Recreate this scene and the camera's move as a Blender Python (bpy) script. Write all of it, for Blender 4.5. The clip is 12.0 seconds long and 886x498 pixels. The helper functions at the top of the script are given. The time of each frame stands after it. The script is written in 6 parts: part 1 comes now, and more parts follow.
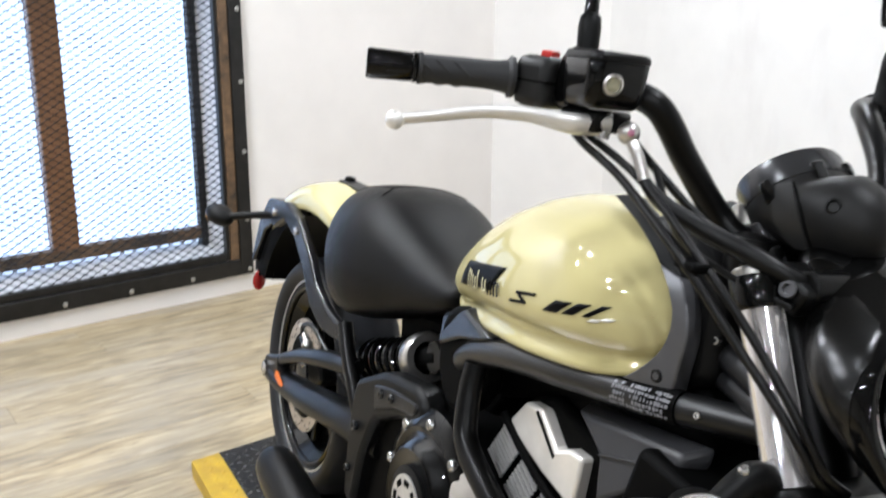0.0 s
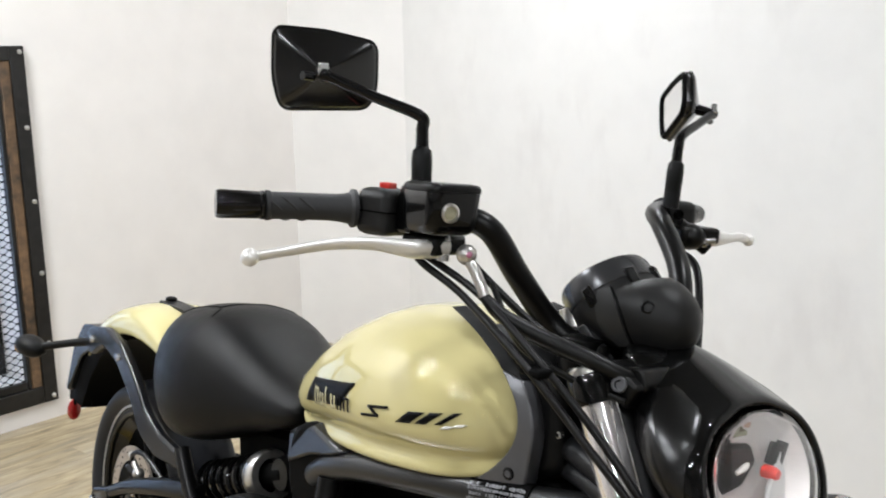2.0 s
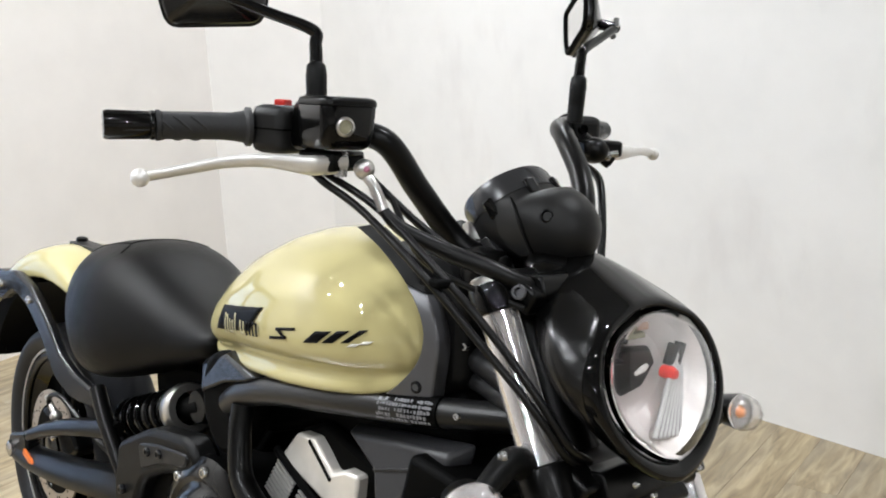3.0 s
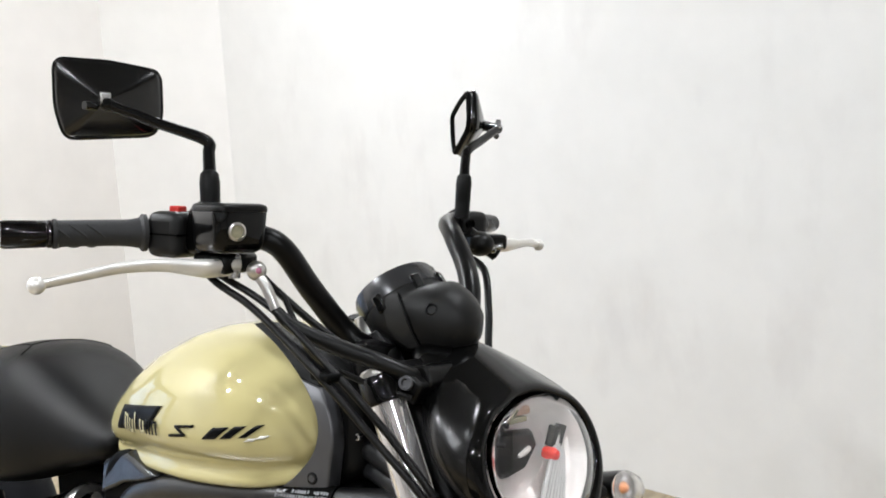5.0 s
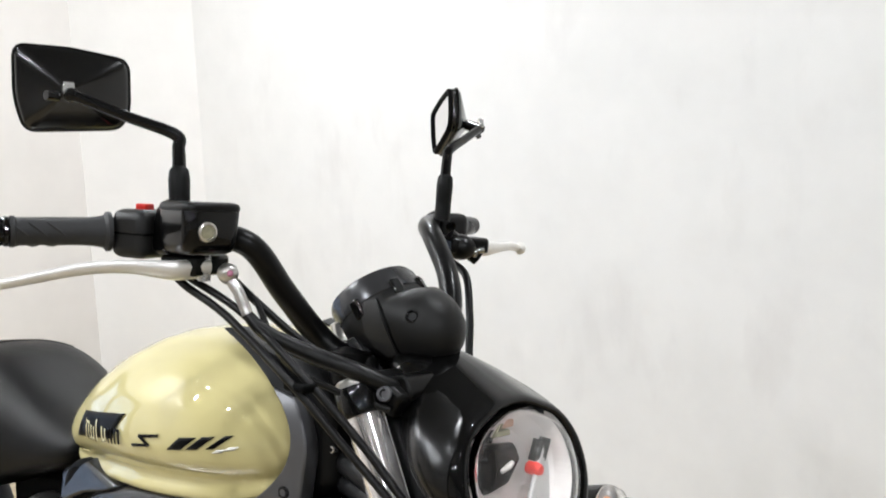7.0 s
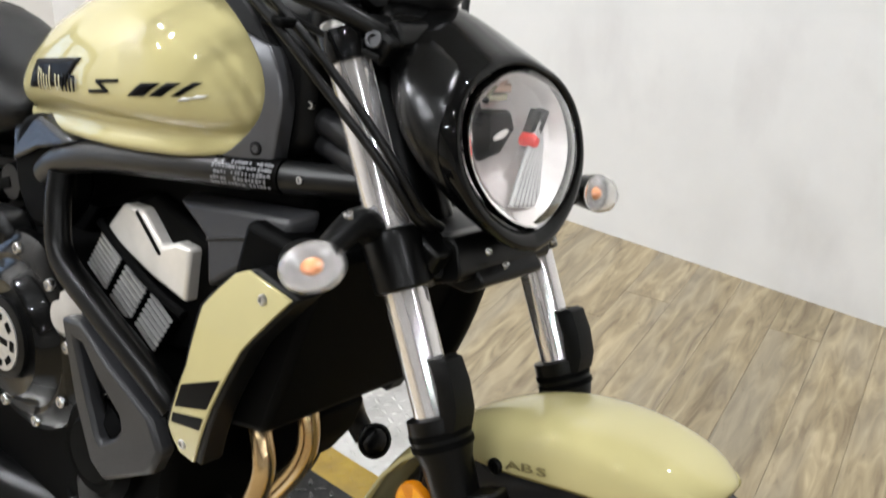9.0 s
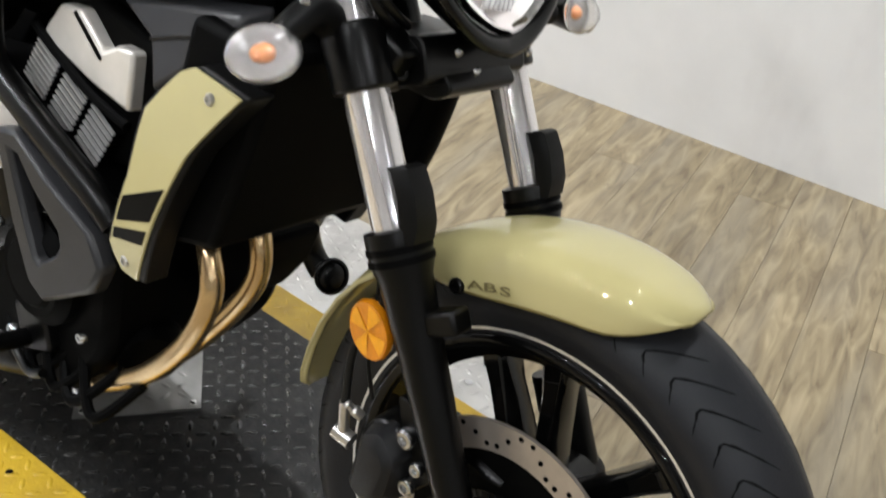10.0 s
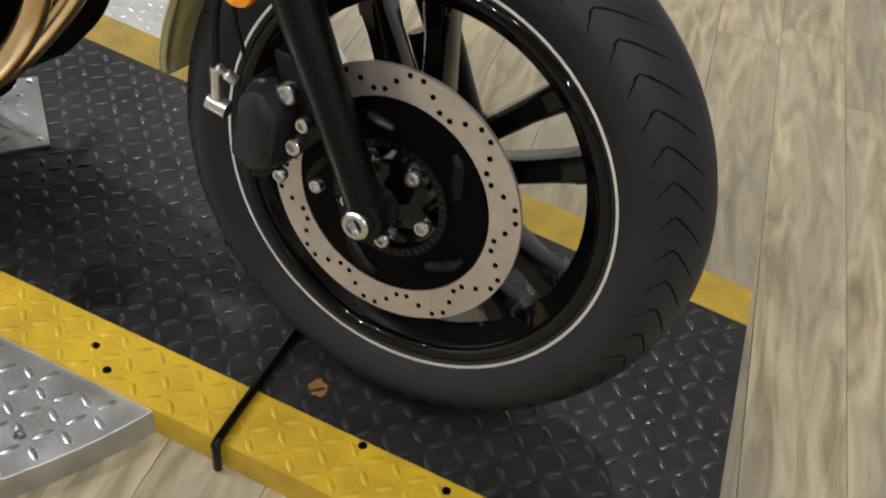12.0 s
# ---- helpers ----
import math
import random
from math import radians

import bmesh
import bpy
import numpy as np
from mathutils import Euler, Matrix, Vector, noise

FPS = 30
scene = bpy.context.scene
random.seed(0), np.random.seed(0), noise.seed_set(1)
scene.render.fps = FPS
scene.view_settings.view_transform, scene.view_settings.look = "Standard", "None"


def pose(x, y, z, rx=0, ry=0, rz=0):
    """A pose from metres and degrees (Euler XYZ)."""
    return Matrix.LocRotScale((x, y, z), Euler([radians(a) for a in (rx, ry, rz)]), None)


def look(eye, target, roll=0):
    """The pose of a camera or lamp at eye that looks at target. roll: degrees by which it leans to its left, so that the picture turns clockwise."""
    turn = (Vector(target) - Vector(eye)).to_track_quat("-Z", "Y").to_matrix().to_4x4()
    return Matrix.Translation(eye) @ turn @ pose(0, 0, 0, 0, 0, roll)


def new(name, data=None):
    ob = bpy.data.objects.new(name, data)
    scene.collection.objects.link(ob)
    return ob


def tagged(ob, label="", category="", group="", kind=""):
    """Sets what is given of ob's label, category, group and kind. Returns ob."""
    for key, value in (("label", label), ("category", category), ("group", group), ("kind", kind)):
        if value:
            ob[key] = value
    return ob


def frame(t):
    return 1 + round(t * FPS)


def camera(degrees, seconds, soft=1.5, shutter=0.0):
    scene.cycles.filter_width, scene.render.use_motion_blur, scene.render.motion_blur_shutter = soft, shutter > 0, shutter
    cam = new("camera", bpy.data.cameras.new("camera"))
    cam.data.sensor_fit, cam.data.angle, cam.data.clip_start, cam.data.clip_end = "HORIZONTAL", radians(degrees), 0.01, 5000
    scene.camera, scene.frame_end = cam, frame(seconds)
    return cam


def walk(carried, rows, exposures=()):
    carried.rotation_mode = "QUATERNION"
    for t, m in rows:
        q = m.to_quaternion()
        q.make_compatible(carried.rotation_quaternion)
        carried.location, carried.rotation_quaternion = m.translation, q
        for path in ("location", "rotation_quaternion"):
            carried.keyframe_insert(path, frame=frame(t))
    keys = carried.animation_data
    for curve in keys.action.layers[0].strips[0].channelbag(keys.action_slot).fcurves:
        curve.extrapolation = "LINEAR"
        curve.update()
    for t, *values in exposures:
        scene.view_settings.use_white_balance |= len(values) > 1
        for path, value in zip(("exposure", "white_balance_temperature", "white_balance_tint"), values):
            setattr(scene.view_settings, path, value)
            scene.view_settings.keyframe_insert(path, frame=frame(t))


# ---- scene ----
cam = camera(49.32, 12.0, 1.8, 0.35)
PATH = [
    (0, (1.8743, -0.5888, 1.1987), (0.1512, 0.2574, 0.6377), 0.42),
    (0.2, (1.8974, -0.6141, 1.2156), (0.1778, 0.2869, 0.7347), -0.64),
    (0.5, (1.8870, -0.6645, 1.2593), (0.1935, 0.3324, 0.8876), -2.47),
    (1, (1.8702, -0.6941, 1.2640), (0.2274, 0.3911, 0.9122), -1.07),
    (1.5, (1.8748, -0.6764, 1.2561), (0.2792, 0.4728, 0.8905), -1.17),
    (2, (1.8933, -0.6636, 1.2474), (0.3559, 0.5571, 0.8651), -1.18),
    (2.5, (1.9032, -0.6477, 1.2279), (0.4273, 0.6197, 0.7638), -1.79),
    (3, (1.9181, -0.6386, 1.2168), (0.4874, 0.6654, 0.7139), -2.35),
    (3.5, (1.9477, -0.6401, 1.2199), (0.5583, 0.7189, 0.7480), -3.33),
    (3.7, (1.9596, -0.6403, 1.2250), (0.5809, 0.7359, 0.7718), -3.41),
    (5.5, (1.9839, -0.6602, 1.2427), (0.6637, 0.8079, 0.9238), -2.66),
    (6, (1.9714, -0.6534, 1.2436), (0.6561, 0.8213, 0.9351), -2.63),
    (6.5, (1.9613, -0.6411, 1.2435), (0.6552, 0.8445, 0.9486), -2.99),
    (6.7, (1.9543, -0.6351, 1.2431), (0.6559, 0.8551, 0.9370), -2.61),
    (8.3, (1.8834, -0.6043, 1.1742), (0.6837, 0.8562, 0.5201), 1.21),
    (8.5, (1.8814, -0.6019, 1.1601), (0.7025, 0.8522, 0.4561), 1.65),
    (9, (1.8792, -0.5952, 1.1221), (0.7513, 0.8311, 0.2894), 3.08),
    (9.5, (1.8756, -0.5842, 1.0830), (0.8085, 0.8153, 0.1331), 4.57),
    (10, (1.8667, -0.5678, 1.0354), (0.8793, 0.8233, -0.0086), 6.52),
    (10.5, (1.8559, -0.5530, 0.9834), (0.9886, 0.8184, -0.1858), 7.50),
    (11, (1.8502, -0.5481, 0.9389), (1.1099, 0.8111, -0.3278), 8.34),
    (11.5, (1.8607, -0.5703, 0.9040), (1.2254, 0.7993, -0.4077), 8.75),
    (12, (1.8698, -0.6178, 0.9042), (1.3202, 0.7447, -0.4529), 8.02),
]

walk(cam, [(t, look(eye, target, roll)) for t, eye, target, roll in PATH], [(0.0, 0.14, 6280, 11), (0.7, 0.08, 6420, 10), (1.5, -0.04, 6450, 10), (2.5, -0.03, 6450, 10), (3.7, 0.02, 6450, 10), (5.5, 0.05, 6450, 10), (6.7, 0.1, 6450, 10), (8.5, 0.1, 6450, 10), (9.5, 0.06, 6500, 10), (10.5, -0.1, 6500, 10), (12.0, -0.04, 6500, 10)])

# ---- world, lamps ----
world = bpy.data.worlds.new("world")
scene.world = world
world.use_nodes = True
wn = world.node_tree.nodes
sky = wn.new("ShaderNodeTexSky")
sky.sky_type, sky.sun_disc = "NISHITA", False
sky.sun_elevation, sky.sun_rotation = radians(35), radians(60)
wn["Background"].inputs[1].default_value = 0.12
world.node_tree.links.new(sky.outputs[0], wn["Background"].inputs[0])

# plan place and power of each ceiling spot
LAMP_SPOTS = [(-0.9, -0.5, 25.0), (-0.3, -0.87, 25.0), (-0.6, -1.2, 25.0), (0.72, -1.5, 18.0), (1.4, -2.05, 16.0), (2.0, -0.73, 7.0), (1.75, 0.85, 18.0), (-0.3, 1.3, 26.0), (0.93, -2.55, 16.0)]
# six more, unseen, added to brighten the far room and its reflections
LAMP_SPOTS += [(x, y, 22.0) for x in (3.6, 5.6) for y in (-0.7, -2.8, -4.9)]
CEILING_Z = 2.75


def lamp(name, x, y, z, power, size, target, colour=(0.94, 0.972, 1.0), shape="DISK"):
    data = bpy.data.lights.new(name, "AREA")
    data.shape, data.size, data.energy, data.color = shape, size, power, colour
    ob = new(name, data)
    ob.matrix_basis = look((x, y, z), target)
    return ob


for lx, ly, power in LAMP_SPOTS:
    lamp("ceiling_spot_light", lx, ly, CEILING_Z - 0.075, power, 0.085, (lx, ly, 0))

# ---- materials ----


def material(name, base, rough=0.5, metal=0.0, vary=0.0, scale=40.0, bump=0.0, bump_scale=200.0, coat=0.0, dark=None, specular=0.5, rough_vary=0.0, coat_rough=0.03, coat_ior=1.5):
    """Principled surface with two scales of noise in its colour and fine relief."""
    m = bpy.data.materials.new(name)
    m.use_nodes = True
    n, l = m.node_tree.nodes, m.node_tree.links
    b = n["Principled BSDF"]
    b.inputs["Roughness"].default_value, b.inputs["Metallic"].default_value = rough, metal
    b.inputs["Coat Weight"].default_value, b.inputs["Coat Roughness"].default_value = coat, coat_rough
    b.inputs["Coat IOR"].default_value = coat_ior
    b.inputs["Specular IOR Level"].default_value = specular
    co = n.new("ShaderNodeTexCoord")
    if vary > 0:
        small, large, mix, ramp = n.new("ShaderNodeTexNoise"), n.new("ShaderNodeTexNoise"), n.new("ShaderNodeMath"), n.new("ShaderNodeMix")
        small.inputs["Scale"].default_value, large.inputs["Scale"].default_value = scale, scale / 9
        small.inputs["Detail"].default_value, large.inputs["Detail"].default_value = 6, 3
        l.new(co.outputs["Object"], small.inputs["Vector"]), l.new(co.outputs["Object"], large.inputs["Vector"])
        mix.operation = "MULTIPLY_ADD"
        l.new(small.outputs[0], mix.inputs[0])
        mix.inputs[1].default_value = 0.5
        half = n.new("ShaderNodeMath")
        half.operation = "MULTIPLY"
        half.inputs[1].default_value = 0.5
        l.new(large.outputs[0], half.inputs[0]), l.new(half.outputs[0], mix.inputs[2])
        ramp.data_type = "RGBA"
        far = dark if dark else tuple(c * (1 - vary) for c in base)
        ramp.inputs[6].default_value, ramp.inputs[7].default_value = (*far, 1), (*base, 1)
        spread = n.new("ShaderNodeMapRange")
        spread.inputs[1].default_value, spread.inputs[2].default_value = 0.35, 0.62
        l.new(mix.outputs[0], spread.inputs[0]), l.new(spread.outputs[0], ramp.inputs[0])
        l.new(ramp.outputs[2], b.inputs["Base Color"])
        if rough_vary:
            rr = n.new("ShaderNodeMapRange")
            rr.inputs[1].default_value, rr.inputs[2].default_value = 0.35, 0.65
            rr.inputs[3].default_value, rr.inputs[4].default_value = rough - rough_vary, rough + rough_vary
            l.new(mix.outputs[0], rr.inputs[0]), l.new(rr.outputs[0], b.inputs["Roughness"])
    else:
        b.inputs["Base Color"].default_value = (*base, 1)
    if bump:
        grain, bm = n.new("ShaderNodeTexNoise"), n.new("ShaderNodeBump")
        grain.inputs["Scale"].default_value, grain.inputs["Detail"].default_value = bump_scale, 4
        bm.inputs["Strength"].default_value, bm.inputs["Distance"].default_value = bump, 0.002
        l.new(co.outputs["Object"], grain.inputs["Vector"]), l.new(grain.outputs[0], bm.inputs["Height"]), l.new(bm.outputs[0], b.inputs["Normal"])
    return m


def plank_material():
    m = material("wood_vinyl", (0.4, 0.3, 0.19), 0.42)
    n, l = m.node_tree.nodes, m.node_tree.links
    b = n["Principled BSDF"]
    co, ob, mp = n.new("ShaderNodeTexCoord"), n.new("ShaderNodeObjectInfo"), n.new("ShaderNodeMapping")
    shift = n.new("ShaderNodeVectorMath")
    shift.operation = "MULTIPLY_ADD"
    comb = n.new("ShaderNodeCombineXYZ")
    for k in range(3):
        l.new(ob.outputs["Random"], comb.inputs[k])
    l.new(comb.outputs[0], shift.inputs[0])
    shift.inputs[1].default_value = (17.0, 31.0, 7.0)
    l.new(co.outputs["Object"], shift.inputs[2])
    mp.inputs["Scale"].default_value = (1.0, 0.15, 1.0)
    l.new(shift.outputs[0], mp.inputs[0])
    grain, cloud, fine = n.new("ShaderNodeTexNoise"), n.new("ShaderNodeTexNoise"), n.new("ShaderNodeTexNoise")
    grain.inputs["Scale"].default_value, grain.inputs["Detail"].default_value, grain.inputs["Distortion"].default_value = 38, 10, 1.1
    cloud.inputs["Scale"].default_value, cloud.inputs["Detail"].default_value = 11, 4
    fine.inputs["Scale"].default_value, fine.inputs["Detail"].default_value = 130, 5
    for t in (grain, cloud, fine):
        l.new(mp.outputs[0], t.inputs["Vector"])
    ramp = n.new("ShaderNodeValToRGB")
    e = ramp.color_ramp.elements
    e[0].position, e[0].color = 0.3, (0.18, 0.135, 0.078, 1)
    e[1].position, e[1].color = 0.7, (0.465, 0.375, 0.232, 1)
    mid = e.new(0.5)
    mid.color = (0.325, 0.257, 0.153, 1)
    l.new(grain.outputs[0], ramp.inputs[0])
    grey = n.new("ShaderNodeMix")
    grey.data_type = "RGBA"
    grey.inputs[7].default_value = (0.28, 0.246, 0.19, 1)
    fade = n.new("ShaderNodeMapRange")
    fade.inputs[1].default_value, fade.inputs[2].default_value, fade.inputs[4].default_value = 0.42, 0.66, 0.55
    l.new(cloud.outputs[0], fade.inputs[0]), l.new(fade.outputs[0], grey.inputs[0]), l.new(ramp.outputs[0], grey.inputs[6])
    crack, dark, lined = n.new("ShaderNodeTexNoise"), n.new("ShaderNodeMapRange"), n.new("ShaderNodeMix")
    crack.inputs["Scale"].default_value, crack.inputs["Detail"].default_value, crack.inputs["Distortion"].default_value = 55, 6, 1.5
    l.new(mp.outputs[0], crack.inputs["Vector"])
    dark.inputs[1].default_value, dark.inputs[2].default_value, dark.inputs[4].default_value = 0.64, 0.8, 0.6
    l.new(crack.outputs[0], dark.inputs[0])
    lined.data_type = "RGBA"
    lined.inputs[7].default_value = (0.085, 0.065, 0.048, 1)
    l.new(dark.outputs[0], lined.inputs[0]), l.new(grey.outputs[2], lined.inputs[6])
    tone = n.new("ShaderNodeMix")
    tone.data_type, tone.blend_type = "RGBA", "MULTIPLY"
    tone.inputs[0].default_value = 1.0
    light = n.new("ShaderNodeMapRange")
    light.inputs[3].default_value, light.inputs[4].default_value = 0.88, 1.1
    l.new(ob.outputs["Random"], light.inputs[0]), l.new(light.outputs[0], tone.inputs[7]), l.new(lined.outputs[2], tone.inputs[6])
    l.new(tone.outputs[2], b.inputs["Base Color"])
    bm = n.new("ShaderNodeBump")
    bm.inputs["Strength"].default_value, bm.inputs["Distance"].default_value = 0.25, 0.001
    l.new(fine.outputs[0], bm.inputs["Height"]), l.new(bm.outputs[0], b.inputs["Normal"])
    return m


def glass_material(name, tint=(1, 1, 1), rough=0.02):
    m = bpy.data.materials.new(name)
    m.use_nodes = True
    b = m.node_tree.nodes["Principled BSDF"]
    b.inputs["Base Color"].default_value, b.inputs["Roughness"].default_value = (*tint, 1), rough
    b.inputs["Transmission Weight"].default_value, b.inputs["IOR"].default_value = 1.0, 1.45
    return m


def glow_material(name, colour, strength):
    m = bpy.data.materials.new(name)
    m.use_nodes = True
    b = m.node_tree.nodes["Principled BSDF"]
    b.inputs["Base Color"].default_value = (0.8, 0.8, 0.8, 1)
    b.inputs["Emission Color"].default_value, b.inputs["Emission Strength"].default_value = (*colour, 1), strength
    return m


PAINT_WALL = material("wall_paint", (0.80, 0.79, 0.77), 0.75, vary=0.07, scale=9, bump=0.12, bump_scale=260)
PAINT_NORTH = material("blotched_white_wall_paint", (0.81, 0.80, 0.785), 0.75, vary=0.06, scale=9, bump=0.12, bump_scale=260)
wn_n, wn_l = PAINT_NORTH.node_tree.nodes, PAINT_NORTH.node_tree.links
# upright grey blotches from stretched noise, mixed in faintly
blotch_at, blotch, blotch_cut, blotch_mix = wn_n.new("ShaderNodeMapping"), wn_n.new("ShaderNodeTexNoise"), wn_n.new("ShaderNodeMapRange"), wn_n.new("ShaderNodeMix")
blotch_at.inputs["Scale"].default_value = (3.2, 1.0, 1.3)
blotch.inputs["Scale"].default_value, blotch.inputs["Detail"].default_value = 2.2, 5
blotch_cut.inputs[1].default_value, blotch_cut.inputs[2].default_value, blotch_cut.inputs[4].default_value = 0.56, 0.76, 0.26
blotch_mix.data_type = "RGBA"
blotch_mix.inputs[7].default_value = (0.56, 0.53, 0.52, 1)
wn_l.new(next(k for k in wn_n if k.type == "TEX_COORD").outputs["Object"], blotch_at.inputs[0]), wn_l.new(blotch_at.outputs[0], blotch.inputs["Vector"])
wn_l.new(blotch.outputs[0], blotch_cut.inputs[0]), wn_l.new(blotch_cut.outputs[0], blotch_mix.inputs[0])
wn_l.new(wn_n["Principled BSDF"].inputs["Base Color"].links[0].from_socket, blotch_mix.inputs[6])
wn_l.new(blotch_mix.outputs[2], wn_n["Principled BSDF"].inputs["Base Color"])
PAINT_WEST = material("beige_wall_paint", (0.79, 0.762, 0.735), 0.75, vary=0.07, scale=7, bump=0.12, bump_scale=260)
PAINT_CORNER = material("pale_beige_wall_paint", (0.8, 0.78, 0.76), 0.75, vary=0.06, scale=8, bump=0.12, bump_scale=260)
PAINT_CEILING = material("ceiling_paint", (0.16, 0.158, 0.155), 0.85, vary=0.1, scale=8)
PAINT_FAR = material("grey_showroom_wall_paint", (0.72, 0.715, 0.71), 0.8, vary=0.1, scale=6)
FITTING_WHITE = material("white_lamp_fitting", (0.75, 0.75, 0.74), 0.4, vary=0.05, scale=60)
WOOD = plank_material()
WINDOW_IRON = material("blackened_iron", (0.022, 0.021, 0.02), 0.42, 0.5, vary=0.5, scale=30, bump=0.3, bump_scale=60)
WINDOW_WOOD = material("stained_window_wood", (0.17, 0.1, 0.05), 0.6, dark=(0.03, 0.02, 0.012), vary=0.65, scale=34, bump=0.4, bump_scale=80)
MULLION_WOOD = material("brown_mullion_wood", (0.26, 0.125, 0.055), 0.5, vary=0.35, scale=18)
GALVANISED = material("galvanised_bolt", (0.6, 0.59, 0.56), 0.35, 0.9, vary=0.3, scale=300)
BACK_LIGHT = glow_material("bright_daylight_haze", (0.5, 0.68, 1.0), 1.8)
PLATE_BLACK = material("black_painted_tread_plate", (0.005, 0.005, 0.005), 0.42, 0.0, vary=0.5, scale=48, bump=0.5, bump_scale=160, dark=(0.024, 0.0225, 0.02), rough_vary=0.12, specular=0.22)
PLATE_WORN = material("worn_lug_metal", (0.014, 0.0138, 0.0135), 0.27, 0.3, vary=0.7, scale=60, dark=(0.055, 0.053, 0.05), specular=0.5)
PLATE_YELLOW = material("yellow_edge_paint", (0.55, 0.35, 0.014), 0.46, 0.0, vary=0.3, scale=22, bump=0.2, bump_scale=220, dark=(0.33, 0.205, 0.012))
# plate steel darkened for the shade the bike throws on the pad
PAD_SHADED = material("shaded_tread_plate_steel", (0.3, 0.295, 0.285), 0.36, 0.75, vary=0.4, scale=22, bump=0.15, bump_scale=240, rough_vary=0.1)
PLATE_SILVER = material("bare_tread_plate_steel", (0.55, 0.54, 0.52), 0.33, 0.85, vary=0.35, scale=18, bump=0.15, bump_scale=240, rough_vary=0.1)
CREAM = material("cream_gloss_paint", (0.51, 0.45, 0.215), 0.6, 0.0, vary=0.03, scale=30, coat=1.0, specular=0.05, coat_rough=0.012, coat_ior=1.6)
GLOSS_BLACK = material("gloss_black_paint", (0.0018, 0.0018, 0.0018), 0.3, 0.0, vary=0.2, scale=40, coat=0.7, specular=0.05, coat_rough=0.014, coat_ior=1.42)
SATIN_BLACK = material("satin_black_metal", (0.0018, 0.0018, 0.0018), 0.3, 0.0, vary=0.25, scale=60, bump=0.08, bump_scale=400, specular=0.22)
MATT_BLACK = material("matt_black_plastic", (0.0032, 0.0032, 0.0032), 0.46, 0.0, vary=0.25, scale=70, bump=0.15, bump_scale=600, specular=0.17)
DEEP_BLACK = material("dull_black_metal", (0.0012, 0.0012, 0.0012), 0.6, 0.0, vary=0.3, scale=60, specular=0.05)
DARK_GREY = material("dark_grey_plastic", (0.011, 0.011, 0.012), 0.36, 0.0, vary=0.18, scale=60, bump=0.15, bump_scale=700, specular=0.26)
STRUT_GREY = material("dark_satin_strut", (0.007, 0.0075, 0.0095), 0.27, 0.1, vary=0.15, scale=60, bump=0.06, bump_scale=800, specular=0.4)
COVER_GREY = material("mid_grey_satin_plastic", (0.026, 0.026, 0.028), 0.38, 0.0, vary=0.18, scale=60, bump=0.15, bump_scale=700, specular=0.32)
TRIM_GREY = material("grey_satin_trim", (0.13, 0.13, 0.138), 0.36, 0.6, vary=0.15, scale=60, bump=0.1, bump_scale=800)
SEAT_VINYL = material("black_seat_vinyl", (0.003, 0.003, 0.003), 0.4, 0.0, vary=0.25, scale=25, bump=0.25, bump_scale=900, specular=0.13, rough_vary=0.06)
RUBBER = material("tyre_rubber", (0.0145, 0.0153, 0.0185), 0.5, 0.0, vary=0.3, scale=35, bump=0.2, bump_scale=350, specular=0.3)
GRIP_RUBBER = material("grip_rubber", (0.015, 0.015, 0.016), 0.62, 0.0, vary=0.2, scale=90, bump=0.25, bump_scale=500)
CHROME = material("polished_fork_chrome", (0.95, 0.92, 0.92), 0.1, 0.78, vary=0.05, scale=90)
ALLOY = material("cast_alloy", (0.68, 0.66, 0.63), 0.28, 0.95, vary=0.15, scale=80, bump=0.1, bump_scale=300)
LEVER_ALLOY = material("lacquered_lever_alloy", (0.86, 0.84, 0.81), 0.32, 0.5, vary=0.12, scale=60, bump=0.05, bump_scale=300)
STEEL = material("bright_bolt_steel", (0.6, 0.6, 0.6), 0.25, 1.0, vary=0.15, scale=200)
DISC_STEEL = material("drilled_disc_steel", (0.55, 0.485, 0.425), 0.36, 0.75, vary=0.2, scale=70, bump=0.1, bump_scale=600)
HEADER_STEEL = material("heat_tinted_header_steel", (0.72, 0.54, 0.31), 0.22, 0.95, vary=0.35, scale=16, dark=(0.5, 0.33, 0.16))
HEAD_COVER = material("brushed_head_cover", (0.88, 0.84, 0.78), 0.26, 0.4, vary=0.2, scale=30)
FIN_ALLOY = material("machined_fin_edge", (0.62, 0.61, 0.6), 0.32, 0.6, vary=0.2, scale=120)
PINK_PAINT = material("pink_paint_mark", (0.5, 0.2, 0.3), 0.35, vary=0.2, scale=200)
RED_PLASTIC = material("red_plastic", (0.62, 0.02, 0.012), 0.35, vary=0.1, scale=100)
COPPER_REFLECTION = material("copper_tinted_reflection", (0.5, 0.33, 0.25), 0.3, 0.7, vary=0.2, scale=90)
RED_LENS = material("red_reflector", (0.33, 0.012, 0.012), 0.18, vary=0.3, scale=160, coat=0.5)
AMBER = material("amber_reflector", (0.85, 0.36, 0.008), 0.25, vary=0.2, scale=160, coat=0.6)
AMBER_DARK = material("amber_reflector_facet", (0.66, 0.22, 0.005), 0.25, vary=0.2, scale=160, coat=0.6)
ORANGE_STICKER = material("orange_sticker", (0.75, 0.17, 0.03), 0.4, vary=0.1, scale=100)
AMBER_BULB = material("pale_amber_bulb", (0.7, 0.27, 0.1), 0.3, vary=0.3, scale=180)
LENS_GLASS = glass_material("clear_lens", (0.97, 0.97, 0.97))
MIRROR_BLACK = material("satin_mirror_shell", (0.0022, 0.0022, 0.0024), 0.2, 0.0, vary=0.2, scale=50, bump=0.03, bump_scale=600, specular=0.7)
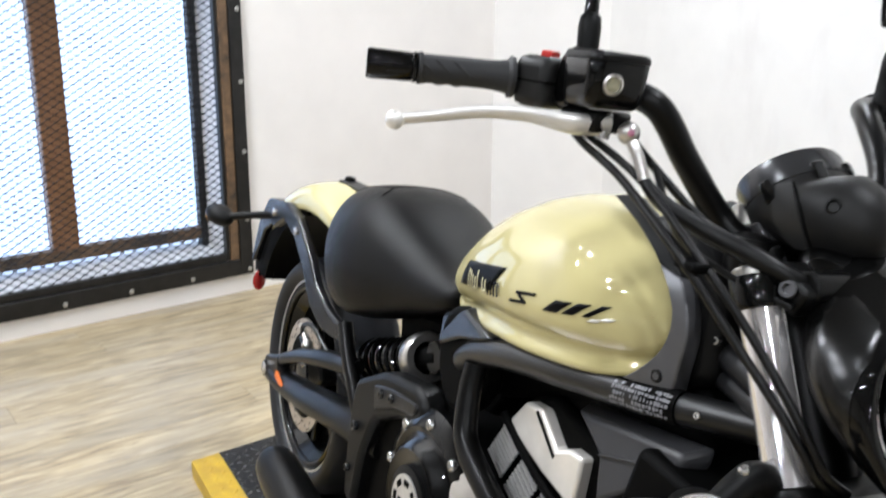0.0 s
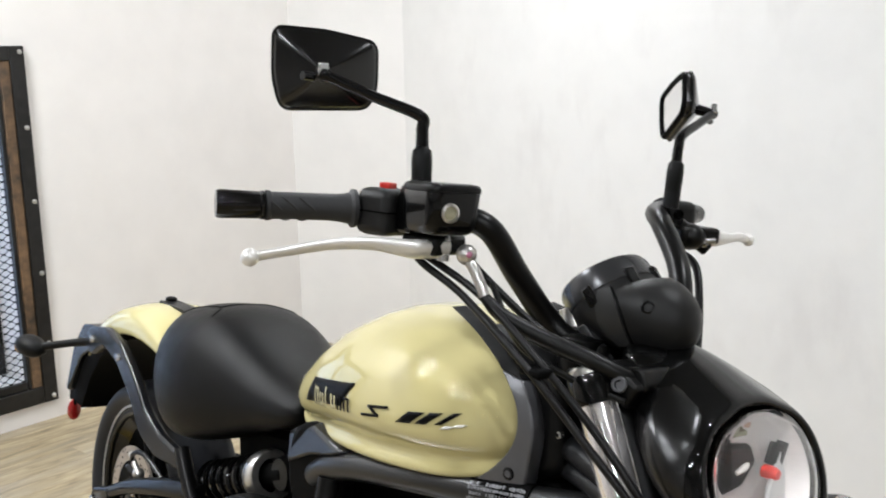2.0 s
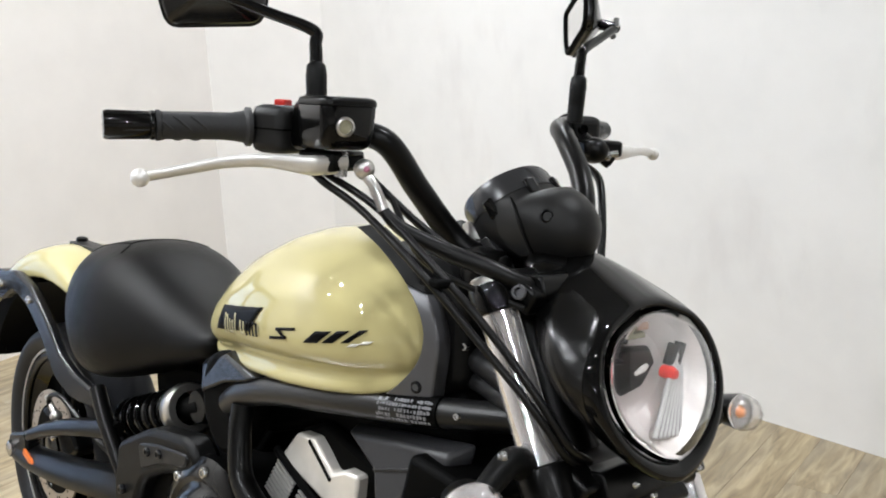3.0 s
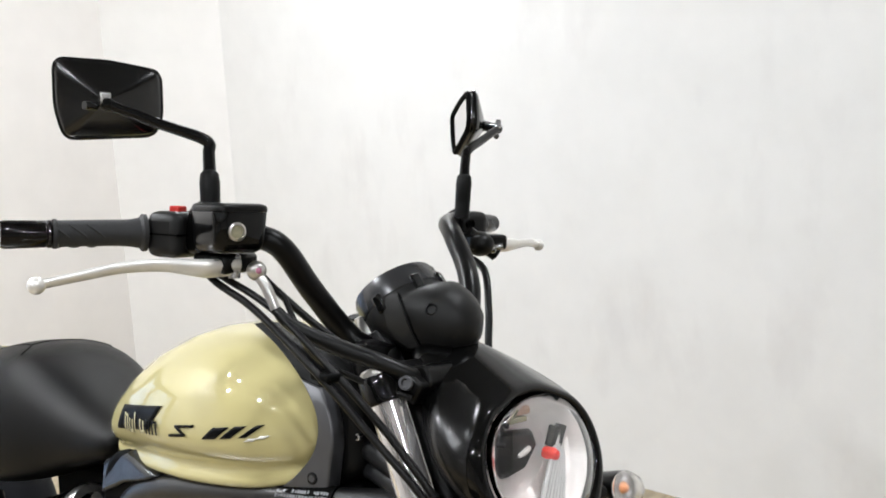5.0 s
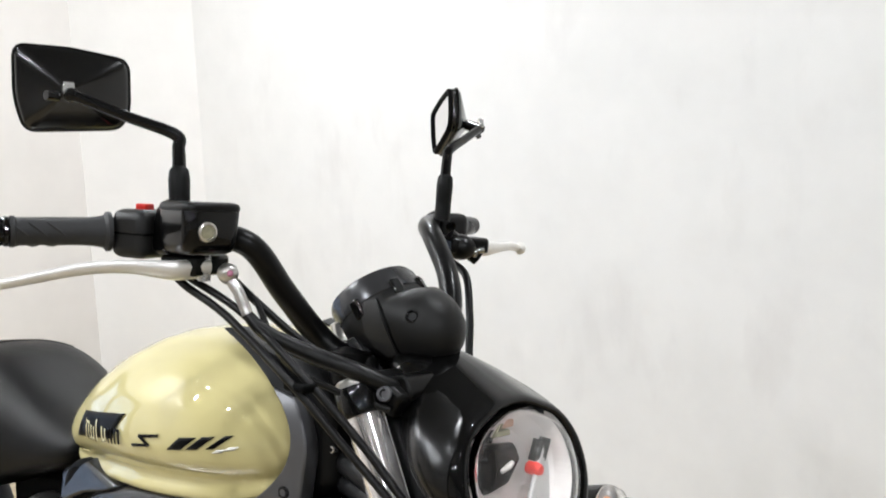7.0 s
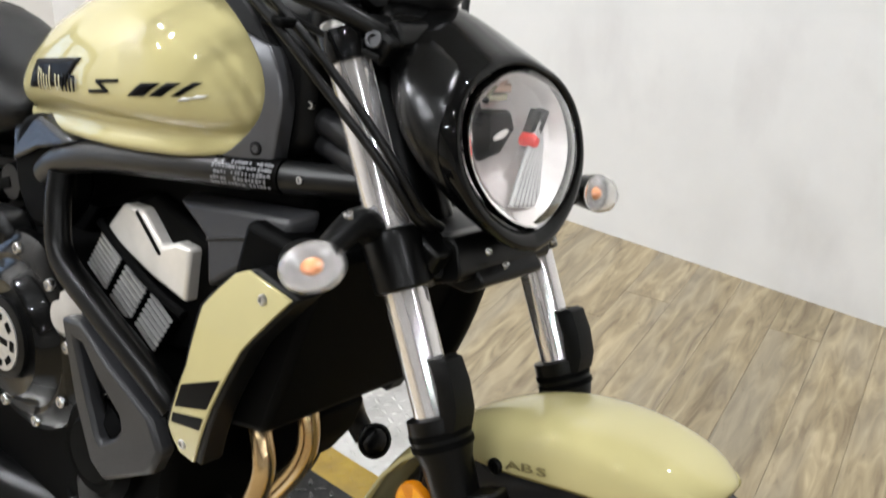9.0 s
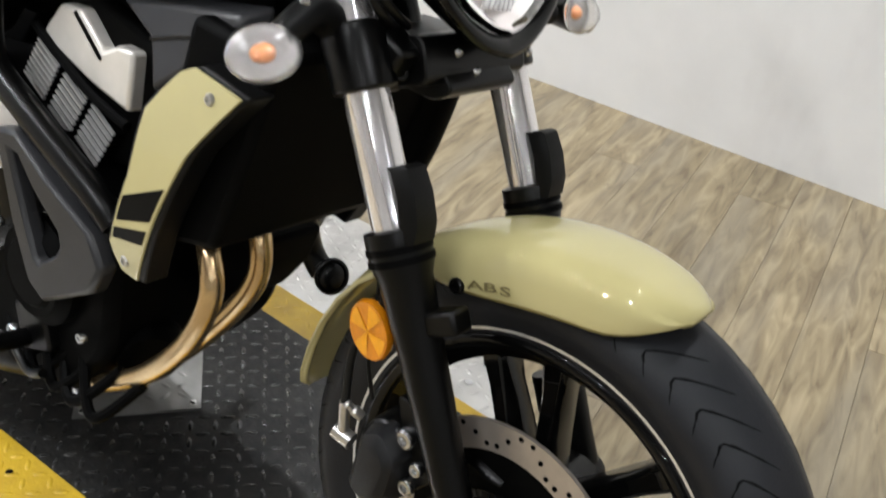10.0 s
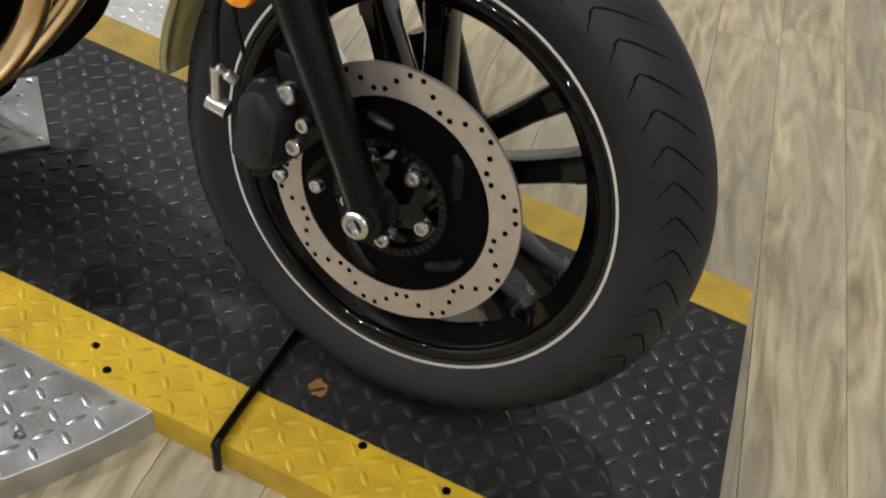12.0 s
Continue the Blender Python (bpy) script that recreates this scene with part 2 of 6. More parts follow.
MIRROR_GLASS = material("mirror_glass", (0.85, 0.86, 0.87), 0.03, 1.0)
PEARL = material("silvered_reflector_bowl", (0.82, 0.765, 0.735), 0.28, 0.3, vary=0.15, scale=70)
RIB_SILVER = material("silver_reflector_rib", (0.6, 0.59, 0.58), 0.3, 0.5, vary=0.15, scale=90)
SIGNAL_GLASS = glass_material("ribbed_signal_lens", (0.98, 0.97, 0.96), 0.16)
LINE_ALLOY = material("machined_rim_line", (0.8, 0.78, 0.74), 0.3, 0.6, vary=0.1, scale=60)
SIGHT_FLUID = material("sight_glass_fluid", (0.42, 0.4, 0.28), 0.2, 0.2, vary=0.5, scale=220)
STICKER_GREY = material("printed_sticker_bars", (0.2, 0.2, 0.215), 0.45, vary=0.15, scale=200)
SIGNAL_BOWL = material("silvered_signal_bowl", (0.5, 0.48, 0.48), 0.26, 0.55, vary=0.35, scale=120)
POD_BLACK = material("grey_black_pod_plastic", (0.008, 0.0078, 0.0076), 0.45, 0.0, vary=0.2, scale=70, bump=0.12, bump_scale=600, specular=0.26)
POD_CHEEK = material("mid_grey_pod_plastic", (0.026, 0.0257, 0.0253), 0.44, 0.0, vary=0.2, scale=70, bump=0.12, bump_scale=600, specular=0.3)
CHEEK_BLACK = material("satin_black_side_shell", (0.0018, 0.0018, 0.0018), 0.27, 0.0, vary=0.2, scale=40, bump=0.03, bump_scale=500, specular=0.55)
NACELLE_BLACK = material("waxed_gloss_black_shell", (0.0015, 0.0015, 0.0015), 0.4, 0.0, vary=0.2, scale=40, coat=0.8, specular=0.03, coat_rough=0.012, coat_ior=1.4)
FRAME_BLACK = material("powder_coated_frame_black", (0.006, 0.006, 0.0062), 0.34, 0.0, vary=0.2, scale=60, bump=0.08, bump_scale=500, specular=0.5)
DIAL_RING = material("dark_grey_satin_ring", (0.045, 0.045, 0.047), 0.24, 0.5, vary=0.15, scale=60, specular=0.4)
GROOVE_SHADE = material("groove_shadow_rubber", (0.005, 0.005, 0.0055), 0.8, vary=0.2, scale=90, specular=0.05)
DECAL_BLACK = material("black_decal_film", (0.0025, 0.0025, 0.003), 0.4, vary=0.1, scale=100, specular=0.06)
DECAL_CREAM = material("cream_decal_film", (0.6, 0.55, 0.33), 0.25, vary=0.05, scale=100, coat=0.8)
REFLECTION_WHITE = material("white_reflection_film", (0.72, 0.71, 0.66), 0.3, vary=0.05, scale=100, coat=0.6)
DECAL_OLIVE = material("olive_marking_film", (0.19, 0.155, 0.065), 0.3, vary=0.05, scale=100, coat=0.6)
HOSE = material("hose_rubber", (0.003, 0.003, 0.003), 0.36, vary=0.2, scale=90, specular=0.28)

# ---- building helpers ----


def part(name, bm, mat, parent=None, label="", smooth=True, bevel=0.0, segments=2, subsurf=0, angle=38):
    me = bpy.data.meshes.new(name)
    bmesh.ops.recalc_face_normals(bm, faces=bm.faces[:])
    bm.to_mesh(me)
    bm.free()
    me.materials.append(mat)
    ob = new(name, me)
    if parent is not None:
        ob.parent = parent
    if label:
        tagged(ob, label=label)
    if bevel:
        mod = ob.modifiers.new("bevel", "BEVEL")
        mod.width, mod.segments, mod.limit_method, mod.angle_limit = bevel, segments, "ANGLE", radians(35)
    if subsurf:
        mod = ob.modifiers.new("round", "SUBSURF")
        mod.levels = mod.render_levels = subsurf
    if smooth:
        me.shade_smooth()
        if not subsurf:
            me.set_sharp_from_angle(angle=radians(angle))
    return ob


def merged(*bms):
    """One bmesh out of several."""
    out = bmesh.new()
    for b in bms:
        me = bpy.data.meshes.new("tmp")
        b.to_mesh(me)
        b.free()
        out.from_mesh(me)
        bpy.data.meshes.remove(me)
    return out


def moved(bm, m):
    bm.transform(m)
    return bm


def mirrored(bm):
    """The same on the other side of the bike."""
    bm.transform(Matrix.Scale(-1, 4, (0, 1, 0)))
    bmesh.ops.reverse_faces(bm, faces=bm.faces[:])
    return bm


def box(x0, x1, y0, y1, z0, z1):
    bm = bmesh.new()
    bmesh.ops.create_cube(bm, size=1)
    bm.transform(Matrix.Translation(((x0 + x1) / 2, (y0 + y1) / 2, (z0 + z1) / 2)) @ Matrix.Diagonal((x1 - x0, y1 - y0, z1 - z0, 1)))
    return bm


def smooth_path(points, steps=8):
    """Catmull-Rom points through the given ones."""
    ps = [Vector(p) for p in points]
    if len(ps) == 2:
        return ps
    out = []
    for i in range(len(ps) - 1):
        a, b, c, d = ps[max(i - 1, 0)], ps[i], ps[i + 1], ps[min(i + 2, len(ps) - 1)]
        for k in range(steps):
            s = k / steps
            out.append(0.5 * (2 * b + (c - a) * s + (2 * a - 5 * b + 4 * c - d) * s * s + (3 * b - a - 3 * c + d) * s**3))
    out.append(ps[-1])
    return out


def tube(points, radius, sides=14, steps=8, squash=1.0):
    """A round tube along a smooth path; radius may be one number or a number for each given point."""
    ps = smooth_path(points, steps)
    if isinstance(radius, (int, float)):
        rad = [radius] * len(ps)
    else:
        rad = [float(np.interp(i / (len(ps) - 1) * (len(radius) - 1), range(len(radius)), radius)) for i in range(len(ps))]
    bm = bmesh.new()
    rings, up = [], None
    for i, p in enumerate(ps):
        way = (ps[min(i + 1, len(ps) - 1)] - ps[max(i - 1, 0)]).normalized()
        if up is None:
            up = way.orthogonal().normalized()
        up = (up - way * up.dot(way)).normalized()
        side = way.cross(up)
        rings.append([bm.verts.new(p + (up * math.cos(a) + side * math.sin(a) * squash) * rad[i]) for a in (math.tau * k / sides for k in range(sides))])
    skin(bm, rings)
    return bm


def skin(bm, rings, closed=True, caps=True):
    n = len(rings[0])
    for a, b in zip(rings, rings[1:]):
        for k in range(n if closed else n - 1):
            bm.faces.new((a[k], a[(k + 1) % n], b[(k + 1) % n], b[k]))
    if caps and closed:
        bm.faces.new(rings[0][::-1]), bm.faces.new(rings[-1])


def loft(rings, caps=True, closed=True):
    bm = bmesh.new()
    skin(bm, [[bm.verts.new(p) for p in ring] for ring in rings], closed, caps)
    return bm


def prism(outline, y0, y1):
    """An outline in x and z, drawn out from y0 to y1."""
    bm = bmesh.new()
    a, b = [bm.verts.new((x, y0, z)) for x, z in outline], [bm.verts.new((x, y1, z)) for x, z in outline]
    n = len(outline)
    for k in range(n):
        bm.faces.new((a[k], a[(k + 1) % n], b[(k + 1) % n], b[k]))
    bm.faces.new(a[::-1]), bm.faces.new(b)
    return bm


def ring_plate(outline, hole, y0, y1):
    """A plate in x and z with a hole of as many corners as its outline."""
    bm = bmesh.new()
    loops = [[bm.verts.new((x, y, z)) for x, z in ring] for ring in (outline, hole) for y in (y0, y1)]
    n = len(outline)
    for p, q in ((0, 1), (3, 2), (2, 0), (1, 3)):
        for k in range(n):
            bm.faces.new((loops[p][k], loops[p][(k + 1) % n], loops[q][(k + 1) % n], loops[q][k]))
    return bm


def lathe(profile, centre, axis, sides=32, closed=False):
    """A profile of (radius, along) turned round an axis through the centre."""
    w = Vector(axis).normalized()
    u = w.orthogonal().normalized()
    v, c = w.cross(u), Vector(centre)
    rings = [[c + w * h + (u * math.cos(a) + v * math.sin(a)) * max(r, 1e-4) for a in (math.tau * k / sides for k in range(sides))] for r, h in profile]
    if closed:
        rings.append(rings[0])
    bm = loft(rings, caps=not closed)
    if closed:
        bmesh.ops.remove_doubles(bm, verts=bm.verts[:], dist=1e-6)
    return bm


def rod(a, b, r, sides=16, r2=None):
    a, b = Vector(a), Vector(b)
    h = (b - a).length
    return lathe([(r, 0), (r if r2 is None else r2, h)], a, b - a, sides)


def bolt(at, out, r, parent, mat=None, label=""):
    """A round-headed bolt with a hexagon socket, head outwards."""
    bm = lathe([(r, -r * 0.6), (r, r * 0.25), (r * 0.8, r * 0.5), (r * 0.5, r * 0.52), (r * 0.45, r * 0.15), (0.0, r * 0.12)], at, out, 12)
    return part("bolt", bm, mat or STEEL, parent, label)


def blob(centre, sx, sy, sz, turn=(0, 0, 0), u=18, v=12):
    bm = bmesh.new()
    bmesh.ops.create_uvsphere(bm, u_segments=u, v_segments=v, radius=1)
    bm.transform(Matrix.LocRotScale(Vector(centre), Euler([radians(a) for a in turn]), Vector((sx, sy, sz))))
    return bm


def rounded(points, r, steps=4):
    """A polygon in the plane with rounded corners."""
    out, n = [], len(points)
    for i in range(n):
        p, a, b = (Vector(points[k % n]) for k in (i, i - 1, i + 1))
        da, db = (a - p), (b - p)
        ra, rb = min(r, da.length * 0.45), min(r, db.length * 0.45)
        s, e = p + da.normalized() * ra, p + db.normalized() * rb
        for k in range(steps + 1):
            t = k / steps
            out.append(tuple((1 - t) ** 2 * s + 2 * t * (1 - t) * p + t * t * e))
    return out

# ---- the room ----
FLOOR_Z = 0.014
DECK_Z = 0.056
WALL_TURN = radians(12)
ALONG = Vector((-math.sin(WALL_TURN), math.cos(WALL_TURN), 0))
INWARD = Vector((math.cos(WALL_TURN), math.sin(WALL_TURN), 0))
LEFT = Matrix((( ALONG.x, -INWARD.x, 0, INWARD.x * -1.481), (ALONG.y, -INWARD.y, 0, INWARD.y * -1.481), (0, 0, 1, 0), (0, 0, 0, 1)))
WALL_Y = 1.73
CORNER_A, CORNER_B = (-1.826, 1.467), (-1.355, WALL_Y)


def structure(ob, label, category):
    return tagged(ob, label, category, kind="structure")


def wall_box(name, a, b, thick, label, mat=PAINT_WALL, z0=FLOOR_Z - 0.01, z1=CEILING_Z):
    """A wall between two points of the plan, with its thickness away from the room."""
    a, b = Vector((*a, 0)), Vector((*b, 0))
    d = (b - a).normalized()
    out = Vector((-d.y, d.x, 0)) * thick
    bm = loft([[a + Vector((0, 0, z)), b + Vector((0, 0, z)), b + out + Vector((0, 0, z)), a + out + Vector((0, 0, z))] for z in (z0, z1)])
    return structure(part(name, bm, mat, smooth=False), label, "wall")


OPEN_S0, OPEN_S1, OPEN_Z0, OPEN_Z1 = -0.60, 0.534, 0.155, 1.243
WALL_T = 0.26
left_bits = [(-7.2, OPEN_S0, FLOOR_Z - 0.01, CEILING_Z), (OPEN_S1, 1.815, FLOOR_Z - 0.01, CEILING_Z), (OPEN_S0, OPEN_S1, FLOOR_Z - 0.01, OPEN_Z0), (OPEN_S0, OPEN_S1, OPEN_Z1, CEILING_Z)]
bm = merged(*[box(s0, s1, 0, WALL_T, z0, z1) for s0, s1, z0, z1 in left_bits])
bmesh.ops.remove_doubles(bm, verts=bm.verts[:], dist=1e-5)
wall = structure(part("wall_west", moved(bm, LEFT), PAINT_WEST, smooth=False), "pale beige painted wall with a window opening", "wall")
wall_box("wall_corner", CORNER_B, CORNER_A, -0.2, "pale beige painted wall panel across the room corner", PAINT_CORNER)
wall_box("wall_north", CORNER_B, (8.0, WALL_Y), 0.2, "off-white painted wall with faint grey blotches", PAINT_NORTH)
# unseen walls; their distance and paint are set for what the bike mirrors
wall_box("wall_east", (8.0, WALL_Y), (8.0, -7.2), 0.2, "plain pale grey painted wall of the unseen showroom end", PAINT_FAR)
wall_box("wall_south", (8.0, -7.0), (-0.4, -7.0), 0.2, "plain pale grey painted wall of the unseen showroom end", PAINT_FAR)
bm = box(-2.6, 8.3, -7.4, 2.2, CEILING_Z, CEILING_Z + 0.1)
structure(part("ceiling", bm, PAINT_CEILING, smooth=False), "plain dark grey painted ceiling", "ceiling")

# round recessed fittings of the ceiling lamps, the six added ones included
for lx, ly, power in LAMP_SPOTS:
    fitting = new("ceiling_lamp")
    fitting.location = (lx, ly, CEILING_Z)
    tagged(fitting, "small white recessed ceiling spot lamp", "lamp", "ceiling spot lamps")
    part("lamp_ring", lathe([(0.06, 0), (0.075, 0), (0.075, -0.012), (0.062, -0.07), (0.055, -0.07), (0.05, -0.01)], (0, 0, 0), (0, 0, 1), 24, True), FITTING_WHITE, fitting)

# skirting strip seam and window
win = structure(new("window_1"), "mesh-screened window in a black iron and brown wood frame", "window")
win.matrix_basis = LEFT


def bar(name, s0, s1, d0, d1, z0, z1, mat, parent=win, bevel=0.003, label=""):
    return part(name, box(s0, s1, d0, d1, z0, z1), mat, parent, label, bevel=bevel)


FS0, FS1, FZ0, FZ1 = -0.686, 0.62, 0.085, 1.326
FW = 0.05
bar("iron_flange", FS1 - FW, FS1, -0.02, -0.001, FZ0, FZ1, WINDOW_IRON, label="black iron flange with bolts")
bar("iron_flange", FS0, FS0 + FW, -0.02, -0.001, FZ0, FZ1, WINDOW_IRON)
bar("iron_flange", FS0 + FW, FS1 - FW, -0.019, -0.001, FZ1 - 0.048, FZ1, WINDOW_IRON)
bar("iron_flange", FS0 + FW, FS1 - FW, -0.019, -0.001, FZ0, FZ0 + 0.06, WINDOW_IRON)
bar("wood_lining", FS1 - FW - 0.036, FS1 - FW, -0.012, 0.03, FZ0 + 0.06, FZ1 - 0.048, WINDOW_WOOD, label="worn brown wooden lining")
bar("wood_lining", FS0 + FW, FS0 + FW + 0.036, -0.012, 0.03, FZ0 + 0.06, FZ1 - 0.048, WINDOW_WOOD)
bar("inner_strip", FS1 - FW - 0.05, FS1 - FW - 0.036, -0.008, 0.02, FZ0 + 0.06, FZ1 - 0.048, WINDOW_IRON)
bar("inner_strip", OPEN_S0, OPEN_S1 - 0.016, -0.008, 0.015, FZ1 - 0.084, FZ1 - 0.048, WINDOW_IRON)
bar("inner_strip", OPEN_S0, OPEN_S1 - 0.016, -0.008, 0.015, FZ0 + 0.06, FZ0 + 0.088, WINDOW_IRON)
for k in range(6):
    z = FZ1 - 0.02 - k * 0.252
    for s in (FS1 - 0.017, FS0 + 0.017):
        part("bolt", lathe([(0.0085, 0), (0.0085, 0.003), (0.006, 0.006), (0.0, 0.007)], (s, -0.02, max(z, FZ0 + 0.02)), (0, -1, 0), 12), GALVANISED, win)
for k in range(1, 6):
    for z in (FZ0 + 0.02, FZ1 - 0.02):
        part("bolt", lathe([(0.0085, 0), (0.0085, 0.003), (0.006, 0.006), (0.0, 0.007)], (FS1 - 0.017 - k * 0.227, -0.019, z), (0, -1, 0), 12), GALVANISED, win)
# sash deep in the opening
bar("sash_stile", OPEN_S1 - 0.03, OPEN_S1 - 0.001, 0.17, 0.21, OPEN_Z0, OPEN_Z1, WINDOW_IRON)
bar("sash_stile", OPEN_S0 + 0.001, OPEN_S0 + 0.03, 0.17, 0.21, OPEN_Z0, OPEN_Z1, WINDOW_IRON)
bar("sash_rail", OPEN_S0 + 0.03, OPEN_S1 - 0.03, 0.17, 0.215, 0.195, 0.24, WINDOW_WOOD)
bar("sash_rail", OPEN_S0 + 0.03, OPEN_S1 - 0.03, 0.17, 0.215, OPEN_Z1 - 0.04, OPEN_Z1 - 0.001, WINDOW_WOOD)
bar("mullion", -0.045, 0.045, 0.16, 0.22, 0.24, OPEN_Z1 - 0.04, MULLION_WOOD, label="brown wooden mullion")
bar("window_sill", OPEN_S0 + 0.001, OPEN_S1 - 0.001, 0.035, 0.25, OPEN_Z0, OPEN_Z0 + 0.012, PAINT_WALL)
for s0, s1 in ((OPEN_S0 + 0.03, -0.045), (0.045, OPEN_S1 - 0.03)):
    pane = part("pane", box(s0, s1, 0.19, 0.194, 0.24, OPEN_Z1 - 0.04), LENS_GLASS, win, "clear window pane", smooth=False)
    pane.visible_shadow = False
# expanded metal: two sets of slanting strands
verts, faces = [], []
SW, SZ = 0.044, 0.026
ms0, ms1, mz0, mz1 = OPEN_S0 + 0.002, OPEN_S1 - 0.016, FZ0 + 0.088, FZ1 - 0.084
for sign in (1, -1):
    slope = SZ / SW * sign
    span = (ms1 - ms0) * SZ / SW
    k = 0
    z = mz0 - (math.ceil(span / SZ) * SZ if sign > 0 else 0) + 0.004 - slope * 0.006
    while z < mz1 + (0 if sign > 0 else span):
        pts = []
        for s in (ms0, ms1):
            pts.append((s, z + (s - ms0) * slope))
        (sa, za), (sb, zb) = pts
        t0, t1 = 0.0, 1.0
        for lo, hi in ((mz0, mz1),):
            d = zb - za
            ta, tb = (lo - za) / d, (hi - za) / d
            t0, t1 = max(t0, min(ta, tb)), min(t1, max(ta, tb))
        if t1 - t0 > 0.01:
            p, q = (sa + (sb - sa) * t0, za + (zb - za) * t0), (sa + (sb - sa) * t1, za + (zb - za) * t1)
            n = len(verts)
            h, d0 = 0.0013, -0.001 if sign > 0 else 0.0006
            for s, zz in (p, q):
                verts += [(s, d0, zz - h), (s, d0, zz + h), (s, d0 + 0.0016, zz + h), (s, d0 + 0.0016, zz - h)]
            faces += [(n, n + 1, n + 5, n + 4), (n + 1, n + 2, n + 6, n + 5), (n + 2, n + 3, n + 7, n + 6), (n + 3, n, n + 4, n + 7)]
        z += SZ
# the flat bonds where the strands meet
row = 0
z = mz0 + 0.004
while z < mz1 - 0.004:
    s = ms0 + 0.006 + (SW / 2 if row % 2 else 0)
    while s < ms1 - 0.006:
        n = len(verts)
        verts += [(s + a, d, z + b) for d in (-0.0014, 0.0026) for a, b in ((-0.0075, 0), (-0.003, -0.0026), (0.003, -0.0026), (0.0075, 0), (0.003, 0.0026), (-0.003, 0.0026))]
        faces += [tuple(n + i for i in range(6)), tuple(n + 11 - i for i in range(6))] + [(n + i, n + (i + 1) % 6, n + 6 + (i + 1) % 6, n + 6 + i) for i in range(6)]
        s += SW
    z += SZ / 2
    row += 1
me = bpy.data.meshes.new("mesh_screen")
me.from_pydata(verts, [], faces)
me.materials.append(WINDOW_IRON)
screen = tagged(new("mesh_screen", me), "black expanded metal security mesh", kind="stuff")
screen.parent = win
# bright outdoors
bm = bmesh.new()
bmesh.ops.create_grid(bm, x_segments=1, y_segments=1, size=0.5)
bm.transform(LEFT @ Matrix.Translation((0.0, 1.3, 0.9)) @ Matrix.Rotation(radians(90), 4, "X") @ Matrix.Diagonal((5.0, 4.0, 1, 1)))
structure(part("backdrop", bm, BACK_LIGHT, smooth=False), "bright overexposed daylight outside the window", "backdrop")

# floor: bed, and planks laid along the window wall
south = LEFT @ Vector((-7.2, 0, 0))
FOOTPRINT = [(south.x, south.y), (8.0, -7.05), (8.0, WALL_Y), CORNER_B, CORNER_A]
bm = loft([[Vector((x, y, z)) for x, y in FOOTPRINT] for z in (FLOOR_Z - 0.06, FLOOR_Z - 0.0055)])
floor = structure(part("floor", bm, WOOD, smooth=False), "wood-look plank floor in mixed brown and grey", "floor")
PLANK_W, PLANK_L = 0.121, 1.22
PLANK_TURN = radians(10)
rng = random.Random(5)
plank_bm = box(-PLANK_W / 2 + 0.0003, PLANK_W / 2 - 0.0003, -PLANK_L / 2 + 0.0003, PLANK_L / 2 - 0.0003, -0.006, 0)
bmesh.ops.bevel(plank_bm, geom=[e for e in plank_bm.edges if all(v.co.z > -0.001 for v in e.verts)], offset=0.0006, segments=1, affect="EDGES")
plank_me = bpy.data.meshes.new("plank")
plank_bm.to_mesh(plank_me)
plank_bm.free()
plank_me.materials.append(WOOD)
base = pose(1.955, 0.173, FLOOR_Z, 0, 0, math.degrees(PLANK_TURN))
ROOM = [(INWARD * -1.481, INWARD), (Vector((*CORNER_B, 0)), Vector((CORNER_B[1] - CORNER_A[1], CORNER_A[0] - CORNER_B[0], 0)).normalized()), (Vector((0, WALL_Y, 0)), Vector((0, -1, 0))), (Vector((4.7, 0, 0)), Vector((-1, 0, 0))), (Vector((0, -3.4, 0)), Vector((0, 1, 0)))]
for i in range(-42, 30):
    offset = rng.uniform(0, PLANK_L)
    for j in range(-5, 5):
        m = base @ Matrix.Translation(((i + 0.5) * PLANK_W, j * PLANK_L + offset, 0))
        ends = [m @ Vector((sx * PLANK_W / 2, sy * PLANK_L / 2, 0)) for sx in (-1, 1) for sy in (-1, 1)]
        depth = [[(e - at).dot(way) for e in ends] for at, way in ROOM]
        if any(max(d) < 0.01 for d in depth):
            continue
        me = plank_me
        if any(min(d) < 0.0 for d in depth):
            cut = bmesh.new()
            cut.from_mesh(plank_me)
            back = m.inverted()
            for at, way in ROOM:
                bmesh.ops.bisect_plane(cut, geom=cut.verts[:] + cut.edges[:] + cut.faces[:], plane_co=back @ at, plane_no=back.to_3x3() @ way, clear_inner=True)
            if not cut.faces:
                cut.free()
                continue
            me = bpy.data.meshes.new("plank")
            cut.to_mesh(me)
            cut.free()
            me.materials.append(WOOD)
        p = new("plank", me)
        p.matrix_basis = m
        p.parent = floor

# ---- the display turntable and its tread-plate platform ----
NEAR_IN = lambda x: -0.132 + 0.0345 * x
NEAR_OUT = lambda x: -0.203 + 0.032 * x
FAR_IN = lambda x: 0.372 - 0.026 * x
FAR_OUT = lambda x: 0.445 - 0.0295 * x
FRONT_X = lambda y: 1.955 - 0.139 * y
REAR_X = lambda y: -0.299 - 0.2 * y


def strip(y_a, y_b, x0=REAR_X, x1=FRONT_X):
    pts = []
    for x_of, first, second in ((x0, y_a, y_b), (x1, y_b, y_a)):
        for y_of in (first, second):
            x = x_of(y_of(x_of(0)))
            pts.append((x, y_of(x)))
    return pts


def slab(poly, z0, z1):
    return loft([[Vector((x, y, z)) for x, y in poly] for z in (z0, z1)])


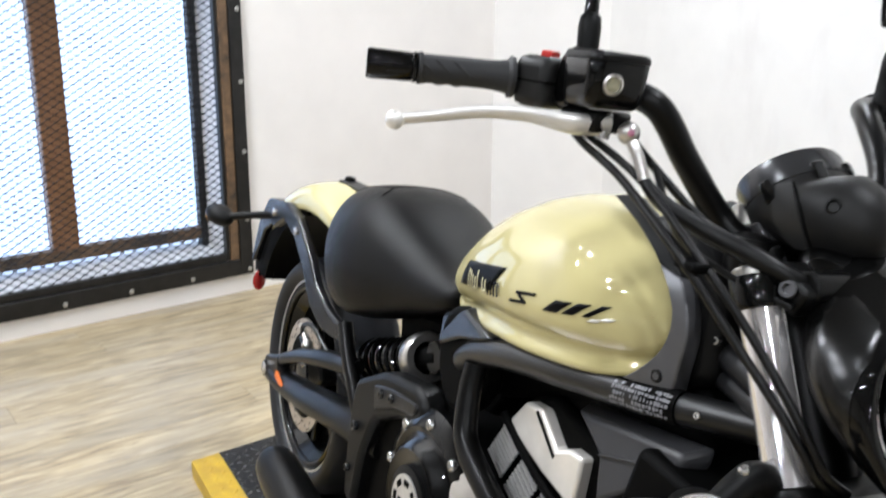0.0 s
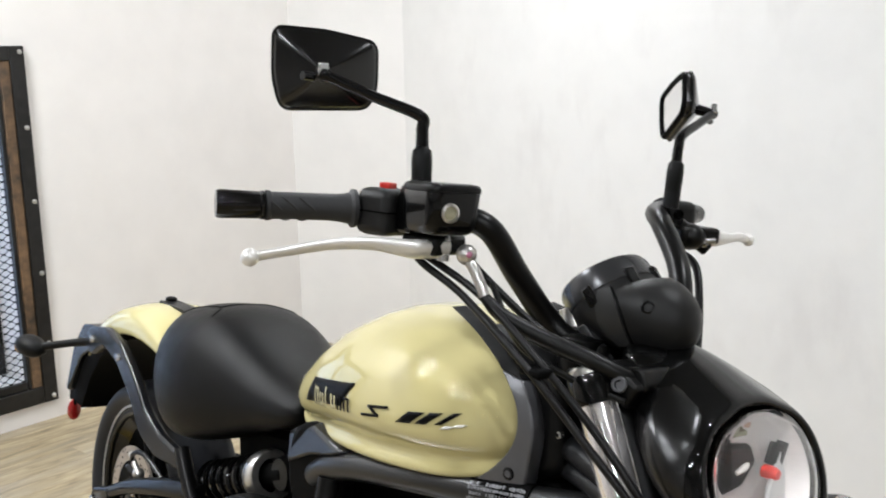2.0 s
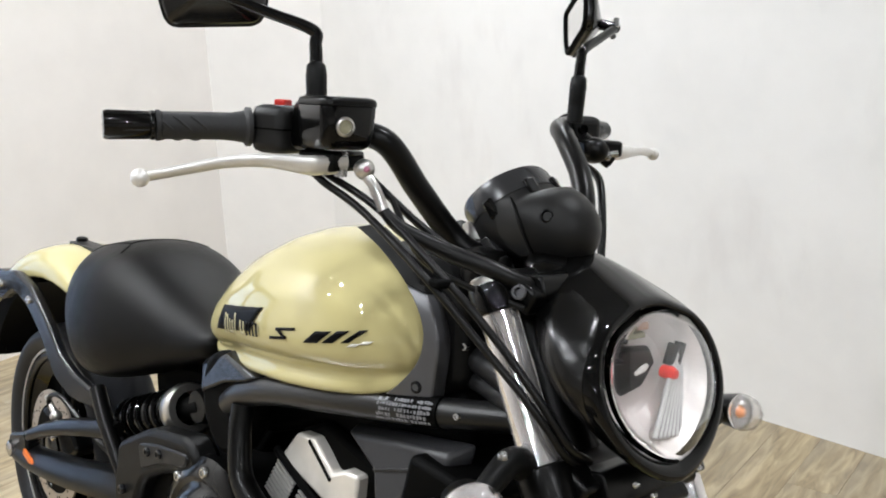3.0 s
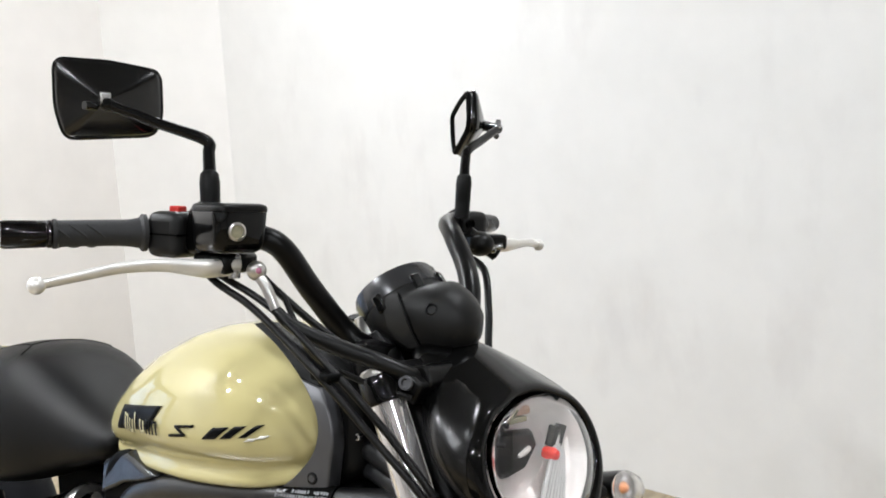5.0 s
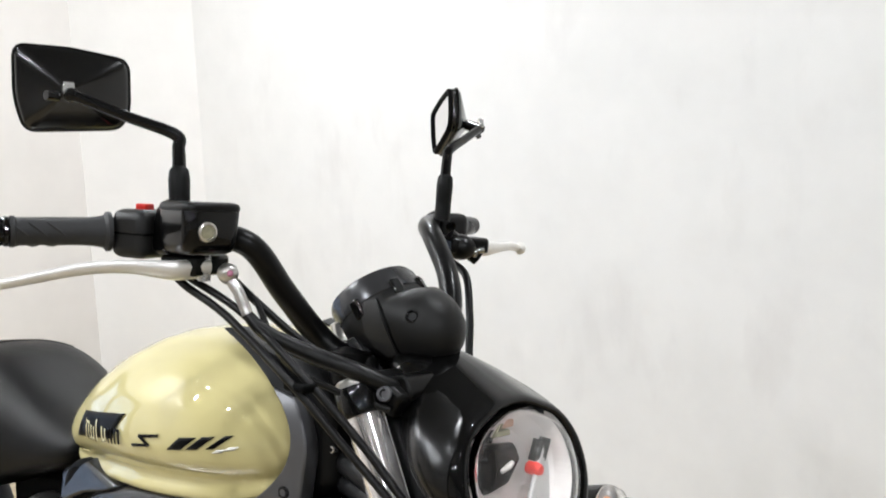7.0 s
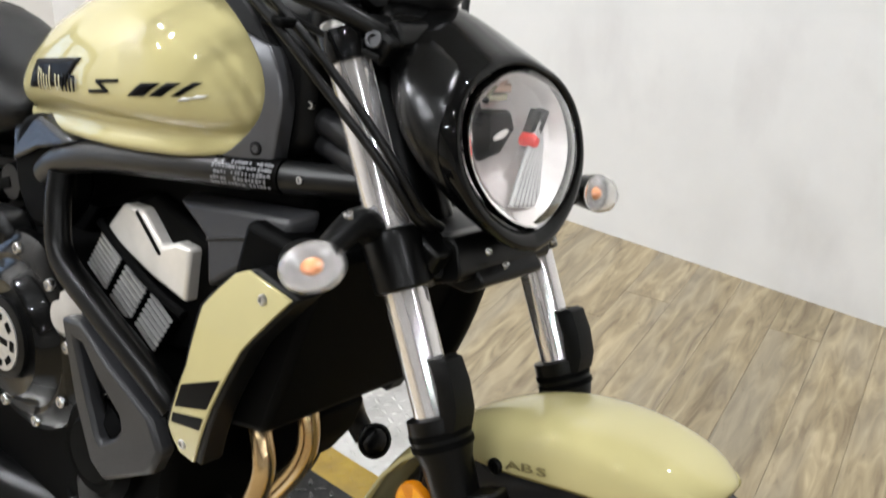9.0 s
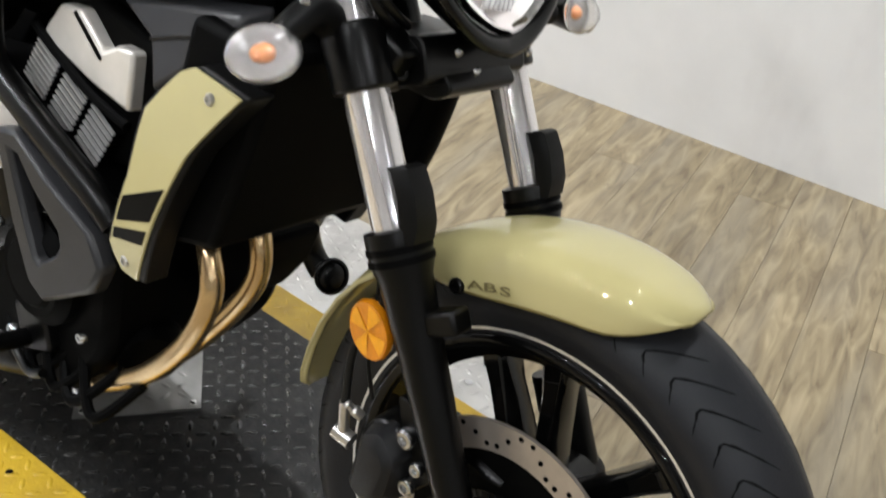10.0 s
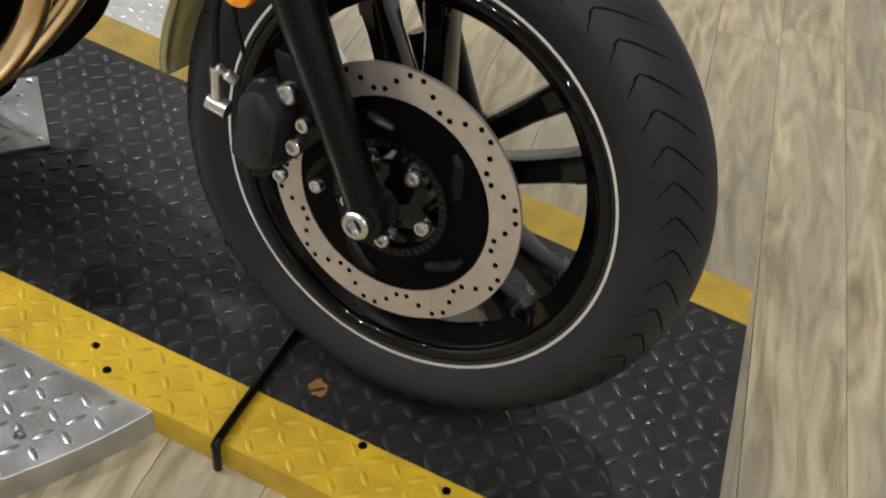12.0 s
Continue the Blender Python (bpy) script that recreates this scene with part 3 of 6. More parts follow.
def inside(poly, x, y, margin):
    n = len(poly)
    sign = 0
    for k in range(n):
        (ax, ay), (bx, by) = poly[k], poly[(k + 1) % n]
        d = ((bx - ax) * (y - ay) - (by - ay) * (x - ax)) / math.hypot(bx - ax, by - ay)
        if sign == 0:
            sign = 1 if d > 0 else -1
        if d * sign < margin:
            return False
    return True


LUG = ((-1, 0, 0), (-0.35, -1, 0), (0.35, -1, 0), (1, 0, 0), (0.35, 1, 0), (-0.35, 1, 0), (-0.5, 0, 1), (0.5, 0, 1))
LUG_FACES = [(0, 1, 6), (1, 2, 7, 6), (2, 3, 7), (3, 4, 7), (4, 5, 6, 7), (5, 0, 6)]


def lugs(name, test, bounds, mat, parent, z, turn=0.0, pitch=0.0245, length=0.0125, width=0.0042, height=0.0022, label="raised tread pattern", origin=(0, 0, 0), single=lambda x, y: False):
    """Pointed raised lugs in a chequered pattern, where test allows them."""
    verts, faces, alone = [], [], []
    ct, st = math.cos(turn), math.sin(turn)
    x0, x1, y0, y1 = bounds
    size = max(x1 - x0, y1 - y0)
    cx, cy = (x0 + x1) / 2, (y0 + y1) / 2
    n = int(size / pitch / 1.3)
    for i in range(-n, n):
        for j in range(-n, n):
            u, v = i * pitch, j * pitch
            x, y = cx + u * ct - v * st, cy + u * st + v * ct
            if not (x0 < x < x1 and y0 < y < y1 and test(x, y)):
                continue
            a = turn + (radians(45) if (i + j) % 2 else radians(-45))
            if single(x, y):
                alone.append((x, y, a))
                continue
            ca, sa = math.cos(a), math.sin(a)
            k = len(verts)
            for px, py, pz in LUG:
                lx, ly = px * length, py * width
                verts.append((x + lx * ca - ly * sa, y + lx * sa + ly * ca, z - 0.0004 + pz * height))
            faces += [tuple(k + i for i in f) for f in LUG_FACES]
    me = bpy.data.meshes.new(name)
    me.from_pydata(verts, [], faces)
    me.materials.append(mat)
    me.shade_smooth()
    ob = tagged(new(name, me), label, kind="stuff")
    ob.parent = parent
    lug = bpy.data.meshes.new("tread_lug")
    lug.from_pydata([(px * length, py * width, pz * height - 0.0004) for px, py, pz in LUG], [], LUG_FACES)
    lug.materials.append(mat)
    lug.shade_smooth()
    for x, y, a in alone:
        one = new("tread_lug", lug)
        one.matrix_basis = Matrix.Translation(Vector((x, y, z)) + Vector(origin)) @ Matrix.Rotation(a, 4, "Z")
        one.parent = parent
    ob.data.transform(Matrix.Translation(origin))
    return ob


platform = tagged(new("display_platform"), "black tread-plate motorcycle platform with yellow painted edges", "platform")
platform.location = (0.8, 0.12, FLOOR_Z)
shift = Matrix.Translation((-0.8, -0.12, -FLOOR_Z))


def on_platform(ob):
    ob.data.transform(shift)
    return ob


deck_poly, near_poly, far_poly = strip(NEAR_IN, FAR_IN), strip(NEAR_OUT, NEAR_IN), strip(FAR_IN, FAR_OUT)
on_platform(part("deck", slab(deck_poly, FLOOR_Z, DECK_Z), PLATE_BLACK, platform, "worn black tread plate", smooth=False))
on_platform(part("edge_stripe", slab(near_poly, FLOOR_Z, DECK_Z), PLATE_YELLOW, platform, "yellow painted tread-plate edge", smooth=False))
on_platform(part("edge_stripe", slab(far_poly, FLOOR_Z, DECK_Z), PLATE_YELLOW, platform, "yellow painted tread-plate edge", smooth=False))
PAD = [(0.98, 0.115), (0.85, 0.226), (0.738, 0.086), (0.868, -0.025)]
for poly, mat, skip in ((deck_poly, PLATE_WORN, PAD), (near_poly, PLATE_YELLOW, None), (far_poly, PLATE_YELLOW, None)):
    lugs("tread_relief", lambda x, y: inside(poly, x, y, 0.006) and not (skip and inside(skip, x, y, -0.012)), (-0.5, 2.05, -0.3, 0.5), mat, platform, DECK_Z, radians(2), origin=(-0.8, -0.12, -FLOOR_Z), single=lambda x, y: 1.3 < x and y < 0.06)
pad = on_platform(part("centre_pad", slab(PAD, DECK_Z - 0.002, DECK_Z + 0.004), PAD_SHADED, platform, "steel square tread-plate pad in a shaded tone", smooth=False))
lugs("pad_relief", lambda x, y: inside(PAD, x, y, 0.012), (0.6, 1.0, -0.1, 0.3), PAD_SHADED, platform, DECK_Z + 0.004, radians(51), origin=(-0.8, -0.12, -FLOOR_Z))
for x, y in ((0.963, 0.115), (0.85, 0.21), (0.868, -0.008)):
    on_platform(part("rivet", lathe([(0.006, 0), (0.005, 0.002), (0.0, 0.003)], (x, y, DECK_Z + 0.004), (0, 0, 1), 10), STEEL, platform))
for x, y in ((1.595, -0.083), (1.273, -0.124), (1.307, -0.144), (1.696, -0.086), (0.9, -0.14), (1.2, 0.38)):
    on_platform(part("rivet", lathe([(0.005, 0), (0.0045, 0.0015), (0.0, 0.002)], (x, y, DECK_Z), (0, 0, 1), 10), DEEP_BLACK, platform))

table = tagged(new("turntable"), "round bare-steel tread-plate turntable set low on the floor", "turntable")
TABLE_C, TABLE_R, TABLE_Z = (0.765, 0.055), 0.652, 0.051
table.location = (*TABLE_C, FLOOR_Z)
part("disc", lathe([(TABLE_R, 0), (TABLE_R, TABLE_Z - FLOOR_Z - 0.001), (TABLE_R - 0.001, TABLE_Z - FLOOR_Z), (0.01, TABLE_Z - FLOOR_Z)], (0, 0, 0), (0, 0, 1), 96), PLATE_SILVER, table, "bare steel tread-plate disc", angle=30)
lugs("tread_relief", lambda x, y: math.hypot(x - TABLE_C[0], y - TABLE_C[1]) < TABLE_R - 0.012 and not (NEAR_OUT(x) - 0.012 < y < FAR_OUT(x) + 0.012), (-0.15, 1.4, -0.7, 0.82), PLATE_SILVER, table, TABLE_Z, radians(20), origin=(-TABLE_C[0], -TABLE_C[1], -FLOOR_Z), single=lambda x, y: 0.95 < x and y < -0.1)
for a in range(0, 360, 18):
    x, y = (TABLE_R - 0.045) * math.cos(radians(a + 5.5)), (TABLE_R - 0.045) * math.sin(radians(a + 5.5))
    if not (NEAR_OUT(x + TABLE_C[0]) - 0.02 < y + TABLE_C[1] < FAR_OUT(x + TABLE_C[0]) + 0.02):
        part("screw", lathe([(0.007, 0), (0.0065, 0.0018), (0.003, 0.002), (0.0, 0.0012)], (x, y, TABLE_Z - FLOOR_Z), (0, 0, 1), 12), STEEL, table)

# thin black bar hooked over the platform edge in front of the side-stand area
bm = tube([(1.447, 0.033, 0.0625), (1.4565, -0.06, 0.0625), (1.466, -0.155, 0.0625), (1.4672, -0.1625, 0.0575), (1.4675, -0.164, 0.048), (1.4675, -0.164, 0.0195)], 0.005, 8, 4)
tagged(part("retaining_bar", bm, SATIN_BLACK), "thin black steel bar hooked over the platform edge", "bar")
# dried oil mark and small rust mark on the deck
def mark(name, x, y, r, colour, label, seed):
    g = random.Random(seed)
    bm = bmesh.new()
    ring = [bm.verts.new((x + r * (1 + g.uniform(-0.3, 0.3)) * math.cos(a), y + r * (1 + g.uniform(-0.3, 0.3)) * math.sin(a), DECK_Z + 0.0007)) for a in (math.tau * k / 22 for k in range(22))]
    bm.faces.new(ring)
    ob = part(name, bm, material(name + "_film", colour, 0.35, vary=0.4, scale=90), platform, label, smooth=False)
    return on_platform(ob)


mark("oil_stain", 1.221, -0.045, 0.036, (0.003, 0.003, 0.003), "dark dried oil stain", 3)
mark("rust_spot", 1.515, -0.043, 0.011, (0.25, 0.11, 0.03), "small rust-brown spot", 4)

ring_ob = tagged(part("floor_ring", lathe([(0.012 + 0.003 * math.cos(a), 0.003 * math.sin(a)) for a in (math.tau * k / 8 for k in range(8))], (1.21, 0.57, FLOOR_Z + 0.003), (0, 0, 1), 20, True), SATIN_BLACK), "small black ring lying on the plank floor", "ring")

# ---- the motorcycle: x forward, y to its left, z up from the deck; it leans on its side stand ----
bike = tagged(new("motorcycle"), "cream and black cruiser motorcycle leaning on its side stand", "motorcycle")
bike.location = (-0.0019, 0.025, 0.0109)
bike.rotation_euler = (radians(-8.12), radians(-0.32), radians(-0.61))
SIDES = (-1, 1)


def both(name, make, mat, parent=bike, label="", **kw):
    """The same part on the right side and, mirrored, on the left."""
    return part(name, make(), mat, parent, label, **kw), part(name, mirrored(make()), mat, parent, label, **kw)


# -- wheels
def wheel(name, cx, r, cz, rim_r, width, label, disc_r, disc_side, spokes, yc=0.0, side_profile=None):
    hub = part(name, lathe([(0.02, -0.075), (0.036, -0.07), (0.036, -0.03), (0.046, -0.02), (0.046, 0.02), (0.036, 0.03), (0.036, 0.07), (0.02, 0.075)], (cx, yc, cz), (0, 1, 0), 28), GLOSS_BLACK, bike, label)
    w = width / 2
    h = r - rim_r
    half = [(rim_r + 0.002, w * 0.72), (rim_r + h * 0.12, w * 0.86), (rim_r + h * 0.3, w * 0.96), (rim_r + h * 0.48, w), (rim_r + h * 0.64, w * 0.97), (rim_r + h * 0.78, w * 0.86), (rim_r + h * 0.89, w * 0.66), (rim_r + h * 0.965, w * 0.38), (r, 0.0)]
    half = side_profile or half
    prof = [(a, -b) for a, b in half] + half[:-1][::-1] + [(rim_r - 0.012, half[0][1] * 0.9), (rim_r - 0.012, -half[0][1] * 0.9)]
    part("tyre", lathe(prof, (cx, yc, cz), (0, 1, 0), 96, True), RUBBER, hub, "black rubber road tyre")
    rw = w * 0.76
    part("rim", lathe([(rim_r + 0.009, -rw), (rim_r + 0.009, -rw + 0.007), (rim_r - 0.008, -rw + 0.014), (rim_r - 0.022, -rw * 0.45), (rim_r - 0.024, rw * 0.45), (rim_r - 0.008, rw - 0.014), (rim_r + 0.009, rw - 0.007), (rim_r + 0.009, rw), (rim_r - 0.014, rw - 0.003), (rim_r - 0.034, rw * 0.42), (rim_r - 0.036, -rw * 0.42), (rim_r - 0.014, -rw + 0.003)], (cx, yc, cz), (0, 1, 0), 96, True), GLOSS_BLACK, hub, "gloss black cast rim")
    for side in SIDES:
        lip = [(rim_r - 0.011 + 0.0085 * math.cos(q), 0.0085 * math.sin(q)) for q in (math.tau * j / 16 for j in range(16))]
        part("rim_lip", lathe(lip, (cx, yc + side * (rw - 0.006), cz), (0, side, 0), 96, True), GLOSS_BLACK, hub, "rounded gloss black rim lip")
        part("rim_stripe", lathe([(rim_r - 0.0005, 0), (rim_r + 0.0068, 0), (rim_r + 0.0068, 0.0014), (rim_r - 0.0005, 0.0014)], (cx, yc + side * (rw + 0.0004), cz), (0, side, 0), 96, True), LINE_ALLOY, hub, "thin bare alloy rim line")
    for k in range(spokes):
        for twin in (-1, 1):
            a = math.tau * (k + 0.486) / spokes
            d, t = Vector((math.cos(a), 0, math.sin(a))), Vector((-math.sin(a), 0, math.cos(a)))
            c = Vector((cx, yc, cz))
            rings = []
            for rad, off, thick, deep in ((0.03, 0.012, 0.010, 0.028), (0.09, 0.022, 0.0105, 0.024), (rim_r - 0.07, 0.03, 0.0115, 0.02), (rim_r - 0.02, 0.038, 0.016, 0.02)):
                p = c + d * rad + t * off * twin
                rings.append([p + t * x * thick + Vector((0, y * deep, 0)) for x, y in ((-1, -0.7), (-0.6, -1), (0.6, -1), (1, -0.7), (1, 0.7), (0.6, 1), (-0.6, 1), (-1, 0.7))])
            part("spoke", loft(rings), GLOSS_BLACK, hub)
        # web that joins each pair at the rim
        d, t = Vector((math.cos(a), 0, math.sin(a))), Vector((-math.sin(a), 0, math.cos(a)))
        web = []
        for off in (-0.046, -0.03, -0.015, 0.0, 0.015, 0.03, 0.046):
            low = rim_r - 0.047 + 0.019 * (1 - (off / 0.03) ** 2) if abs(off) < 0.03 else rim_r - 0.047 - 0.5 * (abs(off) - 0.03)
            web.append([c + t * off + d * rr + Vector((0, y, 0)) for rr, y in ((low, -0.018), (rim_r - 0.018, -0.02), (rim_r - 0.018, 0.02), (low, 0.018))])
        part("spoke_web", loft(web), GLOSS_BLACK, hub, bevel=0.003)
    # drilled disc
    y = disc_side * 0.063
    inner = disc_r - 0.03
    disc = part("brake_disc", lathe([(inner, -0.0022), (disc_r, -0.0022), (disc_r, 0.0022), (inner, 0.0022)], (cx, y, cz), (0, 1, 0), 72, True), DISC_STEEL, hub, "drilled brake disc with brown-grey swept face")
    for k in range(60):
        a = math.tau * k / 60
        rr = inner + (0.007, 0.016, 0.025)[k % 3] if k % 6 < 3 else inner + (0.025, 0.016, 0.007)[k % 3]
        part("disc_hole", lathe([(0.0027, 0), (0.0027, 0.0004), (0.0, 0.0005)], (cx + rr * math.cos(a), y + disc_side * 0.0022, cz + rr * math.sin(a)), (0, disc_side, 0), 8), DEEP_BLACK, disc)
    part("disc_carrier", lathe([(0.05, -0.004), (inner - 0.001, -0.002), (inner - 0.001, 0.002), (0.05, 0.004)], (cx, y, cz), (0, 1, 0), 48, True), DEEP_BLACK, disc, "black disc carrier")
    part("tone_ring", lathe([(0.051, 0), (0.059, 0), (0.059, 0.0022), (0.051, 0.0022)], (cx, y + disc_side * 0.0042, cz), (0, disc_side, 0), 60, True), SATIN_BLACK, disc, "toothed black sensor ring")
    for k in range(44):
        a = math.tau * k / 44
        part("ring_tooth", box(-0.0028, 0.0028, -0.0006, 0.0006, -0.0012, 0.0012), STRUT_GREY, disc).matrix_basis = Matrix.Translation((cx + 0.055 * math.cos(a), y + disc_side * 0.0066, cz + 0.055 * math.sin(a))) @ Matrix.Rotation(-a, 4, "Y")
    for k in range(5):
        a = math.tau * k / 5 + 0.5
        slot = [Vector((cx + rr * math.cos(a + f), y + disc_side * 0.0042, cz + rr * math.sin(a + f))) for f, rr in ((-0.1, 0.071), (0.0, 0.073), (0.12, 0.077), (0.26, 0.084), (0.4, 0.087))]
        part("carrier_slot", tube(slot, [0.004, 0.0062, 0.007, 0.006, 0.003], 10, squash=0.3), SATIN_BLACK, disc)
        bolt((cx + 0.041 * math.cos(a + 0.5), y + disc_side * 0.012, cz + 0.041 * math.sin(a + 0.5)), (0, disc_side, 0), 0.0082, disc)
    return hub


FX, FR, FT, WHEEL_Y = 1.572, 0.310, 0.277, 0.0115
TYRE_SIDE = [(0.205, 0.0465), (0.212, 0.0515), (0.222, 0.056), (0.23, 0.0588), (0.238, 0.058), (0.247, 0.0545), (0.255, 0.0485), (0.263, 0.0375), (0.27, 0.0235), (0.2745, 0.010), (0.277, 0.0)]
front = wheel("front_wheel", FX, FT, FR, 0.203, 0.118, "black cast front wheel with paired spokes", 0.128, -1, 5, WHEEL_Y, TYRE_SIDE)
rear = wheel("rear_wheel", -0.03, 0.264, 0.312, 0.208, 0.145, "black cast rear wheel", 0.125, -1, 5)

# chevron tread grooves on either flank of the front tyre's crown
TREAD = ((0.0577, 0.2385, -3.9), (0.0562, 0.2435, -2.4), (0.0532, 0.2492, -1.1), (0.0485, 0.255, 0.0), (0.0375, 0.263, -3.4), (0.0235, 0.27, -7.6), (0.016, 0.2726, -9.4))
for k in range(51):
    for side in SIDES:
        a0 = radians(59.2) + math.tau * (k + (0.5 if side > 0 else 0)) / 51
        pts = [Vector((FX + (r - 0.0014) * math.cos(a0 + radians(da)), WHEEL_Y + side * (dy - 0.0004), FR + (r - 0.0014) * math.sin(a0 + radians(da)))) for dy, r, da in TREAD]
        # near-black tubes on the tyre: the grooves' shade is put into their colour
        part("tread_groove", tube(pts, [0.0005, 0.0009, 0.0013, 0.0017, 0.0018, 0.0017, 0.0008], 6, 2), GROOVE_SHADE, front)

# -- fork
FORK_TOP, FORK_END = Vector((1.252, 0, 0.912)), Vector((1.572, 0, 0.310))
FORK_Y = 0.105


def fork_at(z, y=0.0, ahead=0.0):
    t = (FORK_TOP.z - z) / (FORK_TOP.z - FORK_END.z)
    p = FORK_TOP.lerp(FORK_END, t)
    n = Vector((0.888, 0, 0.459))
    return Vector((p.x, y, p.z)) + n * ahead


for s in SIDES:
    y = s * FORK_Y
    top = 0.91 if s < 0 else 0.88
    leg = part("fork_tube", rod(fork_at(top - 0.005, y), fork_at(0.5, y), 0.0205, 24), CHROME, bike, "polished chrome fork tube")
    part("fork_cap", lathe([(0.0205, -0.004), (0.0205, 0.002), (0.0185, 0.0045), (0.011, 0.005), (0.0105, 0.001), (0.0, 0.001)], fork_at(top, y), FORK_TOP - FORK_END, 24), ALLOY, leg, "bare alloy fork cap")
    part("fork_collar", lathe([(0.0205, -0.016), (0.0235, -0.0155), (0.0245, -0.012), (0.0245, 0.013), (0.0235, 0.015), (0.0205, 0.0155)], fork_at(top - 0.017, y), FORK_TOP - FORK_END, 24, True), GLOSS_BLACK, leg)
    low = part("fork_leg", merged(lathe([(0.0205, 0.0), (0.0285, 0.002), (0.029, 0.03), (0.0245, 0.045), (0.0215, 0.10), (0.0185, 0.2), (0.017, 0.27), (0.0175, 0.305), (0.0165, 0.322), (0.0, 0.325)], fork_at(0.588, y), FORK_END - FORK_TOP, 24)), SATIN_BLACK, bike, "satin black fork leg")
    for z in (0.572, 0.563):
        part("seal_ring", lathe([(0.0298, -0.003), (0.0298, 0.003), (0.028, 0.003), (0.028, -0.003)], fork_at(z, y), FORK_TOP - FORK_END, 24, True), DEEP_BLACK, low)
    guard_rings = []
    for z, ahead, half in ((0.633, 0.028, 0.0125), (0.63, 0.033, 0.0145), (0.61, 0.035, 0.0155), (0.588, 0.032, 0.0165), (0.574, 0.024, 0.0175)):
        c = fork_at(z, y, ahead)
        n, side = Vector((0.888, 0, 0.459)), Vector((0, 1, 0))
        guard_rings.append([c + side * half * u + n * v for u, v in ((-1, -0.012), (-1.0, -0.002), (-0.8, 0.005), (0, 0.006), (0.8, 0.005), (1.0, -0.002), (1, -0.012), (0.85, -0.012), (0.8, -0.002), (0, 0.001), (-0.8, -0.002), (-0.85, -0.012))])
    part("fork_guard", loft(guard_rings), MATT_BLACK, low, "matt black plastic fork guard")
    part("axle_lug", merged(lathe([(0.0, 0.0), (0.0205, 0.0), (0.0225, s * -0.01), (0.0205, s * -0.034), (0.0, s * -0.036)], (FX - 0.002, y + s * 0.012, FR), (0, 1, 0), 24)), SATIN_BLACK, low)
    part("fender_mount", merged(box(-0.02, 0.02, -0.013, 0.013, -0.011, 0.011)), SATIN_BLACK, low, bevel=0.004).matrix_basis = Matrix.Translation((1.492, s * 0.102, 0.526)) @ Matrix.Rotation(radians(-28), 4, "Y")
part("axle_nut", lathe([(0.0135, 0), (0.0135, 0.006), (0.0115, 0.008), (0.008, 0.008), (0.007, 0.003), (0.0, 0.003)], (FX - 0.003, -0.118, FR - 0.002), (0, -1, 0), 24), STEEL, front, "bright hollow axle end")
clamp = part("upper_clamp", merged(prism(rounded([(1.20, 0.90), (1.305, 0.925), (1.315, 0.90), (1.21, 0.872)], 0.01), -0.085, 0.045)), SATIN_BLACK, bike, bevel=0.003)
for s in SIDES:
    drop = 0.0 if s < 0 else 0.03
    part("clamp_ear", box(-0.022, 0.024, -0.018, 0.018, -0.014, 0.014), SATIN_BLACK, clamp, bevel=0.004).matrix_basis = Matrix.Translation((1.284, s * 0.08, 0.904 - drop)) @ Matrix.Rotation(radians(27), 4, "Y")
    part("clamp_bolt", lathe([(0.0082, -0.004), (0.0082, 0.004), (0.0072, 0.005), (0.0048, 0.005), (0.0045, 0.001), (0.0, 0.001)], (1.291, s * 0.099, 0.905 - drop), (0.35, s * 0.9, 0.2), 18), TRIM_GREY, clamp, "grey socket-head clamp bolt")
lower = part("lower_clamp", merged(prism(rounded([(1.30, 0.715), (1.395, 0.745), (1.41, 0.705), (1.32, 0.672)], 0.012), -0.075, 0.075), *[lathe([(0.0205, -0.028), (0.028, -0.026), (0.029, 0.02), (0.026, 0.03), (0.0205, 0.03)], fork_at(0.715, s * FORK_Y), FORK_TOP - FORK_END, 24, True) for s in SIDES]), SATIN_BLACK, bike, "satin black lower fork clamp", bevel=0.002)
for s in SIDES:
    for p in ((1.377, s * 0.081, 0.727), (1.383, s * 0.079, 0.708)):
        bolt(p, (0.75, s * 0.6, 0.25), 0.0068, lower, SATIN_BLACK)
    part("clamp_lug", box(-0.017, 0.02, -0.016, 0.016, -0.024, 0.024), SATIN_BLACK, lower, bevel=0.005).matrix_basis = Matrix.Translation((1.368, s * 0.082, 0.718)) @ Matrix.Rotation(radians(27), 4, "Y")

# -- front mudguard
rings = []
for deg, half, drop, r in ((70, 0.02, 0.004, 0.300), (71.5, 0.036, 0.013, 0.301), (75, 0.052, 0.033, 0.303), (80, 0.060, 0.05, 0.303), (87, 0.064, 0.054, 0.303), (95, 0.066, 0.058, 0.302), (104, 0.067, 0.058, 0.301), (113, 0.067, 0.052, 0.299), (119, 0.066, 0.038, 0.297), (125, 0.064, 0.024, 0.297), (140, 0.058, 0.014, 0.298), (158, 0.051, 0.01, 0.299), (176, 0.043, 0.008, 0.3), (180, 0.03, 0.006, 0.3)):
    a = radians(deg)
    d = Vector((math.cos(a), 0, math.sin(a)))
    c = Vector((FX, 0, FR))
    outer = [(-1.0, -drop), (-1.0, -drop * 0.45), (-0.93, -0.013), (-0.75, -0.004), (-0.4, 0.0005), (0, 0.002), (0.4, 0.0005), (0.75, -0.004), (0.93, -0.013), (1.0, -drop * 0.45), (1.0, -drop)]
    inner = [(u * 0.965, v - 0.0025) for u, v in outer[::-1]]
    inner[0], inner[-1] = (0.965, -drop), (-0.965, -drop)
    rings.append([c + d * (r - 0.002 + v) + Vector((0, u * half, 0)) for u, v in outer + inner])
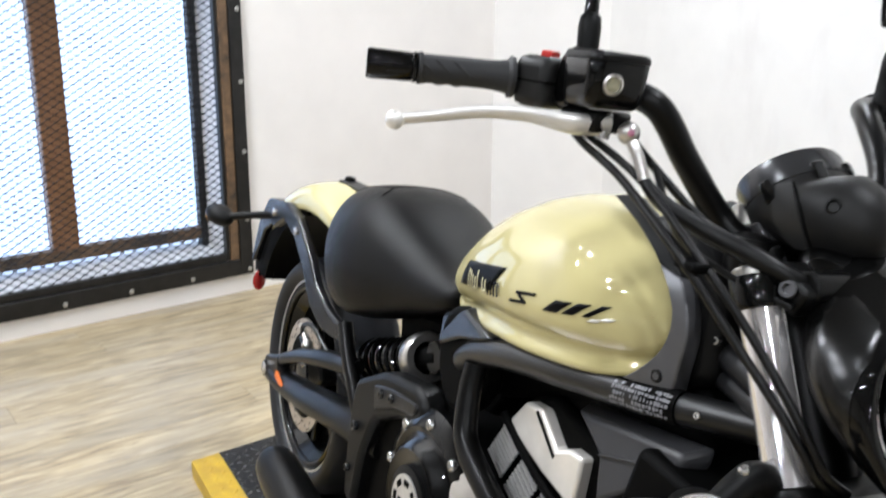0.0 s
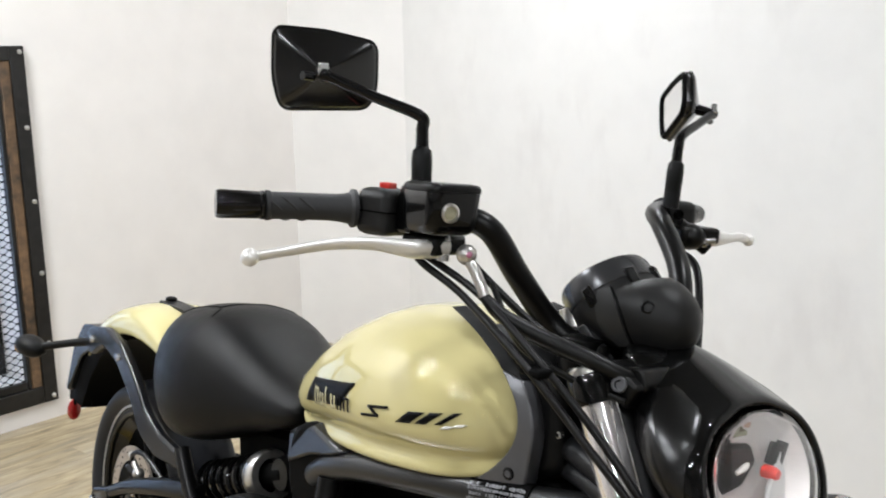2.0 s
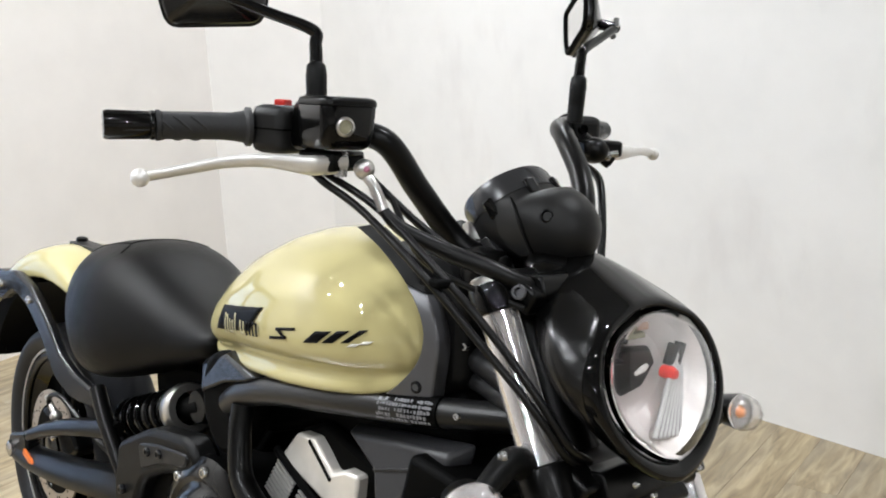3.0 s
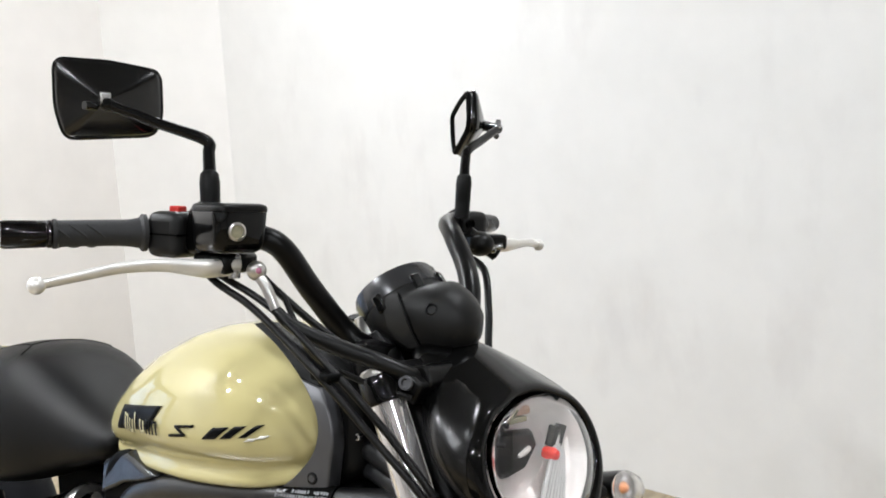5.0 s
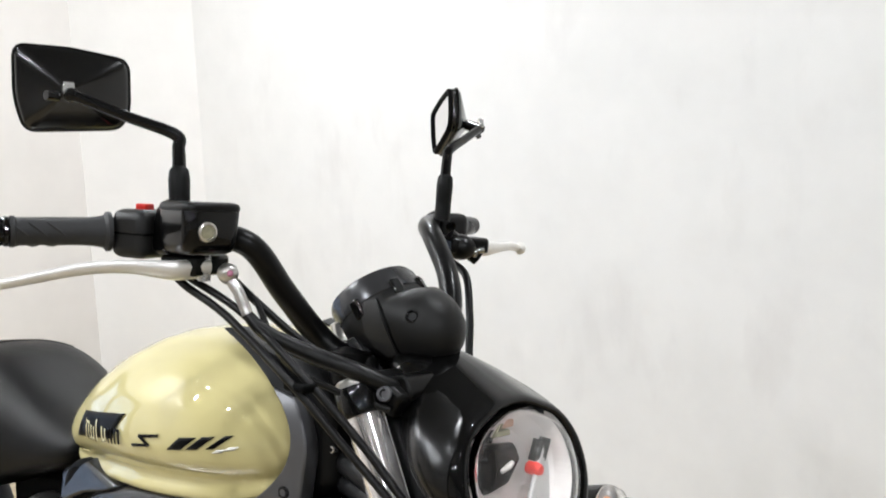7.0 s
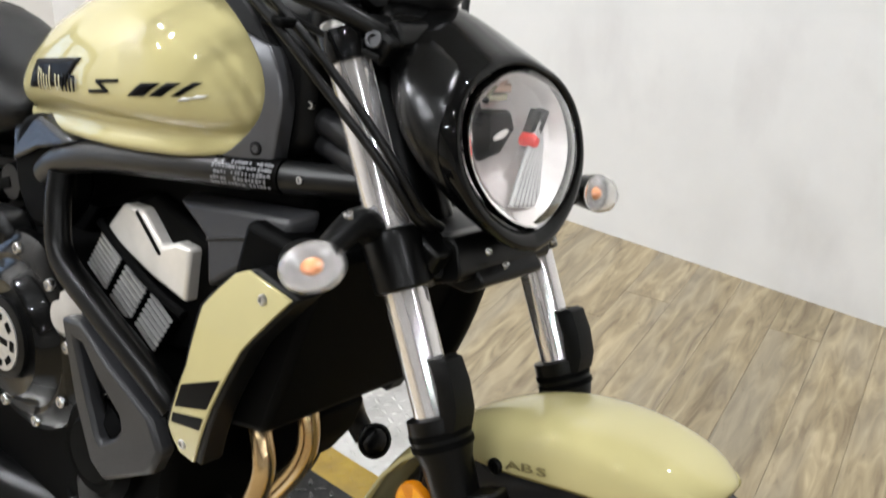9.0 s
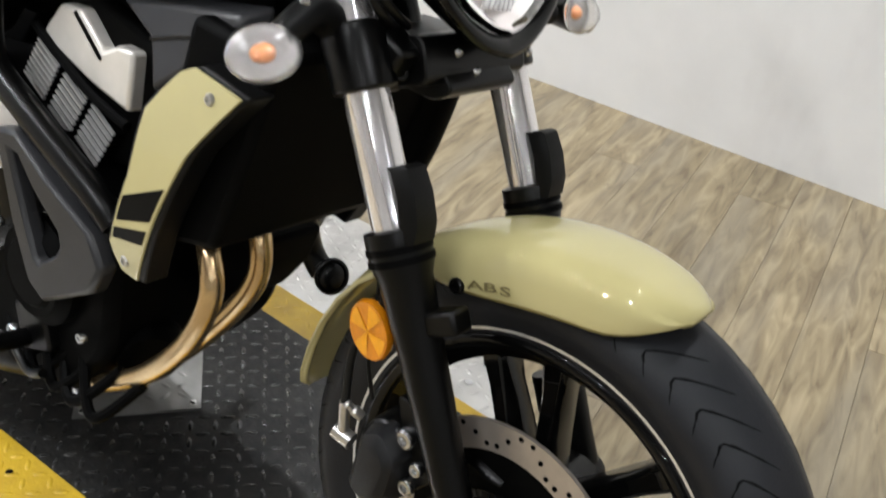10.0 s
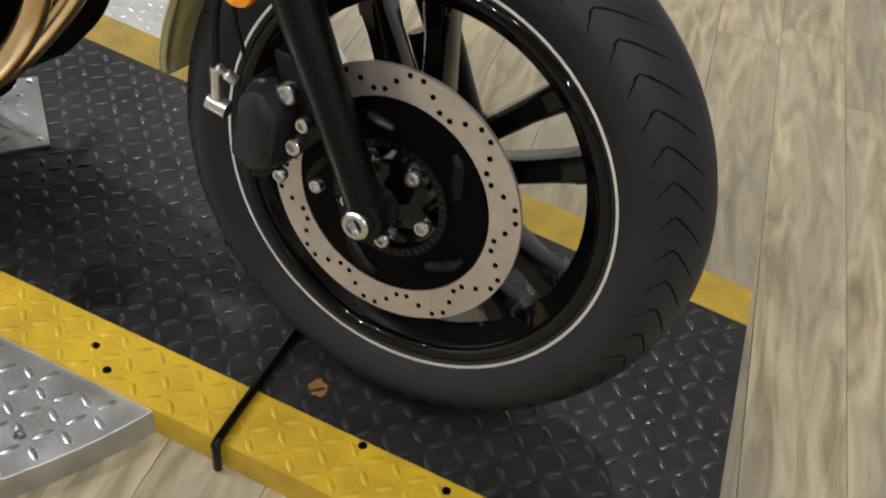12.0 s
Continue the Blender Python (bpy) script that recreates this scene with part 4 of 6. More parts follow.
fender = part("front_mudguard", loft(rings), CREAM, bike, "glossy cream front mudguard", subsurf=1)
for s in SIDES:
    bolt((FX + 0.252 * math.cos(radians(112.8)), s * 0.0672, FR + 0.252 * math.sin(radians(112.8))), (0, s, 0), 0.0078, fender, SATIN_BLACK)


def lettering(text, size, m, mat, parent, name="lettering", extrude=0.0003, label=""):
    cu = bpy.data.curves.new(name, "FONT")
    cu.body, cu.size, cu.extrude = text, size, extrude
    tmp = new(name, cu)
    me = bpy.data.meshes.new_from_object(tmp.evaluated_get(bpy.context.evaluated_depsgraph_get()))
    bpy.data.objects.remove(tmp)
    me.materials.append(mat)
    ob = new(name, me)
    ob.parent = parent
    ob.matrix_basis = m
    return tagged(ob, label=label) if label else ob


# upright in x and z, read from the right side: letters run forward
READ = Matrix(((1, 0, 0, 0), (0, 0, -1, 0), (0, 1, 0, 0), (0, 0, 0, 1)))
for k in range(3):
    a = radians(110.2 - 3.9 * k)
    m = Matrix.Translation((FX + 0.2505 * math.cos(a), -0.0682, FR + 0.2505 * math.sin(a))) @ Matrix.Rotation(-(a - radians(90)), 4, "Y") @ READ @ Matrix.Diagonal((2.3, 1, 1, 1))
    lettering("ABS"[k], 0.0115, m, DECAL_OLIVE, fender, label="letter of the brake-system marking")

# -- amber side reflectors on the fork
for s in SIDES:
    m = Matrix.Translation((1.427, s * 0.117, 0.49)) @ Matrix.Rotation(radians(-27), 4, "Y") @ Matrix.Rotation(radians(90) * -s, 4, "X")
    refl = part("side_reflector", lathe([(0.0245, -0.006), (0.026, 0.0), (0.0245, 0.004), (0.0, 0.004)], (0, 0, 0), (0, 0, 1), 28), AMBER_DARK, bike, "oval amber side reflector with wedge facets")
    refl.matrix_basis = m @ Matrix.Diagonal((0.88, 1.12, 1, 1))
    for k in range(4):
        bm = bmesh.new()
        a0 = radians(90 * k + 22)
        f = [bm.verts.new((0, 0, 0.0052))] + [bm.verts.new((0.0225 * math.cos(a0 + radians(q)), 0.0225 * math.sin(a0 + radians(q)), 0.0046)) for q in (0, 11, 22, 33, 45)]
        bm.faces.new(f)
        part("facet", bm, AMBER, refl, smooth=False)
    part("reflector_bracket", tube([(1.427, s * 0.111, 0.49), (1.43, s * 0.105, 0.515), (1.425, s * 0.10, 0.545)], 0.008, 10), SATIN_BLACK, bike)

# -- caliper and its pipes
cal = part("brake_caliper", prism(rounded([(1.424, 0.372), (1.44, 0.40), (1.478, 0.40), (1.484, 0.37), (1.472, 0.318), (1.45, 0.30), (1.428, 0.32)], 0.012), -0.106, -0.052), SATIN_BLACK, bike, "black two-piston brake caliper", bevel=0.006)
part("caliper_body", loft([[Vector((x, y, z)) for x, z in o] for y, o in ((-0.098, rounded([(1.436, 0.392), (1.462, 0.404), (1.486, 0.38), (1.48, 0.32), (1.452, 0.308), (1.428, 0.322)], 0.008)), (-0.12, rounded([(1.44, 0.386), (1.461, 0.396), (1.481, 0.375), (1.475, 0.325), (1.452, 0.314), (1.433, 0.325)], 0.008)), (-0.126, rounded([(1.446, 0.376), (1.461, 0.386), (1.474, 0.369), (1.468, 0.333), (1.452, 0.322), (1.44, 0.33)], 0.008)))]), DARK_GREY, cal, "dark grey caliper half with chamfered edges", bevel=0.002)
part("caliper_bracket", prism(rounded([(1.455, 0.43), (1.495, 0.425), (1.53, 0.385), (1.51, 0.36), (1.46, 0.30), (1.44, 0.29), (1.448, 0.33), (1.472, 0.38)], 0.008), -0.098, -0.083), SATIN_BLACK, cal, bevel=0.003)
for x, z, r in ((1.479, 0.396, 0.0105), (1.49, 0.348, 0.009), (1.477, 0.313, 0.007), (1.497, 0.372, 0.0075), (1.516, 0.318, 0.007)):
    bolt((x, -0.105, z), (0, -1, 0), r, cal)
part("banjo_fitting", merged(rod((1.418, -0.105, 0.356), (1.398, -0.107, 0.36), 0.0085, 12), rod((1.408, -0.107, 0.358), (1.404, -0.107, 0.395), 0.0055, 10)), ALLOY, cal, "bright banjo fitting")
part("bleed_nipple", lathe([(0.0055, 0), (0.0055, 0.01), (0.0035, 0.012), (0.0045, 0.02), (0.0, 0.022)], (1.42, -0.1, 0.385), (-0.5, -0.5, 0.6), 10), ALLOY, cal)
part("brake_hose", tube([(1.404, -0.107, 0.392), (1.398, -0.1, 0.45), (1.41, -0.088, 0.51), (1.4, -0.085, 0.58), (1.365, -0.09, 0.68), (1.31, -0.1, 0.76), (1.25, -0.09, 0.87)], 0.0042, 10), HOSE, bike, "black brake hose")
part("speed_sensor_wire", tube([(1.43, -0.1, 0.41), (1.415, -0.1, 0.455), (1.412, -0.095, 0.50), (1.405, -0.09, 0.545)], 0.0022, 8), HOSE, bike)
part("wheel_cover_left", tube([(1.50, 0.098, 0.40), (1.53, 0.1, 0.34)], 0.014, 10), SATIN_BLACK, bike)

# -- headlight


SHIELD = [(0.0, 0.0), (0.012, 0.22), (0.06, 0.47), (0.125, 0.72), (0.24, 0.91), (0.4, 1.0), (0.58, 0.97), (0.75, 0.8), (0.88, 0.55), (0.965, 0.27), (1.0, 0.0)]
SHIELD_LOOP = [(p.x, p.y) for p in smooth_path([(d, w, 0) for d, w in SHIELD], 4)]


def head_ring(x0, k, hw, zt, zb, full=0.0):
    """A shield-shaped ring across the headlight, on a face that leans back by k; full rounds its lower half out."""
    side = []
    for d, w in SHIELD_LOOP:
        w += full * (math.sin(math.pi * min(max(d, 0), 1)) ** 0.7 - w)
        z = zt + (zb - zt) * d
        side.append(Vector((x0 + (0.82 - z) * k, w * hw, z)))
    return side + [Vector((p.x, -p.y, p.z)) for p in side[-2:0:-1]]


nacelle = [head_ring(1.315, 0.52, 0.05, 0.925, 0.79, 0.6), head_ring(1.322, 0.5, 0.088, 0.942, 0.762, 0.6), head_ring(1.332, 0.48, 0.102, 0.943, 0.75, 0.55), head_ring(1.355, 0.43, 0.108, 0.934, 0.738, 0.36), head_ring(1.38, 0.39, 0.11, 0.917, 0.73, 0.15),
           head_ring(1.397, 0.36, 0.1085, 0.908, 0.727, 0.05), head_ring(1.405, 0.35, 0.105, 0.903, 0.731), head_ring(1.404, 0.35, 0.0935, 0.8965, 0.7465), head_ring(1.39, 0.35, 0.09, 0.892, 0.751)]
lamp_unit = part("headlight", loft(nacelle, caps=False), NACELLE_BLACK, bike, "gloss black headlight nacelle with a shield-shaped clear lens", subsurf=1)
bowl = [head_ring(1.394, 0.35, 0.087, 0.891, 0.752), head_ring(1.376, 0.35, 0.08, 0.884, 0.76), head_ring(1.352, 0.3, 0.064, 0.868, 0.778, 0.3), head_ring(1.336, 0.2, 0.036, 0.85, 0.80, 0.6), head_ring(1.331, 0.1, 0.008, 0.83, 0.82, 1.0)]
lamp_unit.location = (0, 0.006, 0)
part("reflector_bowl", loft(bowl, caps=False), PEARL, lamp_unit, "silvered headlight reflector", smooth=False)
glass_front = [head_ring(1.4, 0.35, 0.0905, 0.8955, 0.7475), head_ring(1.4085, 0.35, 0.081, 0.886, 0.758), head_ring(1.416, 0.33, 0.06, 0.866, 0.78, 0.2), head_ring(1.42, 0.3, 0.022, 0.836, 0.808, 0.6)]
def thin_lens(name, bm, parent, label):
    """A clear shell, open behind."""
    bm.faces.ensure_lookup_table()
    open_face = max((f for f in bm.faces if len(f.verts) > 6), key=lambda f: f.calc_area())
    bmesh.ops.delete(bm, geom=[open_face], context="FACES_ONLY")
    ob = part(name, bm, SIGNAL_GLASS if name == "signal_lens" else LENS_GLASS, parent, label)
    mod = ob.modifiers.new("shell", "SOLIDIFY")
    mod.thickness, mod.offset = 0.0015, 0
    ob.visible_shadow = False
    return ob


thin_lens("lens", loft(glass_front), lamp_unit, "clear headlight glass")
shield = part("bulb_shield", loft([[Vector((x, -0.005 + y * f * 1.45, 0.827 + z * f * 1.35)) for y, z in ((-0.03, 0.01), (-0.018, 0.021), (0.022, 0.018), (0.03, 0.004), (0.014, -0.017), (-0.012, -0.022), (-0.028, -0.012))] for x, f in ((1.335, 0.7), (1.358, 0.92), (1.366, 0.8))]), DARK_GREY, lamp_unit, "dark six-sided bulb shield", smooth=False, bevel=0.002)
part("shield_glint", tube([(1.3675, -0.004, 0.824), (1.3685, 0.006, 0.828), (1.3675, 0.014, 0.831)], [0.002, 0.0035, 0.0025], 8), PEARL, shield, "small bright tab on the bulb shield")
# the yellow and copper strips put the bowl's warm reflections into colour
part("amber_strip", box(1.354, 1.364, -0.018, 0.012, 0.86, 0.866), SIGHT_FLUID, lamp_unit, "yellowish strip painting a reflection under the copper one", bevel=0.001)
part("bulb", lathe([(0.007, 0), (0.0075, 0.012), (0.005, 0.017), (0, 0.018)], (1.37, 0.04, 0.822), (1, 0, 0), 12), RED_PLASTIC, lamp_unit, "red-tinted bulb base")
part("copper_strip", prism(rounded([(1.352, 0.876), (1.362, 0.875), (1.362, 0.867), (1.35, 0.868)], 0.002), -0.016, 0.02), COPPER_REFLECTION, lamp_unit, "copper-coloured strip painting a reflection in the top of the reflector", bevel=0.001)
# ribbed silver band across the lower part of the bowl
for k in range(15):
    o = 0.0044 * (k - 7)
    p, q = Vector((0.07 + o * 0.25, 0.822 - o * 0.7)), Vector((0.016 + o * 0.85, 0.764 - o * 0.1))
    part("reflector_rib", tube([(1.372, *p), (1.386, *p.lerp(q, 0.5)), (1.402, *q)], (0.0032, 0.0022)[k % 2], 8), (RIB_SILVER, SIGNAL_BOWL)[k % 2], lamp_unit)
for y in (0.048, 0.06):
    part("bulb_prong", tube([(1.372, y - 0.002, 0.828), (1.372, y + 0.006, 0.85)], 0.0065, 8), DARK_GREY, lamp_unit)
for y, z in ((-0.055, 0.85), (-0.066, 0.83), (-0.05, 0.87)):
    part("shield_stay", tube([(1.36, y - 0.008, z), (1.376, y + 0.014, z - 0.006)], 0.003, 8), DARK_GREY, lamp_unit)
for y, z in ((-0.06, 0.735), (0.05, 0.727), (-0.028, 0.716)):
    bolt((1.42, y, z), (0.8, 0, -0.5), 0.004, lamp_unit)
bpy.context.view_layer.update()
shell_eval = lamp_unit.evaluated_get(bpy.context.evaluated_depsgraph_get())
CHEEK_REAR = ((0.0, 1.312, 0.914), (0.1, 1.31, 0.9), (0.35, 1.319, 0.87), (0.6, 1.331, 0.835), (0.8, 1.35, 0.808), (1.0, 1.378, 0.78))
CHEEK_FRONT = ((0.0, 1.352, 0.9), (0.1, 1.366, 0.893), (0.35, 1.379, 0.872), (0.6, 1.382, 0.84), (0.8, 1.387, 0.808), (1.0, 1.397, 0.778))


def cheek_at(u, t, s, lift):
    """A point over the nacelle's flank: u from rear to front, t from top to foot."""
    (rx, rz), (fx, fz) = [(np.interp(t, [q[0] for q in e], [q[1] for q in e]), np.interp(t, [q[0] for q in e], [q[2] for q in e])) for e in (CHEEK_REAR, CHEEK_FRONT)]
    x, z = rx + (fx - rx) * u, rz + (fz - rz) * u
    hit, at, normal, _ = shell_eval.ray_cast(Vector((x, s * 0.3, z)), Vector((0, -s, 0)))
    y = abs(at.y) if hit else 0.05
    return Vector((x, s * (y + lift), z))


# satin side shells that bulge ahead of the fork
for s in SIDES:
    rings = []
    for j in range(15):
        t = j / 14
        end = max(math.sin(math.pi * min(max(0.03 + 0.94 * t, 0), 1)), 0.0) ** 0.55
        out = [cheek_at(i / 10, t, s, -0.003 + 0.012 * end * math.sin(math.pi * (0.06 + 0.88 * (i / 10) ** 0.8)) ** 0.6) for i in range(11)]
        back = [cheek_at(i / 10, t, s, -0.014) for i in range(10, -1, -1)]
        rings.append(out + back if s > 0 else (out + back)[::-1])
    part("headlight_cheek", loft(rings), CHEEK_BLACK, lamp_unit, "satin black side shell of the nacelle", angle=50)
part("headlight_bracket", merged(prism(rounded([(1.29, 0.73), (1.38, 0.735), (1.42, 0.70), (1.40, 0.685), (1.33, 0.69)], 0.01), -0.05, 0.05)), SATIN_BLACK, bike, bevel=0.004)

# -- turn signals in front
for s in SIDES:
    base = Vector((1.364, s * 0.217, 0.729)) if s < 0 else Vector((1.374, 0.233, 0.742))
    way = Vector((0.83, -0.5, 0.15) if s < 0 else (0.97, 0.02, 0.13)).normalized()
    sig = part("turn_signal", lathe([(0.0, -0.05), (0.012, -0.046), (0.021, -0.028), (0.0265, -0.004), (0.0275, 0.0), (0.026, 0.001), (0.023, -0.014), (0.0, -0.03)], base - way * 0.012, way, 28), SATIN_BLACK, bike, "front turn signal with a clear lens and amber bulb")
    thin_lens("signal_lens", lathe([(0.0268, 0.001), (0.0268, 0.005), (0.023, 0.014), (0.014, 0.02), (0.003, 0.022)], base - way * 0.012, way, 28), sig, "clear ribbed signal lens")
    part("signal_reflector", lathe([(0.0257, 0.0), (0.0225, -0.011), (0.013, -0.02), (0.0, -0.024)], base - way * 0.012, way, 16), SIGNAL_BOWL, sig)
    part("signal_bulb", blob(base + way * -0.016, 0.0105, 0.0105, 0.0105), AMBER_BULB, sig, "amber bulb")
    part("signal_stem", tube([(1.336, s * 0.122, 0.742), (1.34, s * 0.15, 0.752), (1.352, s * 0.195, 0.738)], [0.017, 0.0145, 0.0115], 12), MATT_BLACK, sig)
    for ob in [sig] + list(sig.children):
        if not ob.name.startswith("signal_stem"):
            ob.data.transform(Matrix.Translation(base) @ Matrix.Rotation(radians(-12 * s), 4, way) @ Matrix.Diagonal((1.08, 1.08, 0.8, 1)) @ Matrix.Rotation(radians(12 * s), 4, way) @ Matrix.Translation(-base))
    bolt((1.345, s * 0.165, 0.7645), (0, s * 0.2, 1), 0.005, sig)

# -- instrument pod
def pod_ring(cx, cz, deg, r, n=36):
    """A circle square to an axis that points forward and down by deg."""
    up = Vector((math.sin(radians(deg)), 0, math.cos(radians(deg))))
    return [Vector((cx, 0, cz)) + (up * math.cos(a) + Vector((0, 1, 0)) * math.sin(a)) * r for a in (math.tau * k / n for k in range(n))]


pod = part("instrument_pod", loft([pod_ring(*q) for q in ((1.187, 0.9705, 48, 0.0535), (1.196, 0.964, 46, 0.0542), (1.21, 0.9615, 38, 0.054), (1.23, 0.9615, 30, 0.0515), (1.248, 0.9585, 26, 0.0475), (1.264, 0.9545, 25, 0.0425), (1.279, 0.949, 25, 0.0345), (1.29, 0.944, 25, 0.022), (1.2955, 0.9415, 25, 0.009))]), POD_BLACK, bike, "matt black round instrument pod")
part("pod_ring", loft([pod_ring(*q) for q in ((1.187, 0.9705, 48, 0.0532), (1.186, 0.9715, 48, 0.0545), (1.17, 0.986, 48, 0.0538), (1.1655, 0.99, 48, 0.0512), (1.167, 0.9885, 48, 0.0475))]), DIAL_RING, pod, "glossy dark grey dial ring")
for deg in (22, 78, -22, -78, 180):
    a = radians(deg)
    up = Vector((math.sin(radians(47)), 0, math.cos(radians(47))))
    rad = up * math.cos(a) + Vector((0, -1, 0)) * math.sin(a)
    axis = Vector((math.cos(radians(47)), 0, -math.sin(radians(47))))
    tab = part("pod_tab", box(-0.013, 0.011, -0.0065, 0.0065, -0.004, 0.0035), GLOSS_BLACK, pod, bevel=0.0025)
    side = rad.cross(axis)
    tab.matrix_basis = Matrix(((axis.x, side.x, rad.x, 1.19 + rad.x * 0.054), (axis.y, side.y, rad.y, rad.y * 0.054), (axis.z, side.z, rad.z, 0.968 + rad.z * 0.054), (0, 0, 0, 1)))
bpy.context.view_layer.update()
pod_eval = pod.evaluated_get(bpy.context.evaluated_depsgraph_get())


def on_pod(x, z, s, lift):
    """The point on the pod's side at x and z."""
    hit, at, normal, _ = pod_eval.ray_cast(Vector((x, s * 0.2, z)), Vector((0, -s, 0)))
    return at + normal * lift if hit else Vector((x, s * 0.03, z))


for s in SIDES:
    seam_line = [on_pod(x, z, s, 0.0) for x, z in ((1.216, 0.99), (1.23, 0.98), (1.241, 0.965), (1.247, 0.948), (1.25, 0.932), (1.248, 0.924))]
    part("pod_seam", tube(seam_line, 0.0013, 6), DEEP_BLACK, pod)
    rings = []
    for (x0, z0), (x1, z1) in (((1.204, 0.985), (1.216, 0.989)), ((1.207, 0.968), (1.228, 0.979)), ((1.211, 0.952), (1.238, 0.964)), ((1.218, 0.938), (1.245, 0.948)), ((1.228, 0.928), (1.247, 0.932))):
        a, b = on_pod(x0, z0, s, 0.0018), on_pod(x1, z1, s, 0.0022)
        a2, b2 = on_pod(x0, z0, s, -0.004), on_pod(x1, z1, s, -0.004)
        rings.append([a, a.lerp(b, 0.5) + Vector((0, s * 0.0012, 0)), b, b2, a2] if s < 0 else [a2, b2, b, a.lerp(b, 0.5) + Vector((0, s * 0.0012, 0)), a])
    part("pod_cheek", loft(rings), POD_CHEEK, pod, "raised cheek panel of the pod")
    at = on_pod(1.266, 0.977, s, 0.0)
    part("pod_bolt", lathe([(0.0075, -0.004), (0.0075, 0.001), (0.0055, 0.002), (0.0045, -0.002), (0.0, -0.002)], at, (0.6, s * 0.75, 0.25), 14), SATIN_BLACK, pod)
    part("pod_bracket", prism(rounded([(1.178, 0.938), (1.19, 0.945), (1.23, 0.912), (1.22, 0.9)], 0.004), s * 0.05, s * 0.038), DIAL_RING, pod, "dark grey stay under the pod", bevel=0.003)
    part("pod_stay", tube([(1.21, s * 0.042, 0.918), (1.225, s * 0.05, 0.9), (1.235, s * 0.05, 0.885)], 0.011, 10), SATIN_BLACK, pod)
part("nacelle_neck", blob((1.275, 0, 0.912), 0.05, 0.06, 0.026, (0, 22, 0)), GLOSS_BLACK, pod)

# -- handlebar and its controls
BAR = [(0.985, 0.392, 1.046), (1.02, 0.28, 1.05), (1.055, 0.22, 1.052), (1.1, 0.185, 1.052), (1.133, 0.153, 1.042), (1.143, 0.112, 0.992), (1.154, 0.072, 0.945), (1.175, 0.05, 0.922), (1.195, 0.0, 0.914)]
LEFT_BAR = [(1.2, 0.08, 0.93), (1.192, 0.113, 0.962), (1.163, 0.138, 1.006), (1.104, 0.172, 1.05), (1.056, 0.216, 1.062), (1.02, 0.29, 1.063), (0.985, 0.4, 1.058)]
bar_points = [(x, -y, z) for x, y, z in BAR] + LEFT_BAR
handlebar = part("handlebar", tube(bar_points, 0.014, 16), SATIN_BLACK, bike, "satin black swept handlebar")
for s in SIDES:
    part("bar_riser", lathe([(0.024, -0.02), (0.026, 0.0), (0.024, 0.024), (0.012, 0.028), (0, 0.028)], (1.19, s * 0.05, 0.905), (0, 0, 1), 18), SATIN_BLACK, handlebar)
    d = (Vector((0.985, s * 0.392, 1.046)) - Vector((1.032, s * 0.262, 1.05))).normalized()
    g0 = Vector((1.034, s * 0.258, 1.05 if s < 0 else 1.062))
    grip = part("grip", lathe([(0.0133, 0), (0.0205, 0.001), (0.021, 0.0055), (0.017, 0.0085), (0.0152, 0.018), (0.0142, 0.03), (0.0138, 0.07), (0.0142, 0.092), (0.016, 0.094), (0.016, 0.098), (0.0, 0.098)], g0, d, 22), GRIP_RUBBER, bike, "black rubber grip with slanting ridges")
    for k in range(3):
        for a0 in (0.0, 2.1, 4.2):
            pts = []
            for f in range(5):
                h = 0.046 + k * 0.018 + f * 0.0045
                a = a0 + f * 0.28
                u = d.orthogonal().normalized()
                pts.append(g0 + d * h + (u * math.cos(a) + d.cross(u) * math.sin(a)) * 0.0139)
            part("grip_ridge", tube(pts, [0.0008, 0.0018, 0.002, 0.0018, 0.0008], 6, 3), GRIP_RUBBER, grip)
    part("bar_end", lathe([(0.014, 0), (0.0152, 0.001), (0.0152, 0.004), (0.0138, 0.005), (0.0145, 0.007), (0.0152, 0.046), (0.014, 0.05), (0.0, 0.05)], g0 + d * 0.099, d, 24), GLOSS_BLACK, grip, "gloss black bar-end weight")
    # switch housing
    c = Vector((1.05, -0.23, 1.05)) if s < 0 else Vector((1.05, 0.268, 1.058))
    m = Matrix.Translation(c) @ Matrix.Rotation(radians(18) * -s, 4, "Z")
    sw = part("switch_housing", box(-0.021, 0.025, -0.03, 0.03, -0.026, 0.025) if s < 0 else box(-0.02, 0.02, -0.024, 0.024, -0.022, 0.022), POD_BLACK, bike, "matt black switch housing", bevel=0.011, segments=3)
    sw.matrix_basis = m
    if s < 0:
        part("switch_seam", box(-0.0215, 0.0255, -0.0306, 0.0306, -0.001, 0.0008), DEEP_BLACK, sw)
    part("switch_hole", lathe([(0.0068, -0.004), (0.0068, 0.001), (0.0055, 0.0014), (0.0045, -0.001), (0, -0.001)], (0.0245, 0.011 * s * -1, 0.004), (1, 0, 0), 14), DEEP_BLACK, sw)
    if s < 0:
        part("kill_switch", box(-0.006, 0.008, -0.008, 0.007, 0.022, 0.031), RED_PLASTIC, sw, "red engine stop switch", bevel=0.002)

# brake master cylinder with its reservoir
def reservoir_ring(z, f):
    """A rounded rectangle of the reservoir at height z, scaled by f."""
    return [Vector((1.121 + (x - 1.121) * f, -0.2105 + (y + 0.2105) * f, z + (x - 1.121) * 0.02)) for x, y in rounded([(1.091, -0.243), (1.151, -0.245), (1.151, -0.177), (1.091, -0.178)], 0.014, 5)]


